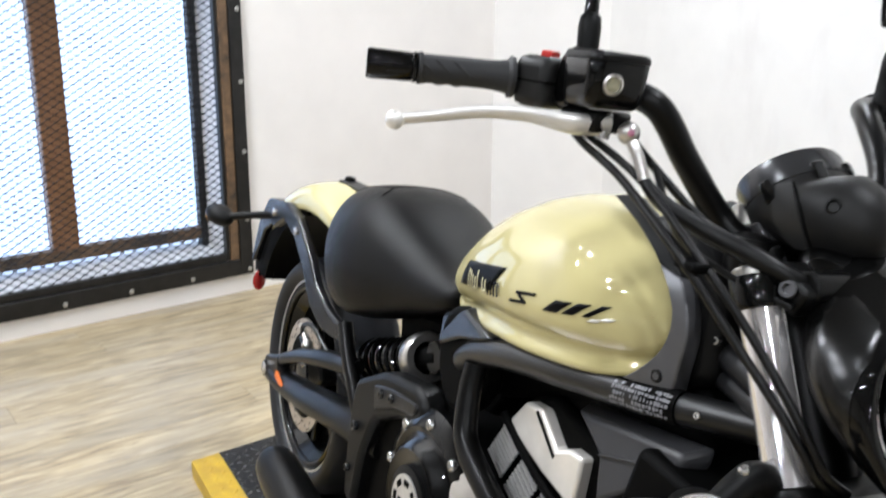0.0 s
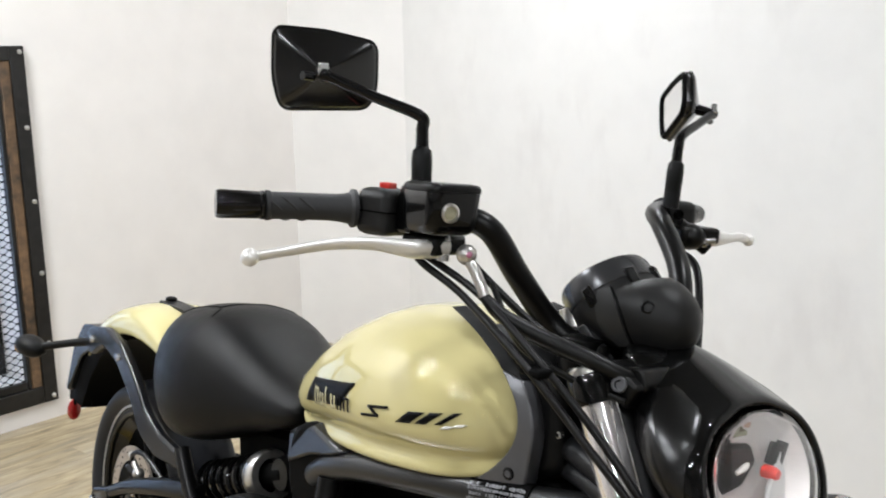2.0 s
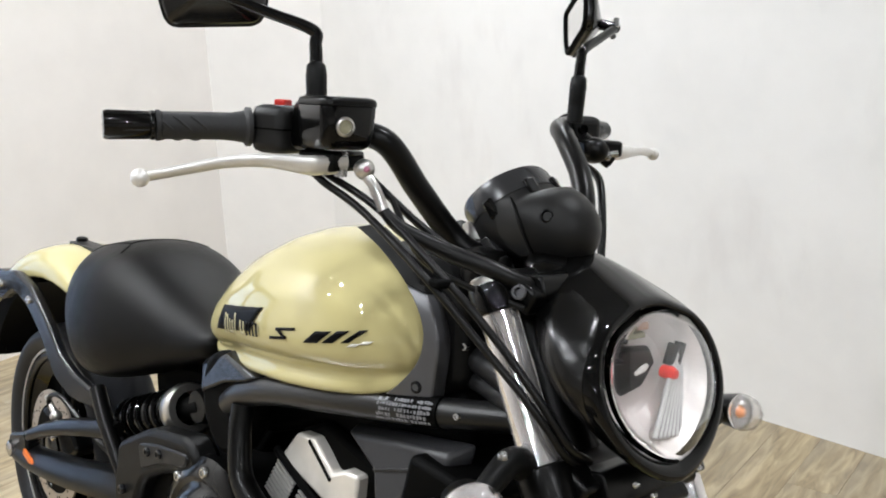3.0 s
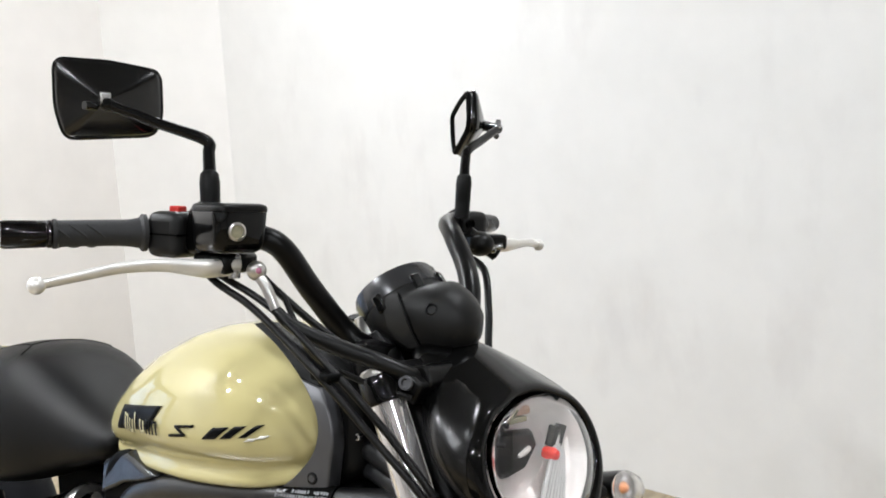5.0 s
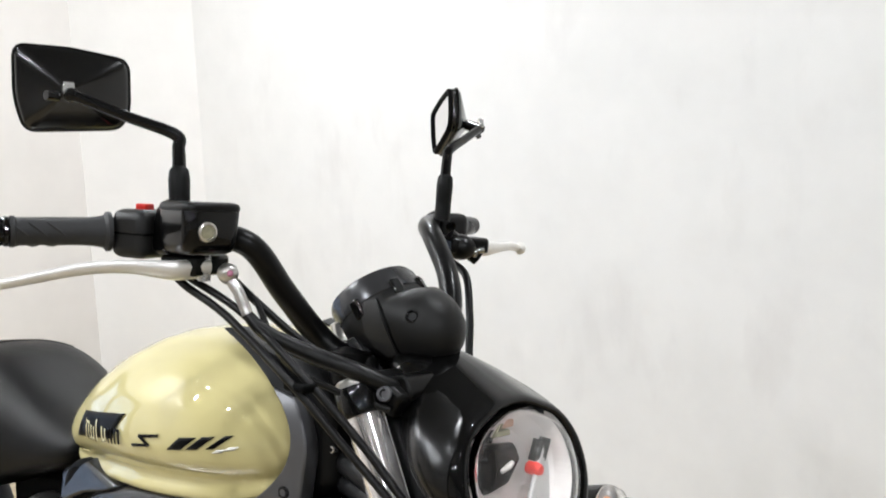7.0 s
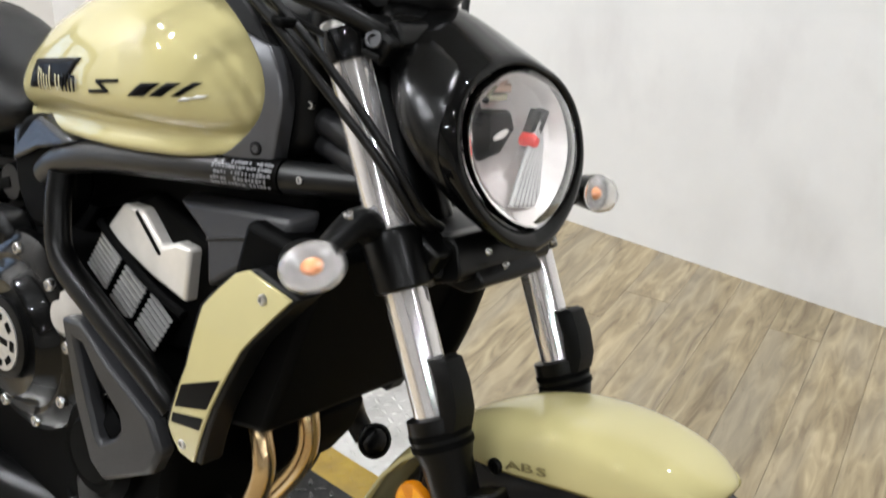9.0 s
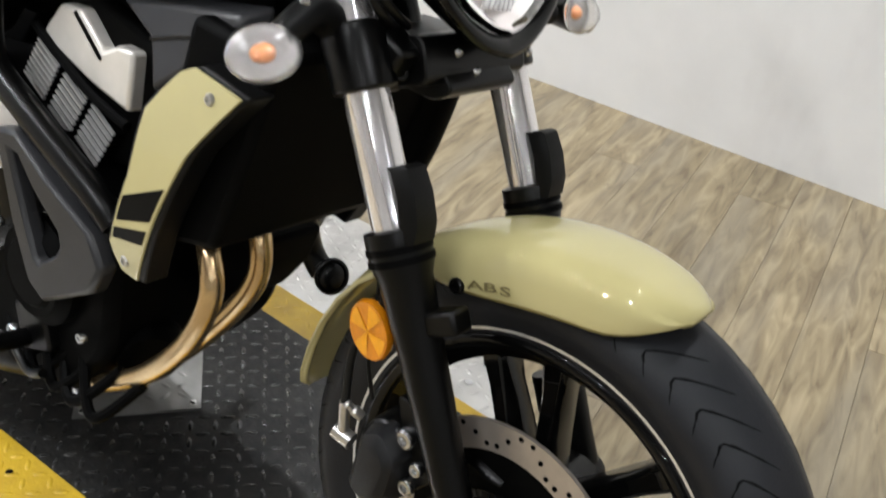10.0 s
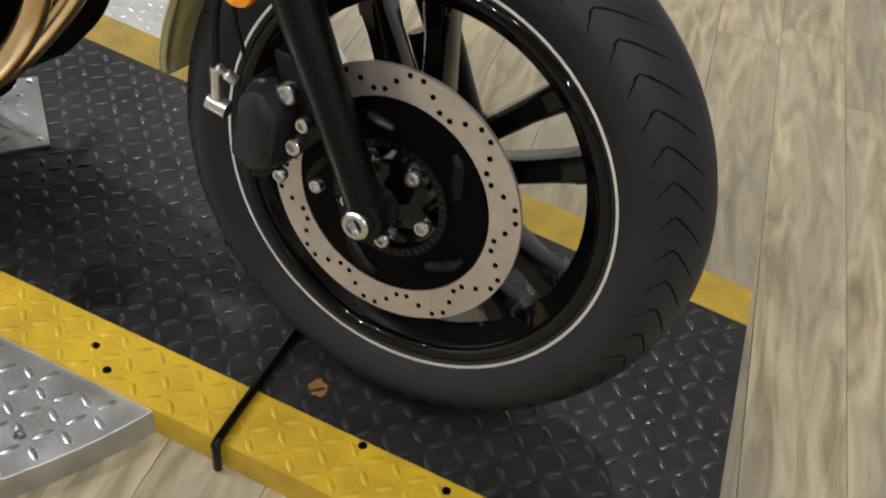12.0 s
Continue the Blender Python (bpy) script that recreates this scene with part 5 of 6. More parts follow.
mc = part("brake_master_cylinder", loft([reservoir_ring(*q) for q in ((1.034, 0.72), (1.037, 0.86), (1.045, 0.94), (1.06, 0.975), (1.0775, 1.0), (1.0785, 0.98))]), GLOSS_BLACK, bike, "black brake fluid reservoir with a round sight glass", angle=45)
part("reservoir_cap", loft([reservoir_ring(*q) for q in ((1.078, 0.97), (1.0785, 1.02), (1.0825, 1.02), (1.0855, 0.98), (1.087, 0.88), (1.0875, 0.6))]), SATIN_BLACK, mc, "satin black reservoir lid", angle=45)
part("bar_clamp", prism(rounded([(1.076, 1.03), (1.1, 1.03), (1.104, 1.05), (1.1, 1.08), (1.082, 1.083), (1.072, 1.06)], 0.008), -0.236, -0.206), GLOSS_BLACK, mc, bevel=0.004)
sg = lathe([(0.0102, 0), (0.0102, 0.003), (0.008, 0.004), (0.0075, 0.002), (0.0, 0.002)], (1.1505, -0.222, 1.058), (1, -0.15, 0), 24)
part("sight_glass", sg, ALLOY, mc, "round sight glass in a bright ring")
part("sight_window", lathe([(0.0072, 0.0021), (0.005, 0.0026), (0.0, 0.0026)], (1.1505, -0.222, 1.058), (1, -0.15, 0), 24), SIGHT_FLUID, mc)
for x, y in ((1.101, -0.234), (1.14, -0.188)):
    bolt((x, y, 1.0865), (0, 0, 1), 0.0028, mc, SATIN_BLACK)
for s in SIDES:
    perch = part("lever_perch", merged(box(-0.016, 0.03, -0.03, 0.03, -0.012, 0.01)), SATIN_BLACK, bike, bevel=0.005)
    perch.matrix_basis = Matrix.Translation((1.092, -0.2, 1.022) if s < 0 else (1.1, 0.235, 1.04)) @ Matrix.Rotation(radians(18) * -s, 4, "Z")
    lever_pts = [(1.118, s * 0.196, 1.018), (1.112, s * 0.232, 1.016), (1.093, s * 0.27, 1.019), (1.075, s * 0.31, 1.016), (1.06, s * 0.35, 1.007), (1.051, s * 0.383, 1.0)]
    if s > 0:
        lever_pts = [(1.122, 0.24, 1.036), (1.12, 0.27, 1.034), (1.11, 0.31, 1.034), (1.097, 0.35, 1.035), (1.084, 0.385, 1.032), (1.077, 0.402, 1.03)]
    name = "brake_lever" if s < 0 else "clutch_lever"
    lev = part(name, tube(lever_pts, [0.012, 0.0125, 0.0085, 0.0075, 0.0065, 0.006], 12, squash=0.72), LEVER_ALLOY, bike, "polished alloy hand lever with a ball end")
    part("lever_ball", blob((1.0495, -0.389, 0.9985) if s < 0 else (1.075, 0.41, 1.029), 0.0092, 0.0092, 0.0092), LEVER_ALLOY, lev)
    part("pivot_bolt", lathe([(0.007, -0.013), (0.007, 0.011), (0.005, 0.014), (0, 0.014)], (1.118, -0.2, 1.018) if s < 0 else (1.12, 0.245, 1.036), (0, 0, 1), 12), STEEL, lev)
part("clutch_bracket", merged(blob((1.112, 0.222, 1.036), 0.022, 0.02, 0.018), rod((1.1, 0.21, 1.05), (1.125, 0.245, 1.022), 0.011, 12)), SATIN_BLACK, bike, "satin black clutch lever bracket")
part("cable_adjuster", lathe([(0.005, 0), (0.009, 0.002), (0.009, 0.008), (0.005, 0.01), (0.0045, 0.02), (0, 0.02)], (1.122, 0.232, 1.03), (0.7, 0.55, 0.2), 12), STEEL, bike, "bright clutch cable adjuster")
part("banjo_fitting", merged(blob((1.145, -0.19, 1.015), 0.011, 0.011, 0.011), tube([(1.145, -0.19, 1.012), (1.158, -0.186, 0.998), (1.17, -0.182, 0.975)], 0.006, 10)), ALLOY, mc, "bright banjo fitting with a red mark")
part("banjo_mark", blob((1.154, -0.194, 1.016), 0.0035, 0.0035, 0.0035), PINK_PAINT, mc)

# mirrors: the right one faces back, the left one is folded round towards the front wheel
MIRROR_OUT = rounded([(-0.057, -0.035), (0.052, -0.043), (0.0645, -0.012), (0.0675, 0.0375), (0.003, 0.0385), (-0.064, 0.032), (-0.0675, -0.017)], 0.0125, 5)
for s, ctr, turned in ((-1, Vector((0.978, -0.277, 1.197)), Matrix.Rotation(radians(-26), 3, "Z")), (1, Vector((1.01, 0.292, 1.215)), Matrix.Rotation(radians(54), 3, "Z") @ Matrix.Rotation(radians(-18), 3, "X"))):
    foot = Vector((1.08, -0.207, 1.08)) if s < 0 else Vector((1.072, 0.226, 1.07))
    up = Vector((-0.22, 0.08, 0.97)) if s < 0 else Vector((-0.02, 0.06, 0.99))
    rise = 0.0 if s < 0 else 0.022
    mir = part("mirror", tube([foot, foot + up * (0.035 + rise)], [0.0112, 0.0108], 14), MATT_BLACK, bike, "black rectangular rear-view mirror on a bent stem")
    part("mirror_boot", lathe([(0.009, -0.004), (0.011, 0.0), (0.0116, 0.026), (0.0104, 0.037), (0.007, 0.041)], foot + up * (0.002 + rise), up, 16), MATT_BLACK, mir)
    joint = ctr + turned @ Vector((0.036, -0.002, -0.008) if s < 0 else (0.052, -0.006, -0.01))
    part("mirror_stem", tube([foot + up * (0.032 + rise), foot + up * (0.062 + rise), foot + up * (0.078 + rise) + Vector((0, s * 0.004, 0)), (foot + up * (0.08 + rise)).lerp(joint, 0.5) - Vector((0, 0, 0.002)), joint], [0.0075, 0.007, 0.0068, 0.0062, 0.006], 12), GLOSS_BLACK, mir, "gloss black bent stem")
    big, wide = (1.08, 0.86) if s < 0 else (0.92, 0.92)
    rings = []
    for f, x in ((0.97, -0.005), (1.0, -0.002), (1.0, 0.006), (0.955, 0.0095), (0.94, 0.0102), (0.5, 0.0225), (0.13, 0.033)):
        shift = 1 - f
        rings.append([ctr + turned @ Vector((x, s * (u * f + 0.006 * shift) * wide, (v * f - 0.0045 * shift) * big)) for u, v in MIRROR_OUT])
    part("mirror_shell", loft(rings), MIRROR_BLACK, mir, "gloss black mirror shell with four flat facets", angle=20)
    if s > 0:
        part("mirror_arm", tube([ctr + turned @ Vector((0.02, -0.004, -0.004)), joint], [0.0085, 0.007], 10), GLOSS_BLACK, mir)
    bead = [ctr + turned @ Vector((0.004, s * u * wide, v * big)) for u, v in MIRROR_OUT]
    part("mirror_bead", tube(bead + bead[:2], 0.0026, 8, 1), GLOSS_BLACK, mir, "raised gloss bead round the mirror shell")
    part("mirror_clip", box(-0.004, 0.004, -0.008, 0.003, -0.002, 0.013), STEEL, mir, "small bright clip behind the mirror", bevel=0.0015).matrix_basis = Matrix.Translation(joint) @ turned.to_4x4()
    rim = [ctr + turned @ Vector((-0.005, s * u * 0.93 * wide, v * 0.91 * big)) for u, v in MIRROR_OUT]
    part("mirror_rim", tube(rim + rim[:2], 0.0042, 8, 1), DEEP_BLACK, mir, "dull black rim round the mirror glass")
    part("mirror_glass", loft([[ctr + turned @ Vector((x, s * u * 0.82 * wide, v * 0.78 * big)) for u, v in MIRROR_OUT] for x in (-0.0045, -0.0054)]), MIRROR_GLASS, mir, "mirror glass", smooth=False)
    part("ball_joint", merged(blob(joint, 0.007, 0.008, 0.008), rod(joint + turned @ Vector((-0.004, s * 0.012, -0.003)), joint + turned @ Vector((0.004, s * 0.024, -0.003)), 0.005, 10)), GLOSS_BLACK, mir)

# cables
part("throttle_cable", tube([(1.07, -0.215, 1.02), (1.10, -0.212, 1.0), (1.155, -0.196, 0.972), (1.245, -0.181, 0.914), (1.296, -0.158, 0.862), (1.338, -0.138, 0.818), (1.362, -0.122, 0.785), (1.37, -0.105, 0.76), (1.365, -0.07, 0.74)], 0.0042, 10), HOSE, bike, "black throttle cable")
part("throttle_cable", tube([(1.06, -0.205, 1.018), (1.095, -0.2, 1.005), (1.165, -0.183, 0.975), (1.252, -0.168, 0.918), (1.303, -0.146, 0.868), (1.345, -0.13, 0.822), (1.367, -0.116, 0.788), (1.375, -0.1, 0.765), (1.37, -0.065, 0.745)], 0.0042, 10), HOSE, bike, "black throttle cable")
part("cable_clip", box(1.232, 1.262, -0.184, -0.162, 0.909, 0.918), DEEP_BLACK, bike, bevel=0.003)
part("brake_hose", tube([(1.17, -0.182, 0.975), (1.19, -0.172, 0.958), (1.225, -0.14, 0.938), (1.265, -0.115, 0.925), (1.29, -0.085, 0.91), (1.29, -0.04, 0.9)], [0.0055, 0.008, 0.0095, 0.0095, 0.009, 0.008], 12), HOSE, bike, "black rubber-covered brake hose")
part("wiring_loom", tube([(1.10, -0.17, 1.02), (1.14, -0.15, 0.985), (1.18, -0.125, 0.95), (1.23, -0.1, 0.92), (1.27, -0.07, 0.905)], 0.0045, 8), HOSE, bike)
part("wiring_loom", tube([(1.15, -0.155, 0.985), (1.2, -0.155, 0.93), (1.25, -0.13, 0.905), (1.3, -0.1, 0.89)], 0.0035, 8), HOSE, bike)
part("clutch_cable", tube([(1.12, 0.2, 1.015), (1.16, 0.18, 1.0), (1.19, 0.155, 0.95), (1.21, 0.135, 0.90), (1.25, 0.11, 0.85)], 0.0052, 10), HOSE, bike, "black clutch cable")


# -- fuel tank
TANK = [  # x, top, bottom, half width
    (0.6486, 0.760, 0.735, 0.04), (0.654, 0.7715, 0.722, 0.0715), (0.675, 0.795, 0.706, 0.1015), (0.717, 0.828, 0.702, 0.1235), (0.778, 0.875, 0.708, 0.1425), (0.867, 0.912, 0.719, 0.165),
    (0.958, 0.925, 0.73, 0.179), (1.049, 0.9275, 0.743, 0.177), (1.1, 0.9205, 0.75, 0.1585), (1.135, 0.908, 0.76, 0.1375), (1.158, 0.888, 0.776, 0.115), (1.168, 0.865, 0.796, 0.0915)]
SECTION = [(0, 1), (0.22, 0.99), (0.45, 0.945), (0.66, 0.865), (0.83, 0.745), (0.945, 0.6), (0.993, 0.46), (1, 0.37), (0.985, 0.285), (0.945, 0.215), (0.885, 0.165), (0.84, 0.132), (0.838, 0.108), (0.865, 0.088), (0.892, 0.066), (0.896, 0.035), (0.87, 0.0), (0.6, -0.03), (0.0, -0.04)]


def eased(rows, count, passes):
    """Rows of numbers drawn out to an even, smooth run."""
    rows = np.array([list(v) for v in smooth_rows(rows, count)])
    for _ in range(passes):
        rows[1:-1] = 0.25 * rows[:-2] + 0.5 * rows[1:-1] + 0.25 * rows[2:]
    return rows


def smooth_rows(rows, count):
    r = np.array(rows, float)
    way = np.concatenate([[0], np.cumsum(np.sqrt((np.diff(r, axis=0) ** 2).sum(1)))])
    return np.stack([np.interp(np.linspace(0, way[-1], count), way, r[:, k]) for k in range(r.shape[1])], 1)


tank_rows = eased(TANK, 72, 16)
tank_section = eased(SECTION, 80, 2)
rings = []
for x, zt, zb, hw in tank_rows:
    half = [Vector((x, -hw * u, zb + (zt - zb) * v)) for u, v in tank_section]
    rings.append(half + [Vector((p.x, -p.y, p.z)) for p in half[-2:0:-1]])
tank = part("fuel_tank", loft(rings), CREAM, bike, "glossy cream teardrop fuel tank", angle=80)
bpy.context.view_layer.update()
tank_eval = tank.evaluated_get(bpy.context.evaluated_depsgraph_get())


def tank_side(x, z, lift):
    """The point on the tank's right flank at x and z."""
    hit, at, normal, _ = tank_eval.ray_cast(Vector((x, -0.6, z)), Vector((0, 1, 0)))
    return at + normal * lift if hit else Vector((x, -0.18, z))


def decal(name, corners, mat, label="", lift=0.0012, nu=10, nv=4):
    """A thin film on the tank's flank: four corners in x and z."""
    bm = bmesh.new()
    a, b, c, d = (Vector(p) for p in corners)
    grid = []
    for i in range(nu + 1):
        u = i / nu
        grid.append([bm.verts.new(tank_side(*(a.lerp(b, u).lerp(d.lerp(c, u), j / nv)), lift)) for j in range(nv + 1)])
    for i in range(nu):
        for j in range(nv):
            bm.faces.new((grid[i][j], grid[i + 1][j], grid[i + 1][j + 1], grid[i][j + 1]))
    ob = part(name, bm, mat, tank, label)
    mod = ob.modifiers.new("film", "SOLIDIFY")
    mod.thickness, mod.offset = 0.0004, 0
    return ob


def skewed(x, z, w, h, lean=0.35, rise=0.18):
    """A slanting bar: lower left corner, width, height."""
    return [(x, z), (x + w, z + w * rise), (x + w + h * lean, z + w * rise + h), (x + h * lean, z + h)]


decal("black_panel", [(0.764, 0.757), (0.898, 0.786), (0.934, 0.824), (0.792, 0.7965)], DECAL_BLACK, "black slanted panel on the tank")


# name shown as plain bars in its colours
for k in range(6):
    h = (0.026, 0.019, 0.027, 0.019, 0.019, 0.019)[k]
    x = 0.806 + k * 0.0208
    z = 0.7635 + (x - 0.806) * 0.185
    tone = DECAL_CREAM if x < 0.885 else DECAL_BLACK
    decal("name_bar", skewed(x, z, 0.0042, h, 0.05), tone, lift=0.0024, nu=2, nv=4)
    if k != 2:
        decal("name_bar", skewed(x + 0.0108, z + 0.002, 0.0042, h * 0.92, 0.05), tone, lift=0.0024, nu=2, nv=4)
        low = k == 1 or k == 3
        decal("name_bar", skewed(x + 0.0042, z + (0.0012 if low else h * 0.8), 0.0066, 0.0036, 0.05), tone, lift=0.0024, nu=2, nv=2)
for q in ([(0.972, 0.8045), (1.012, 0.813), (1.0135, 0.8165), (0.973, 0.8085)], [(0.956, 0.7905), (0.994, 0.7985), (0.9955, 0.8022), (0.957, 0.7943)], [(0.9895, 0.7985), (0.9965, 0.8005), (0.98, 0.8078), (0.9715, 0.806)]):
    decal("name_bar", q, DECAL_BLACK, "black slanted letter of the model name", lift=0.0014, nu=6, nv=2)
for k, w in enumerate((0.0235, 0.0155, 0.0095)):
    x = (1.027, 1.057, 1.083)[k]
    decal("stripe", skewed(x, 0.802 + (x - 1.027) * 0.19, w, 0.0175, 1.17), DECAL_BLACK, "black slanted stripe", nu=3, nv=3)
# two pale bars paint a lamp reflection onto the flank beside the stripes
for k in range(2):
    x = 1.09 + k * 0.013
    decal("stripe", skewed(x, 0.8095 + k * 0.0045, 0.011, 0.0045, 1.35), REFLECTION_WHITE, "pale slanted bar painted as a reflection", nu=3, nv=2, lift=0.0018)

# grey trim round the tank's front
for s in SIDES:
    inner = [(1.0, -0.086, 0.931), (1.07, -0.103, 0.915), (1.132, -0.114, 0.885), (1.163, -0.114, 0.845), (1.161, -0.115, 0.806), (1.138, -0.124, 0.772), (1.104, -0.128, 0.746)]
    outer = [(1.02, -0.074, 0.936), (1.1, -0.095, 0.915), (1.158, -0.106, 0.878), (1.183, -0.107, 0.835), (1.183, -0.109, 0.788), (1.176, -0.112, 0.752), (1.128, -0.122, 0.736)]
    a, b = smooth_path(inner, 4), smooth_path(outer, 4)
    rings = [[p, q, q + Vector((0, 0.02, -0.004)), p + Vector((0, 0.02, -0.004))] for p, q in zip(a, b)]
    pieces = [loft(rings[:9]), loft(rings[8:])]
    if s > 0:
        pieces = [mirrored(bm) for bm in pieces]
    trim = part("tank_trim", pieces[1], TRIM_GREY, bike, "satin grey trim strip round the tank front", bevel=0.002)
    # same strip: its upper third is blacked to stand for a mirrored dark ceiling
    part("trim_cap", pieces[0], MATT_BLACK, trim, "upper end of the trim strip, black for the ceiling it mirrors", bevel=0.002)
    bolt((1.161, s * 0.113, 0.774), (0.2, s, 0), 0.0085, trim, STRUT_GREY)
part("head_cover", merged(prism(rounded([(1.06, 0.915), (1.09, 0.93), (1.15, 0.915), (1.2, 0.88), (1.205, 0.78), (1.15, 0.75), (1.06, 0.76)], 0.015), -0.088, 0.088)), MATT_BLACK, bike, "matt black cover over the steering head", bevel=0.012)
part("steering_head", rod((1.19, 0, 0.895), (1.305, 0, 0.69), 0.038, 20), SATIN_BLACK, bike)
part("ignition_lock", lathe([(0.017, 0), (0.017, 0.02), (0.012, 0.022), (0.011, 0.018), (0, 0.018)], (1.16, -0.03, 0.935), (-0.3, 0, 1), 18), ALLOY, bike, "bright ignition lock barrel")

# -- seat
SEAT = [(0.085, 0.692, 0.664, 0.03), (0.11, 0.724, 0.645, 0.062), (0.16, 0.775, 0.611, 0.115), (0.22, 0.796, 0.578, 0.142), (0.287, 0.805, 0.563, 0.159), (0.35, 0.808, 0.566, 0.158), (0.41, 0.792, 0.586, 0.145), (0.47, 0.77, 0.61, 0.128), (0.53, 0.748, 0.634, 0.113), (0.59, 0.735, 0.652, 0.103), (0.64, 0.729, 0.67, 0.095), (0.66, 0.724, 0.68, 0.085)]
rings = []
for x, zt, zb, hw in SEAT:
    h = zt - zb
    half = [(0, zt), (0.35, zt - h * 0.015), (0.6, zt - h * 0.07), (0.8, zt - h * 0.19), (0.94, zt - h * 0.36), (1.0, zt - h * 0.54), (0.985, zt - h * 0.74), (0.93, zt - h * 0.88), (0.82, zb + h * 0.02), (0.4, zb), (0, zb)]
    r = [Vector((x, -hw * u, z)) for u, z in half]
    rings.append(r + [Vector((p.x, -p.y, p.z)) for p in r[-2:0:-1]])
seat = part("seat", loft(rings), SEAT_VINYL, bike, "black vinyl solo bucket seat", subsurf=2)
bpy.context.view_layer.update()
seat_eval = seat.evaluated_get(bpy.context.evaluated_depsgraph_get())


def seam(points, name="seat_seam"):
    pts = []
    for p in smooth_path([(*p, 0) for p in points], 6):
        hit, at, nrm, _ = seat_eval.ray_cast(Vector((p.x, p.y, 1.2)), Vector((0, 0, -1)))
        pts.append(at + nrm * 0.0005 if hit else Vector((p.x, p.y, 0.75)))
    part(name, tube(pts, 0.0013, 6, 1), DEEP_BLACK, seat)


for s in SIDES:
    seam([(0.155, s * 0.075), (0.2, s * 0.068), (0.255, s * 0.056), (0.3, s * 0.05)])
seam([(0.335, -0.085), (0.315, -0.06), (0.3, -0.05), (0.292, 0.0), (0.3, 0.05), (0.315, 0.06), (0.335, 0.085)])

# -- tail
rings = []
RC = Vector((-0.005, 0, 0.308))
for deg, half, drop, r in ((46, 0.075, 0.02, 0.425), (60, 0.09, 0.03, 0.43), (75, 0.098, 0.045, 0.435), (90, 0.10, 0.055, 0.437), (105, 0.10, 0.062, 0.437), (120, 0.098, 0.064, 0.437), (133, 0.092, 0.05, 0.437), (143, 0.08, 0.03, 0.436), (147, 0.065, 0.015, 0.434)):
    d = Vector((math.cos(radians(deg)), 0, math.sin(radians(deg))))
    outer = [(-1.0, -drop), (-1.0, -drop * 0.5), (-0.93, -0.014), (-0.72, 0.0), (-0.35, 0.008), (0, 0.01), (0.35, 0.008), (0.72, 0.0), (0.93, -0.014), (1.0, -drop * 0.5), (1.0, -drop)]
    inner = [(u * 0.97, v - 0.003) for u, v in outer[::-1]]
    inner[0], inner[-1] = (0.97, -drop), (-0.97, -drop)
    rings.append([RC + d * (r + v) + Vector((0, u * half, 0)) for u, v in outer + inner])
part("rear_mudguard", loft(rings), CREAM, bike, "glossy cream rear mudguard", subsurf=1)
part("fender_knob", lathe([(0.012, 0), (0.012, 0.006), (0.006, 0.009), (0, 0.009)], (-0.045, 0, 0.751), (0, 0, 1), 14), SATIN_BLACK, bike)
part("tail_strap", prism([(-0.06, 0.749), (0.06, 0.751), (0.12, 0.737), (0.12, 0.732), (0.06, 0.744), (-0.06, 0.743)], -0.02, 0.02), DARK_GREY, bike)


def strut():
    return prism(rounded([(-0.215, 0.628), (-0.19, 0.672), (-0.09, 0.688), (0.0, 0.672), (0.085, 0.622), (0.15, 0.568), (0.22, 0.545), (0.335, 0.535), (0.345, 0.508), (0.2, 0.497), (0.12, 0.52), (0.06, 0.578), (-0.02, 0.63), (-0.1, 0.647), (-0.17, 0.61)], 0.018), -0.124, -0.102)


for a in both("fender_strut", strut, STRUT_GREY, label="dark satin rear mudguard strut", bevel=0.006):
    pass
for x, z in ((-0.16, 0.65), (0.0, 0.645)):
    for s in SIDES:
        bolt((x, s * 0.126, z), (0, s, 0), 0.008, bike)
# black inner guard and plate bracket
inner_guard = part("inner_mudguard", loft([[RC + Vector((math.cos(radians(a)), 0, math.sin(radians(a)))) * r + Vector((0, y, 0)) for y, r in ((-0.088, 0.40), (-0.08, 0.425), (0.08, 0.425), (0.088, 0.40), (0.08, 0.362), (-0.08, 0.362))] for a in (100, 115, 130, 143, 152, 158)]), DEEP_BLACK, bike, "black inner rear mudguard")
part("tail_panel", prism(rounded([(-0.30, 0.655), (-0.23, 0.665), (-0.2, 0.63), (-0.31, 0.575), (-0.385, 0.475), (-0.40, 0.48), (-0.36, 0.59)], 0.012), -0.1, 0.1), STRUT_GREY, bike, "dark grey tail panel", bevel=0.006)
part("tail_light", blob((-0.37, 0, 0.585), 0.03, 0.07, 0.022, (0, 30, 0)), RED_LENS, bike, "red tail light")
for s in SIDES:
    body = part("turn_signal", blob((-0.318, s * 0.208, 0.605), 0.042, 0.03, 0.024, (0, 10, -20 * s)), MATT_BLACK, bike, "black rear turn signal")
    part("signal_stem", tube([(-0.29, s * 0.19, 0.608), (-0.25, s * 0.145, 0.622), (-0.2, s * 0.105, 0.635)], [0.009, 0.0085, 0.011], 12), MATT_BLACK, body)
    part("signal_lens", blob((-0.345, s * 0.214, 0.6), 0.022, 0.022, 0.018, (0, 10, -20 * s)), AMBER, body)
bracket = part("plate_bracket", prism(rounded([(-0.47, 0.475), (-0.39, 0.49), (-0.38, 0.455), (-0.465, 0.43)], 0.008), -0.07, 0.07), DEEP_BLACK, bike, "black number-plate bracket", bevel=0.004)
part("bracket_arm", prism(rounded([(-0.40, 0.46), (-0.33, 0.48), (-0.33, 0.445), (-0.39, 0.43)], 0.006), -0.06, 0.06), DEEP_BLACK, bracket)
part("reflector", blob((-0.478, -0.052, 0.40), 0.008, 0.017, 0.027), RED_LENS, bracket, "oval red reflector")
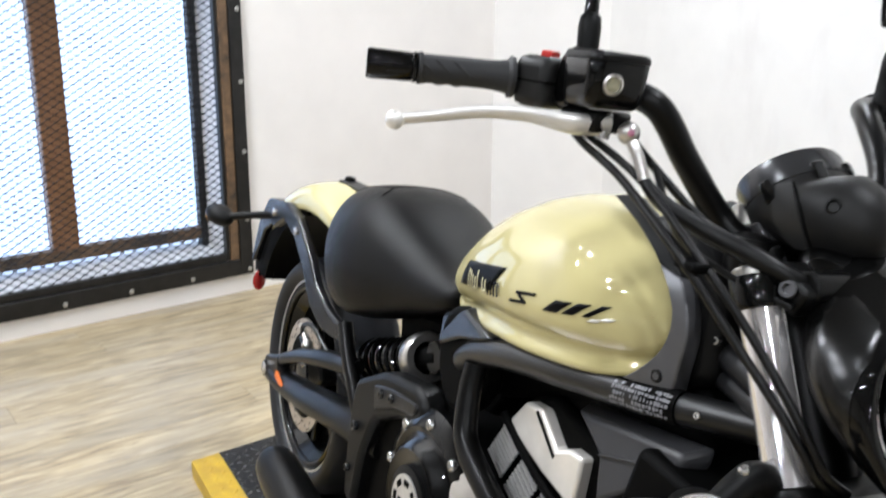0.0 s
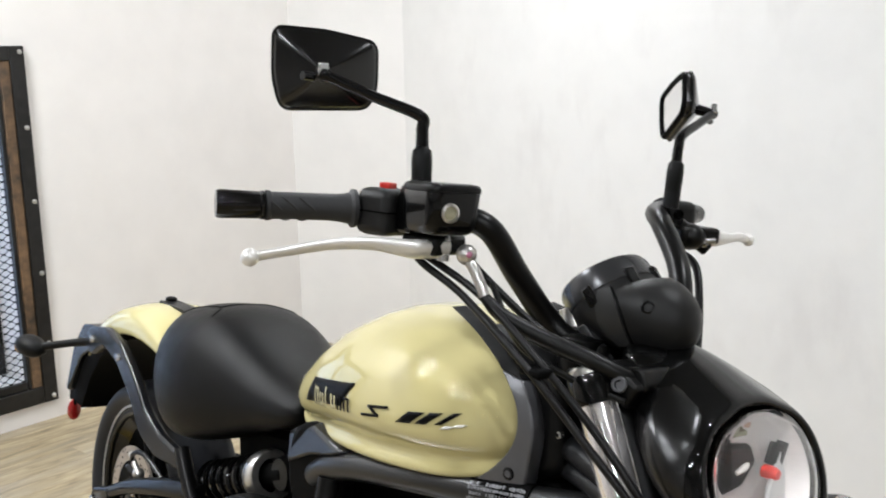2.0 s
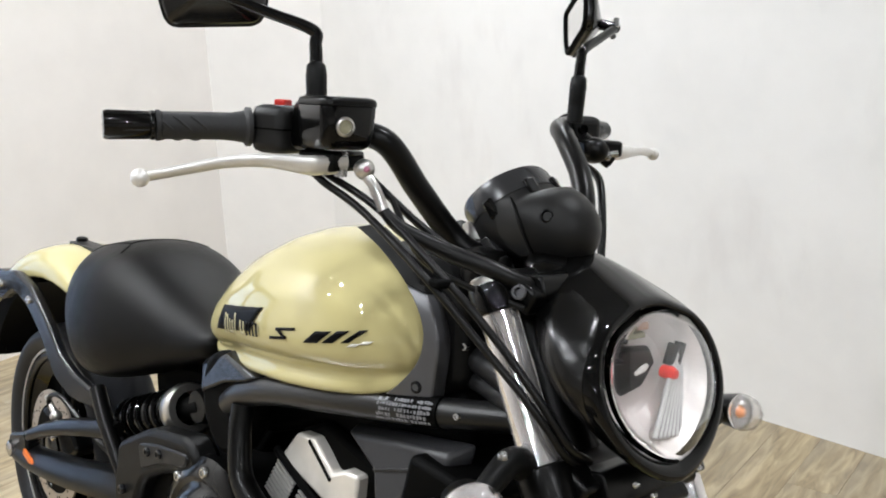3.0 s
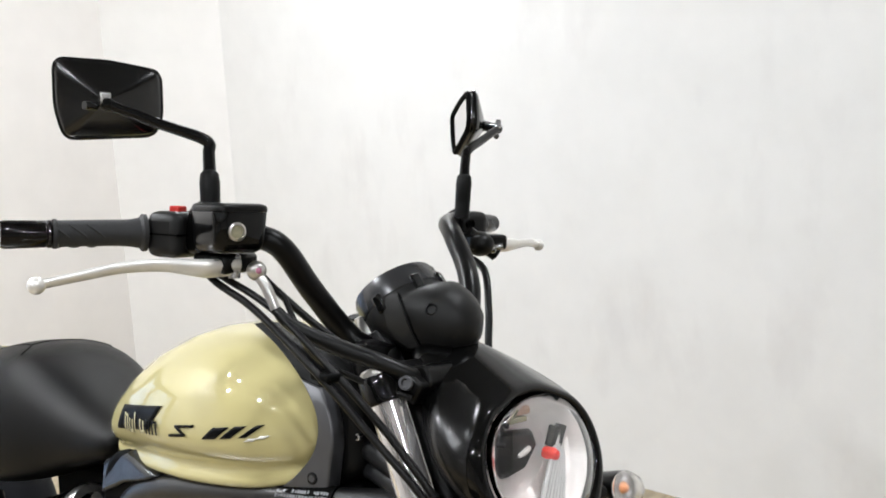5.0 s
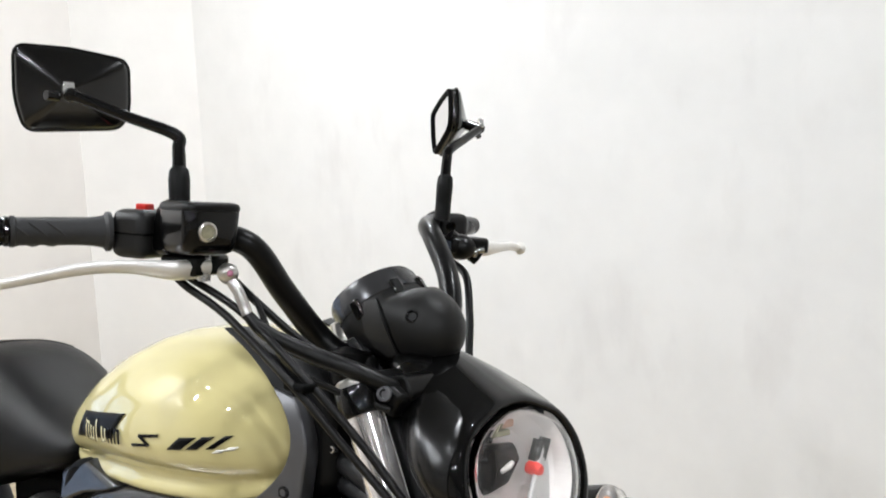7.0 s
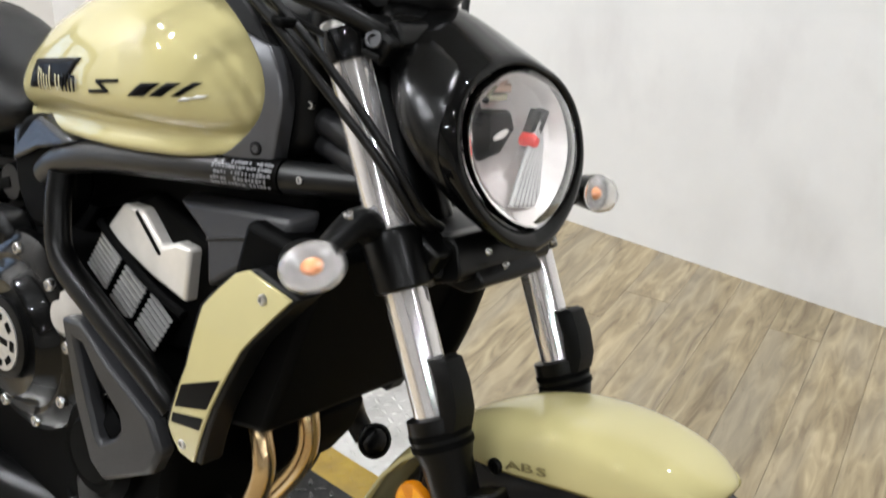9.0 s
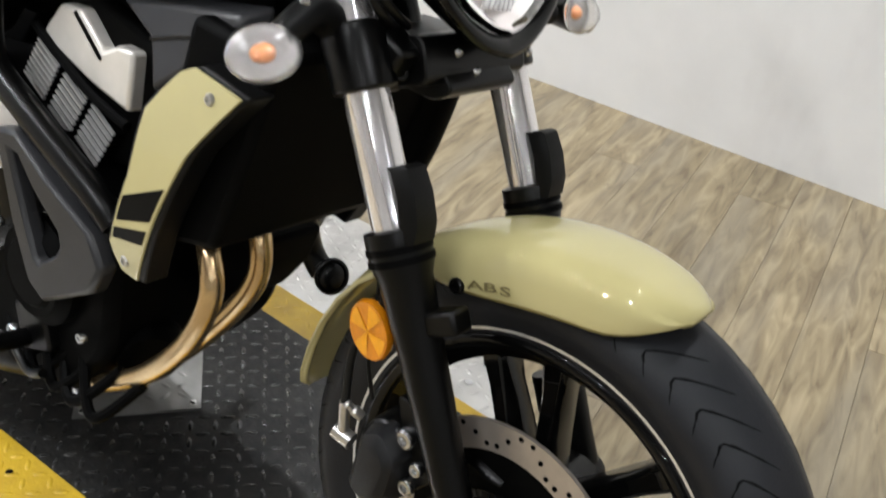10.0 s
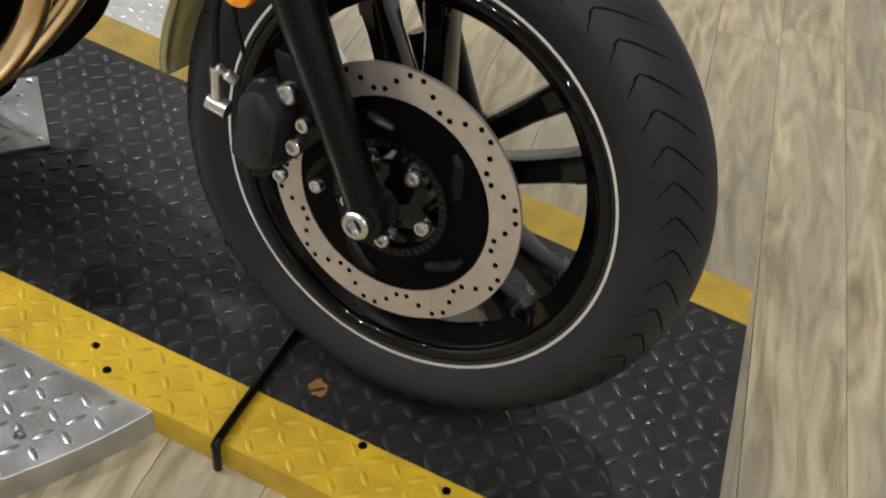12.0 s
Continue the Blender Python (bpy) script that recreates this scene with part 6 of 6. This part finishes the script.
part("reflector", blob((-0.478, 0.052, 0.40), 0.008, 0.017, 0.027), RED_LENS, bracket, "oval red reflector")
for y in (-0.052, 0.052):
    part("reflector_stay", tube([(-0.475, y, 0.415), (-0.462, y, 0.45)], 0.005, 8), DEEP_BLACK, bracket)

# -- swingarm, seat stay, shock
for s in SIDES:
    y = s * 0.142
    arm = part("swingarm", tube([(0.0, y, 0.338), (0.09, y, 0.345), (0.25, y * 0.98, 0.372), (0.42, y * 0.92, 0.405), (0.56, y * 0.85, 0.42)], [0.024, 0.026, 0.031, 0.034, 0.03], 14, squash=0.62), SATIN_BLACK, bike, "satin black swingarm beam")
    part("swingarm_strut", tube([(0.035, y, 0.375), (0.15, y, 0.425), (0.29, y * 0.97, 0.47), (0.42, y * 0.9, 0.5)], [0.015, 0.016, 0.018, 0.017], 12, squash=0.7), SATIN_BLACK, arm)
    part("axle_adjuster", prism(rounded([(-0.035, 0.325), (-0.03, 0.365), (0.06, 0.392), (0.075, 0.33), (0.0, 0.312)], 0.012), y - 0.014, y + 0.014), SATIN_BLACK, arm, bevel=0.005)
    part("axle_nut", lathe([(0.017, 0), (0.017, 0.009), (0.01, 0.012), (0, 0.012)], (-0.003, y + s * 0.014, 0.342), (0, s, 0), 6), STEEL, arm)
    part("seat_stay", tube([(0.355, s * 0.135, 0.56), (0.40, s * 0.138, 0.51), (0.47, s * 0.135, 0.43), (0.50, s * 0.13, 0.36)], 0.0135, 12), SATIN_BLACK, bike, "satin black seat stay tube")
part("warning_sticker", prism([(0.068, 0.352), (0.118, 0.34), (0.122, 0.351), (0.072, 0.364)], -0.1625, -0.158), ORANGE_STICKER, bike, "orange warning sticker on the swingarm")
S0, S1 = Vector((0.30, -0.058, 0.468)), Vector((0.60, -0.06, 0.585))
d = (S1 - S0).normalized()
u = d.orthogonal().normalized()
v = d.cross(u)
shock = part("rear_shock", rod(S0, S1, 0.02, 16), DEEP_BLACK, bike, "rear shock absorber with a black coil spring")
turns, n = 6.5, 150
part("spring", tube([S0 + d * (0.03 + 0.20 * k / n) + (u * math.cos(math.tau * turns * k / n) + v * math.sin(math.tau * turns * k / n)) * 0.034 for k in range(n + 1)], 0.0068, 8, 1), GLOSS_BLACK, shock, "gloss black coil spring")
part("preload_collar", lathe([(0.03, -0.006), (0.042, -0.005), (0.044, 0.006), (0.044, 0.02), (0.04, 0.026), (0.028, 0.026)], S0 + d * 0.243, d, 28, True), ALLOY, shock, "notched alloy preload collar")
part("shock_eye", lathe([(0.026, -0.018), (0.03, 0.0), (0.026, 0.018), (0.0, 0.018)], S1, (0, 1, 0), 20), SATIN_BLACK, shock)
part("shock_nut", lathe([(0.011, 0), (0.011, 0.008), (0.006, 0.01), (0, 0.01)], S0 + Vector((0, -0.02, 0)), (0, -1, 0), 6), STEEL, shock)

# -- frame
for s in SIDES:
    y = s
    part("frame_tube", tube([(0.79, y * 0.128, 0.655), (0.84, y * 0.137, 0.682), (0.92, y * 0.138, 0.707), (1.05, y * 0.13, 0.731), (1.18, y * 0.105, 0.749), (1.30, y * 0.055, 0.765)], [0.018, 0.0185, 0.0185, 0.018, 0.0175, 0.0165], 18), FRAME_BLACK, bike, "satin black main frame tube")
    part("down_tube", tube([(0.845, y * 0.142, 0.67), (0.852, y * 0.15, 0.625), (0.878, y * 0.158, 0.572), (0.96, y * 0.16, 0.535), (1.075, y * 0.158, 0.487), (1.105, y * 0.155, 0.465)], [0.0155, 0.016, 0.0165, 0.0165, 0.0165, 0.015], 16), SATIN_BLACK, bike, "satin black frame down tube")

    def knuckle():
        return prism(rounded([(0.745, 0.72), (0.79, 0.728), (0.85, 0.70), (0.86, 0.64), (0.82, 0.585), (0.765, 0.575), (0.725, 0.62), (0.72, 0.68)], 0.02), -0.138, -0.1)

    bm = knuckle()
    part("frame_knuckle", bm if s < 0 else mirrored(bm), DEEP_BLACK, bike, "cast frame knuckle", bevel=0.01)

    def blue_panel():
        return loft([[Vector(p) for p in ring] for ring in (
            [(0.70, -0.10, 0.70), (0.79, -0.105, 0.735), (0.895, -0.125, 0.722), (0.87, -0.13, 0.708), (0.80, -0.13, 0.69), (0.72, -0.12, 0.645)],
            [(0.705, -0.128, 0.693), (0.79, -0.142, 0.724), (0.885, -0.153, 0.716), (0.865, -0.155, 0.708), (0.80, -0.15, 0.688), (0.728, -0.142, 0.655)])])

    bm = blue_panel()
    part("side_panel", bm if s < 0 else mirrored(bm), STRUT_GREY, bike, "dark satin side panel under the tank", bevel=0.006)

    def pivot_plate():
        return prism(rounded([(0.49, 0.51), (0.60, 0.565), (0.72, 0.585), (0.755, 0.562), (0.74, 0.532), (0.66, 0.512), (0.58, 0.475), (0.545, 0.40), (0.53, 0.30), (0.49, 0.30), (0.478, 0.42)], 0.02), -0.16, -0.115)

    bm = pivot_plate()
    plate = part("pivot_plate", bm if s < 0 else mirrored(bm), MATT_BLACK, bike, "black cast pivot plate", bevel=0.01)
    bm = prism(rounded([(0.575, 0.535), (0.64, 0.552), (0.735, 0.565), (0.725, 0.543), (0.65, 0.525), (0.585, 0.495)], 0.012), -0.164, -0.15)
    part("plate_step", bm if s < 0 else mirrored(bm), DARK_GREY, plate, "raised dark grey edge of the plate", bevel=0.004)
    for x, z, r in ((0.61, 0.532, 0.0075), (0.648, 0.54, 0.0075), (0.52, 0.44, 0.008), (0.508, 0.36, 0.007)):
        bolt((x, s * 0.165, z), (0, s, 0), r, plate, STRUT_GREY)
sticker = part("frame_sticker", tube([(1.115, -0.119, 0.7405), (1.15, -0.112, 0.7455), (1.195, -0.102, 0.7515)], 0.0184, 18), DEEP_BLACK, bike, "black sticker with grey print round the frame tube")
g = random.Random(11)
for k in range(17):
    x = 1.117 + k * 0.0044
    yy, zz = float(np.interp(x, [1.115, 1.15, 1.195], [-0.119, -0.112, -0.102])), float(np.interp(x, [1.115, 1.15, 1.195], [0.7405, 0.7455, 0.7515]))
    for row in range(5):
        if g.random() < 0.12:
            continue
        a = radians(44 - 19 * row)
        out = Vector((0.18, -math.cos(a), math.sin(a))).normalized()
        bar_ob = part("print_bar", box(-g.uniform(0.0006, 0.0022), g.uniform(0.0006, 0.0022), -0.0003, 0.0003, -g.uniform(0.001, 0.0024), g.uniform(0.0012, 0.0026)), STICKER_GREY, sticker, smooth=False)
        bar_ob.matrix_basis = Matrix.Translation(Vector((x, yy, zz)) + out * 0.0189) @ (-out).to_track_quat("Y", "Z").to_matrix().to_4x4()
bolt((1.222, -0.108, 0.756), (0.1, -1, 0.1), 0.0045, bike)

# -- engine
engine = part("engine", prism(rounded([(0.52, 0.47), (0.62, 0.53), (0.80, 0.55), (0.98, 0.50), (1.08, 0.44), (1.07, 0.27), (0.98, 0.17), (0.70, 0.15), (0.56, 0.22), (0.5, 0.33)], 0.04), -0.135, 0.135), DEEP_BLACK, bike, "black parallel-twin engine", bevel=0.015)
CL = Vector((0.782, -0.135, 0.437))
cover = part("clutch_cover", lathe([(0.135, 0), (0.134, 0.014), (0.122, 0.024), (0.108, 0.028), (0.1, 0.024), (0.092, 0.028), (0.085, 0.042), (0.078, 0.047), (0.072, 0.044), (0.0, 0.044)], CL, (0, -1, 0), 48), GLOSS_BLACK, engine, "round gloss black clutch cover")
part("cover_ring", lathe([(0.055, 0.044), (0.055, 0.049), (0.05, 0.051), (0.0, 0.051)], CL, (0, -1, 0), 40), MATT_BLACK, engine)
part("cover_badge", lathe([(0.043, 0.051), (0.043, 0.053), (0.0, 0.0535)], CL, (0, -1, 0), 36), FIN_ALLOY, engine, "silver-grey round cover badge")
for k in range(8):
    a = math.tau * k / 8
    part("badge_mark", box(-0.004, 0.004, -0.0008, 0.0008, -0.0065, 0.0065), DEEP_BLACK, engine).matrix_basis = Matrix.Translation(CL + Vector((0.032 * math.cos(a), -0.0538, 0.032 * math.sin(a)))) @ Matrix.Rotation(-a, 4, "Y")
part("badge_bar", box(0.762, 0.802, -0.1895, -0.188, 0.433, 0.441), DEEP_BLACK, engine)
for k in range(9):
    a = math.tau * (k + 0.3) / 9
    bolt(CL + Vector((0.117 * math.cos(a), -0.026, 0.117 * math.sin(a))), (0, -1, 0), 0.0085, engine)
part("small_cover", lathe([(0.07, 0), (0.069, 0.02), (0.055, 0.032), (0.045, 0.03), (0.04, 0.036), (0.0, 0.036)], (0.955, -0.13, 0.345), (0, -1, 0), 32), DEEP_BLACK, engine, "round black crankcase cover")
part("chrome_cap", lathe([(0.033, 0), (0.033, 0.012), (0.026, 0.02), (0.0, 0.022)], (0.885, -0.14, 0.50), (0.2, -1, 0.3), 24), ALLOY, engine, "bright oil filler cap")
part("oil_filter", lathe([(0.04, -0.03), (0.041, 0.03), (0.036, 0.045), (0.0, 0.046)], (1.045, -0.06, 0.27), (0.8, -0.5, -0.2), 24), DEEP_BLACK, engine)
g = random.Random(21)
for k in range(14):
    bolt((g.uniform(0.86, 1.05), -0.14 - g.uniform(0.0, 0.006), g.uniform(0.2, 0.42)), (0, -1, 0), g.uniform(0.006, 0.0095), engine)
for k in range(5):
    x = 0.86 + 0.04 * k
    part("engine_pipe", tube([(x, -0.13, 0.23 + 0.02 * (k % 3)), (x + 0.05, -0.15, 0.20), (x + 0.1, -0.12, 0.26)], 0.007, 8), DEEP_BLACK, engine)

# cylinder block leaning forward, with finned covers
A, B = Vector((0.856, 0, 0.553)), Vector((1.005, 0, 0.475))
upv = Vector((0.042, 0, 0.068))
block = part("cylinder_block", prism([(0.86, 0.575), (0.915, 0.648), (0.965, 0.672), (1.09, 0.642), (1.095, 0.57), (1.05, 0.495), (0.95, 0.48)], -0.095, 0.095), DEEP_BLACK, bike, "black cylinder block", bevel=0.008)
for grp in range(3):
    t0 = (0.02, 0.36, 0.69)[grp]
    for k in range(8):
        lift = upv * (0.02 + 0.115 * k * (0.85 if grp == 0 else 1.0))
        lo, hi = A.lerp(B, t0) + lift, A.lerp(B, t0 + 0.27) + lift
        part("cooling_fin", loft([[p + Vector((dz * 0.36, dy, dz)) for dz, dy in ((-0.0014, -0.094), (0.0014, -0.094), (0.0014, -0.11), (-0.0014, -0.11))] for p in (lo, hi)]), DEEP_BLACK, block, smooth=False)
        part("fin_edge", loft([[p + Vector((dz * 0.36, dy, dz)) for dz, dy in ((-0.0016, -0.1095), (0.0016, -0.1095), (0.0012, -0.1135), (-0.0012, -0.1135))] for p in (lo, hi)]), FIN_ALLOY, block, smooth=False)
part("fin_rail", tube([(0.884, -0.112, 0.614), (0.935, -0.113, 0.591), (0.995, -0.113, 0.567), (1.057, -0.112, 0.552)], 0.006, 8), DEEP_BLACK, block)
head = part("cylinder_head", loft([[Vector((x, y, z)) for x, z in ((0.897, 0.612), (0.929, 0.65), (0.966, 0.654), (0.984, 0.64), (1.008, 0.62), (1.034, 0.633), (1.061, 0.633), (1.057, 0.566), (0.989, 0.578), (0.922, 0.597))] for y in (-0.112, 0.112)]), HEAD_COVER, bike, "brushed silver cylinder head cover", bevel=0.005)
part("head_groove", box(-0.0025, 0.0025, -0.014, 0.0, -0.032, 0.03), DEEP_BLACK, head, bevel=0.001).matrix_basis = Matrix.Translation((0.982, -0.1, 0.63)) @ Matrix.Rotation(radians(-52), 4, "Y")


def air_cover():
    return loft([[Vector(p) for p in r] for r in (
        [(1.025, -0.085, 0.69), (1.24, -0.09, 0.728), (1.242, -0.095, 0.71), (1.222, -0.1, 0.68), (1.118, -0.1, 0.602), (1.102, -0.1, 0.664)],
        [(1.042, -0.116, 0.686), (1.228, -0.124, 0.718), (1.23, -0.127, 0.706), (1.212, -0.132, 0.682), (1.124, -0.135, 0.616), (1.112, -0.13, 0.664)])])


covers = both("air_scoop_cover", air_cover, COVER_GREY, label="dark grey plastic scoop cover", bevel=0.005)
bolt((1.192, -0.13, 0.7), (0.1, -1, 0.15), 0.009, covers[0], STRUT_GREY)
part("scoop_crease", tube([(1.114, -0.131, 0.665), (1.165, -0.131, 0.682), (1.218, -0.13, 0.694)], 0.0022, 6), DARK_GREY, covers[0])

# triangular cover with a window
TRI_OUT = [(0.905, 0.51), (0.945, 0.517), (1.005, 0.485), (1.09, 0.452), (1.112, 0.42), (1.095, 0.385), (1.005, 0.332), (0.975, 0.345), (0.94, 0.41)]
TRI_IN = [(0.935, 0.492), (0.955, 0.492), (0.985, 0.462), (1.03, 0.432), (1.035, 0.415), (1.025, 0.40), (0.995, 0.378), (0.985, 0.384), (0.965, 0.425)]


def triangle_cover():
    return ring_plate(TRI_OUT, TRI_IN, -0.176, -0.152)


both("side_frame_cover", triangle_cover, COVER_GREY, label="dark grey triangular frame cover with an opening", bevel=0.006)

# radiator with its cream shrouds
rad = part("radiator", prism([(1.185, 0.71), (1.30, 0.70), (1.262, 0.56), (1.238, 0.49), (1.14, 0.465), (1.13, 0.48)], -0.142, 0.142), DEEP_BLACK, bike, "black radiator between the frame rails", bevel=0.012)
part("radiator_tank", tube([(1.285, 0.12, 0.69), (1.26, 0.12, 0.58), (1.235, 0.11, 0.5)], 0.03, 12), DEEP_BLACK, rad)
EDGE_L = ((0.0, 1.206, 0.664), (0.13, 1.17, 0.622), (0.42, 1.156, 0.55), (0.88, 1.118, 0.455), (1.0, 1.134, 0.43))
EDGE_R = ((0.0, 1.222, 0.672), (0.14, 1.288, 0.664), (0.42, 1.236, 0.597), (0.72, 1.194, 0.51), (1.0, 1.158, 0.428))


def shroud_at(u, t, lift, grow=0.0):
    """A point of the shroud's curved face: u across, t from its top to its foot."""
    (lx, lz), (rx, rz) = [(np.interp(t, [p[0] for p in e], [p[1] for p in e]), np.interp(t, [p[0] for p in e], [p[2] for p in e])) for e in (EDGE_L, EDGE_R)]
    w = math.hypot(rx - lx, rz - lz)
    u = u * (1 + 2 * grow / w) - grow / w
    x, z = lx + (rx - lx) * u, lz + (rz - lz) * u
    return Vector((x, -0.152 - 0.026 * (1 - ((z - 0.55) / 0.16) ** 2) - lift, z))


def shroud_sheet(u0, u1, t0, t1, lift, thick, grow=0.0, nu=4, nt=14):
    """A curved plate on that face."""
    bm = bmesh.new()
    out, back = ([[bm.verts.new(shroud_at(u0 + (u1 - u0) * i / nu, t0 + (t1 - t0) * j / nt, h, grow)) for i in range(nu + 1)] for j in range(nt + 1)] for h in (lift, lift - thick))
    for j in range(nt):
        for i in range(nu):
            bm.faces.new((out[j][i], out[j][i + 1], out[j + 1][i + 1], out[j + 1][i]))
            bm.faces.new((back[j][i], back[j + 1][i], back[j + 1][i + 1], back[j][i + 1]))
    rim = [(0, i) for i in range(nu + 1)] + [(j, nu) for j in range(1, nt + 1)] + [(nt, i) for i in range(nu - 1, -1, -1)] + [(j, 0) for j in range(nt - 1, 0, -1)]
    for (a, b), (c, d) in zip(rim, rim[1:] + rim[:1]):
        bm.faces.new((out[a][b], back[a][b], back[c][d], out[c][d]))
    return bm


frames = both("radiator_shroud", lambda: shroud_sheet(0, 1, -0.0, 1.0, 0.0, 0.03, 0.009), MATT_BLACK, label="black radiator shroud with a cream panel", bevel=0.003)
for s, sh in zip(SIDES, frames):
    bm = shroud_sheet(0, 1, 0.0, 1.0, 0.003, 0.004)
    part("shroud_panel", bm if s < 0 else mirrored(bm), CREAM, sh, "glossy cream shroud panel", bevel=0.001)
    for t0, t1 in ((0.56, 0.71), (0.755, 0.82)):
        bm = shroud_sheet(0.07, 0.93, t0, t1, 0.0036, 0.0005)
        part("black_stripe", bm if s < 0 else mirrored(bm), DECAL_BLACK, sh, "black block on the shroud panel", smooth=False)
    for u, t in ((0.72, 0.13), (0.45, 0.93)):
        p = shroud_at(u, t, 0.003)
        bolt((p.x, -s * p.y, p.z), (0, s, 0), 0.0058, sh, GALVANISED)
part("oil_filter_housing", prism(rounded([(1.06, 0.43), (1.175, 0.44), (1.16, 0.39), (1.125, 0.34), (1.1, 0.32), (1.06, 0.33)], 0.012), -0.01, 0.085), DEEP_BLACK, bike, "dull black housing under the radiator", bevel=0.008)
part("horn", lathe([(0.0, -0.02), (0.014, -0.018), (0.016, -0.004), (0.024, 0.0), (0.025, 0.005), (0.021, 0.006), (0.0195, 0.003), (0.016, 0.007), (0.008, 0.009), (0.0, 0.009)], (1.136, 0.157, 0.332), (0.85, -0.35, 0.35), 28), SATIN_BLACK, bike, "round black horn")
part("horn_stay", tube([(1.12, 0.158, 0.33), (1.10, 0.15, 0.36), (1.10, 0.13, 0.41)], 0.017, 10), SATIN_BLACK, bike)

# -- exhaust
ex = part("exhaust_header", tube([(1.10, -0.085, 0.50), (1.165, -0.1, 0.495), (1.208, -0.115, 0.46), (1.218, -0.12, 0.42), (1.19, -0.12, 0.355), (1.13, -0.118, 0.285), (1.05, -0.115, 0.225), (0.985, -0.112, 0.20), (0.93, -0.11, 0.195)], 0.0128, 16), HEADER_STEEL, bike, "heat-tinted gold exhaust header pipe")
part("exhaust_header", tube([(1.10, -0.025, 0.51), (1.175, -0.035, 0.505), (1.208, -0.05, 0.475), (1.214, -0.052, 0.43), (1.185, -0.054, 0.372), (1.12, -0.06, 0.29), (1.04, -0.068, 0.215), (0.975, -0.075, 0.185), (0.93, -0.08, 0.18)], 0.0128, 16), HEADER_STEEL, bike, "heat-tinted gold exhaust header pipe")
part("silencer", tube([(0.93, -0.1, 0.19), (0.8, -0.12, 0.165), (0.62, -0.165, 0.168), (0.42, -0.182, 0.195), (0.25, -0.187, 0.218), (0.2, -0.187, 0.222)], [0.03, 0.042, 0.048, 0.047, 0.044, 0.038], 20), SATIN_BLACK, bike, "satin black low silencer")
part("silencer_box", prism(rounded([(0.56, 0.25), (0.9, 0.26), (0.93, 0.16), (0.6, 0.13)], 0.03), -0.13, 0.09), DEEP_BLACK, bike, bevel=0.02)
part("header_collar", lathe([(0.026, -0.01), (0.028, 0.0), (0.026, 0.01), (0.021, 0.01), (0.021, -0.01)], (0.955, -0.111, 0.197), (1, 0, 0.08), 20, True), SATIN_BLACK, ex)

# -- rider's controls low down, side stand
for s in SIDES:
    peg = part("foot_peg", tube([(0.93, s * 0.13, 0.24), (0.93, s * 0.17, 0.242), (0.925, s * 0.21, 0.246)], [0.011, 0.012, 0.012], 12), DEEP_BLACK, bike, "black rubber foot peg")
    part("peg_bracket", prism(rounded([(0.9, 0.28), (0.96, 0.3), (0.98, 0.24), (0.92, 0.215)], 0.012), s * 0.13, s * 0.15), SATIN_BLACK, peg, bevel=0.004)
part("brake_pedal", tube([(0.9, -0.15, 0.215), (0.95, -0.16, 0.205), (0.985, -0.162, 0.22)], 0.006, 10), SATIN_BLACK, bike, "black brake pedal")
part("side_stand", tube([(0.72, 0.12, 0.19), (0.75, 0.17, 0.11), (0.79, 0.21, 0.03)], [0.014, 0.012, 0.011], 12), SATIN_BLACK, bike, "black side stand resting on the deck")
part("stand_foot", prism(rounded([(0.765, 0.038), (0.815, 0.04), (0.82, 0.032), (0.765, 0.03)], 0.004), 0.19, 0.235), SATIN_BLACK, bike, bevel=0.002)
part("rear_caliper", prism(rounded([(0.10, 0.40), (0.16, 0.415), (0.19, 0.385), (0.15, 0.355), (0.11, 0.36)], 0.012), -0.105, -0.055), SATIN_BLACK, bike, "black rear caliper", bevel=0.006)
part("rear_brake_hose", tube([(0.13, -0.11, 0.41), (0.09, -0.12, 0.46), (0.15, -0.12, 0.485), (0.25, -0.11, 0.45), (0.36, -0.1, 0.42)], 0.005, 8), HOSE, bike)
part("banjo_fitting", merged(blob((0.115, -0.115, 0.435), 0.012, 0.012, 0.012), tube([(0.115, -0.115, 0.435), (0.075, -0.118, 0.465)], 0.006, 8)), ALLOY, bike, "bright banjo fitting")
part("belt_side_cover", prism(rounded([(0.0, 0.42), (0.3, 0.47), (0.5, 0.46), (0.5, 0.40), (0.0, 0.30)], 0.02), 0.10, 0.13), DEEP_BLACK, bike, bevel=0.008)
part("battery_box", prism(rounded([(0.36, 0.60), (0.72, 0.66), (0.78, 0.60), (0.72, 0.52), (0.50, 0.44), (0.38, 0.5)], 0.03), -0.035, 0.12), DEEP_BLACK, bike, bevel=0.012)
part("under_tank_block", prism(rounded([(0.72, 0.74), (1.2, 0.77), (1.22, 0.70), (1.1, 0.65), (0.95, 0.66), (0.8, 0.6), (0.72, 0.66)], 0.02), -0.08, 0.08), DEEP_BLACK, bike, bevel=0.012)
part("throttle_body", merged(rod((1.19, -0.06, 0.81), (1.285, -0.085, 0.80), 0.014, 14), rod((1.19, -0.06, 0.785), (1.29, -0.085, 0.78), 0.011, 14)), DARK_GREY, bike, "dark grey cable connectors")
for x, z in ((1.2, 0.825), (1.192, 0.80)):
    bolt((x, -0.082, z), (0.1, -1, 0), 0.005, bike)
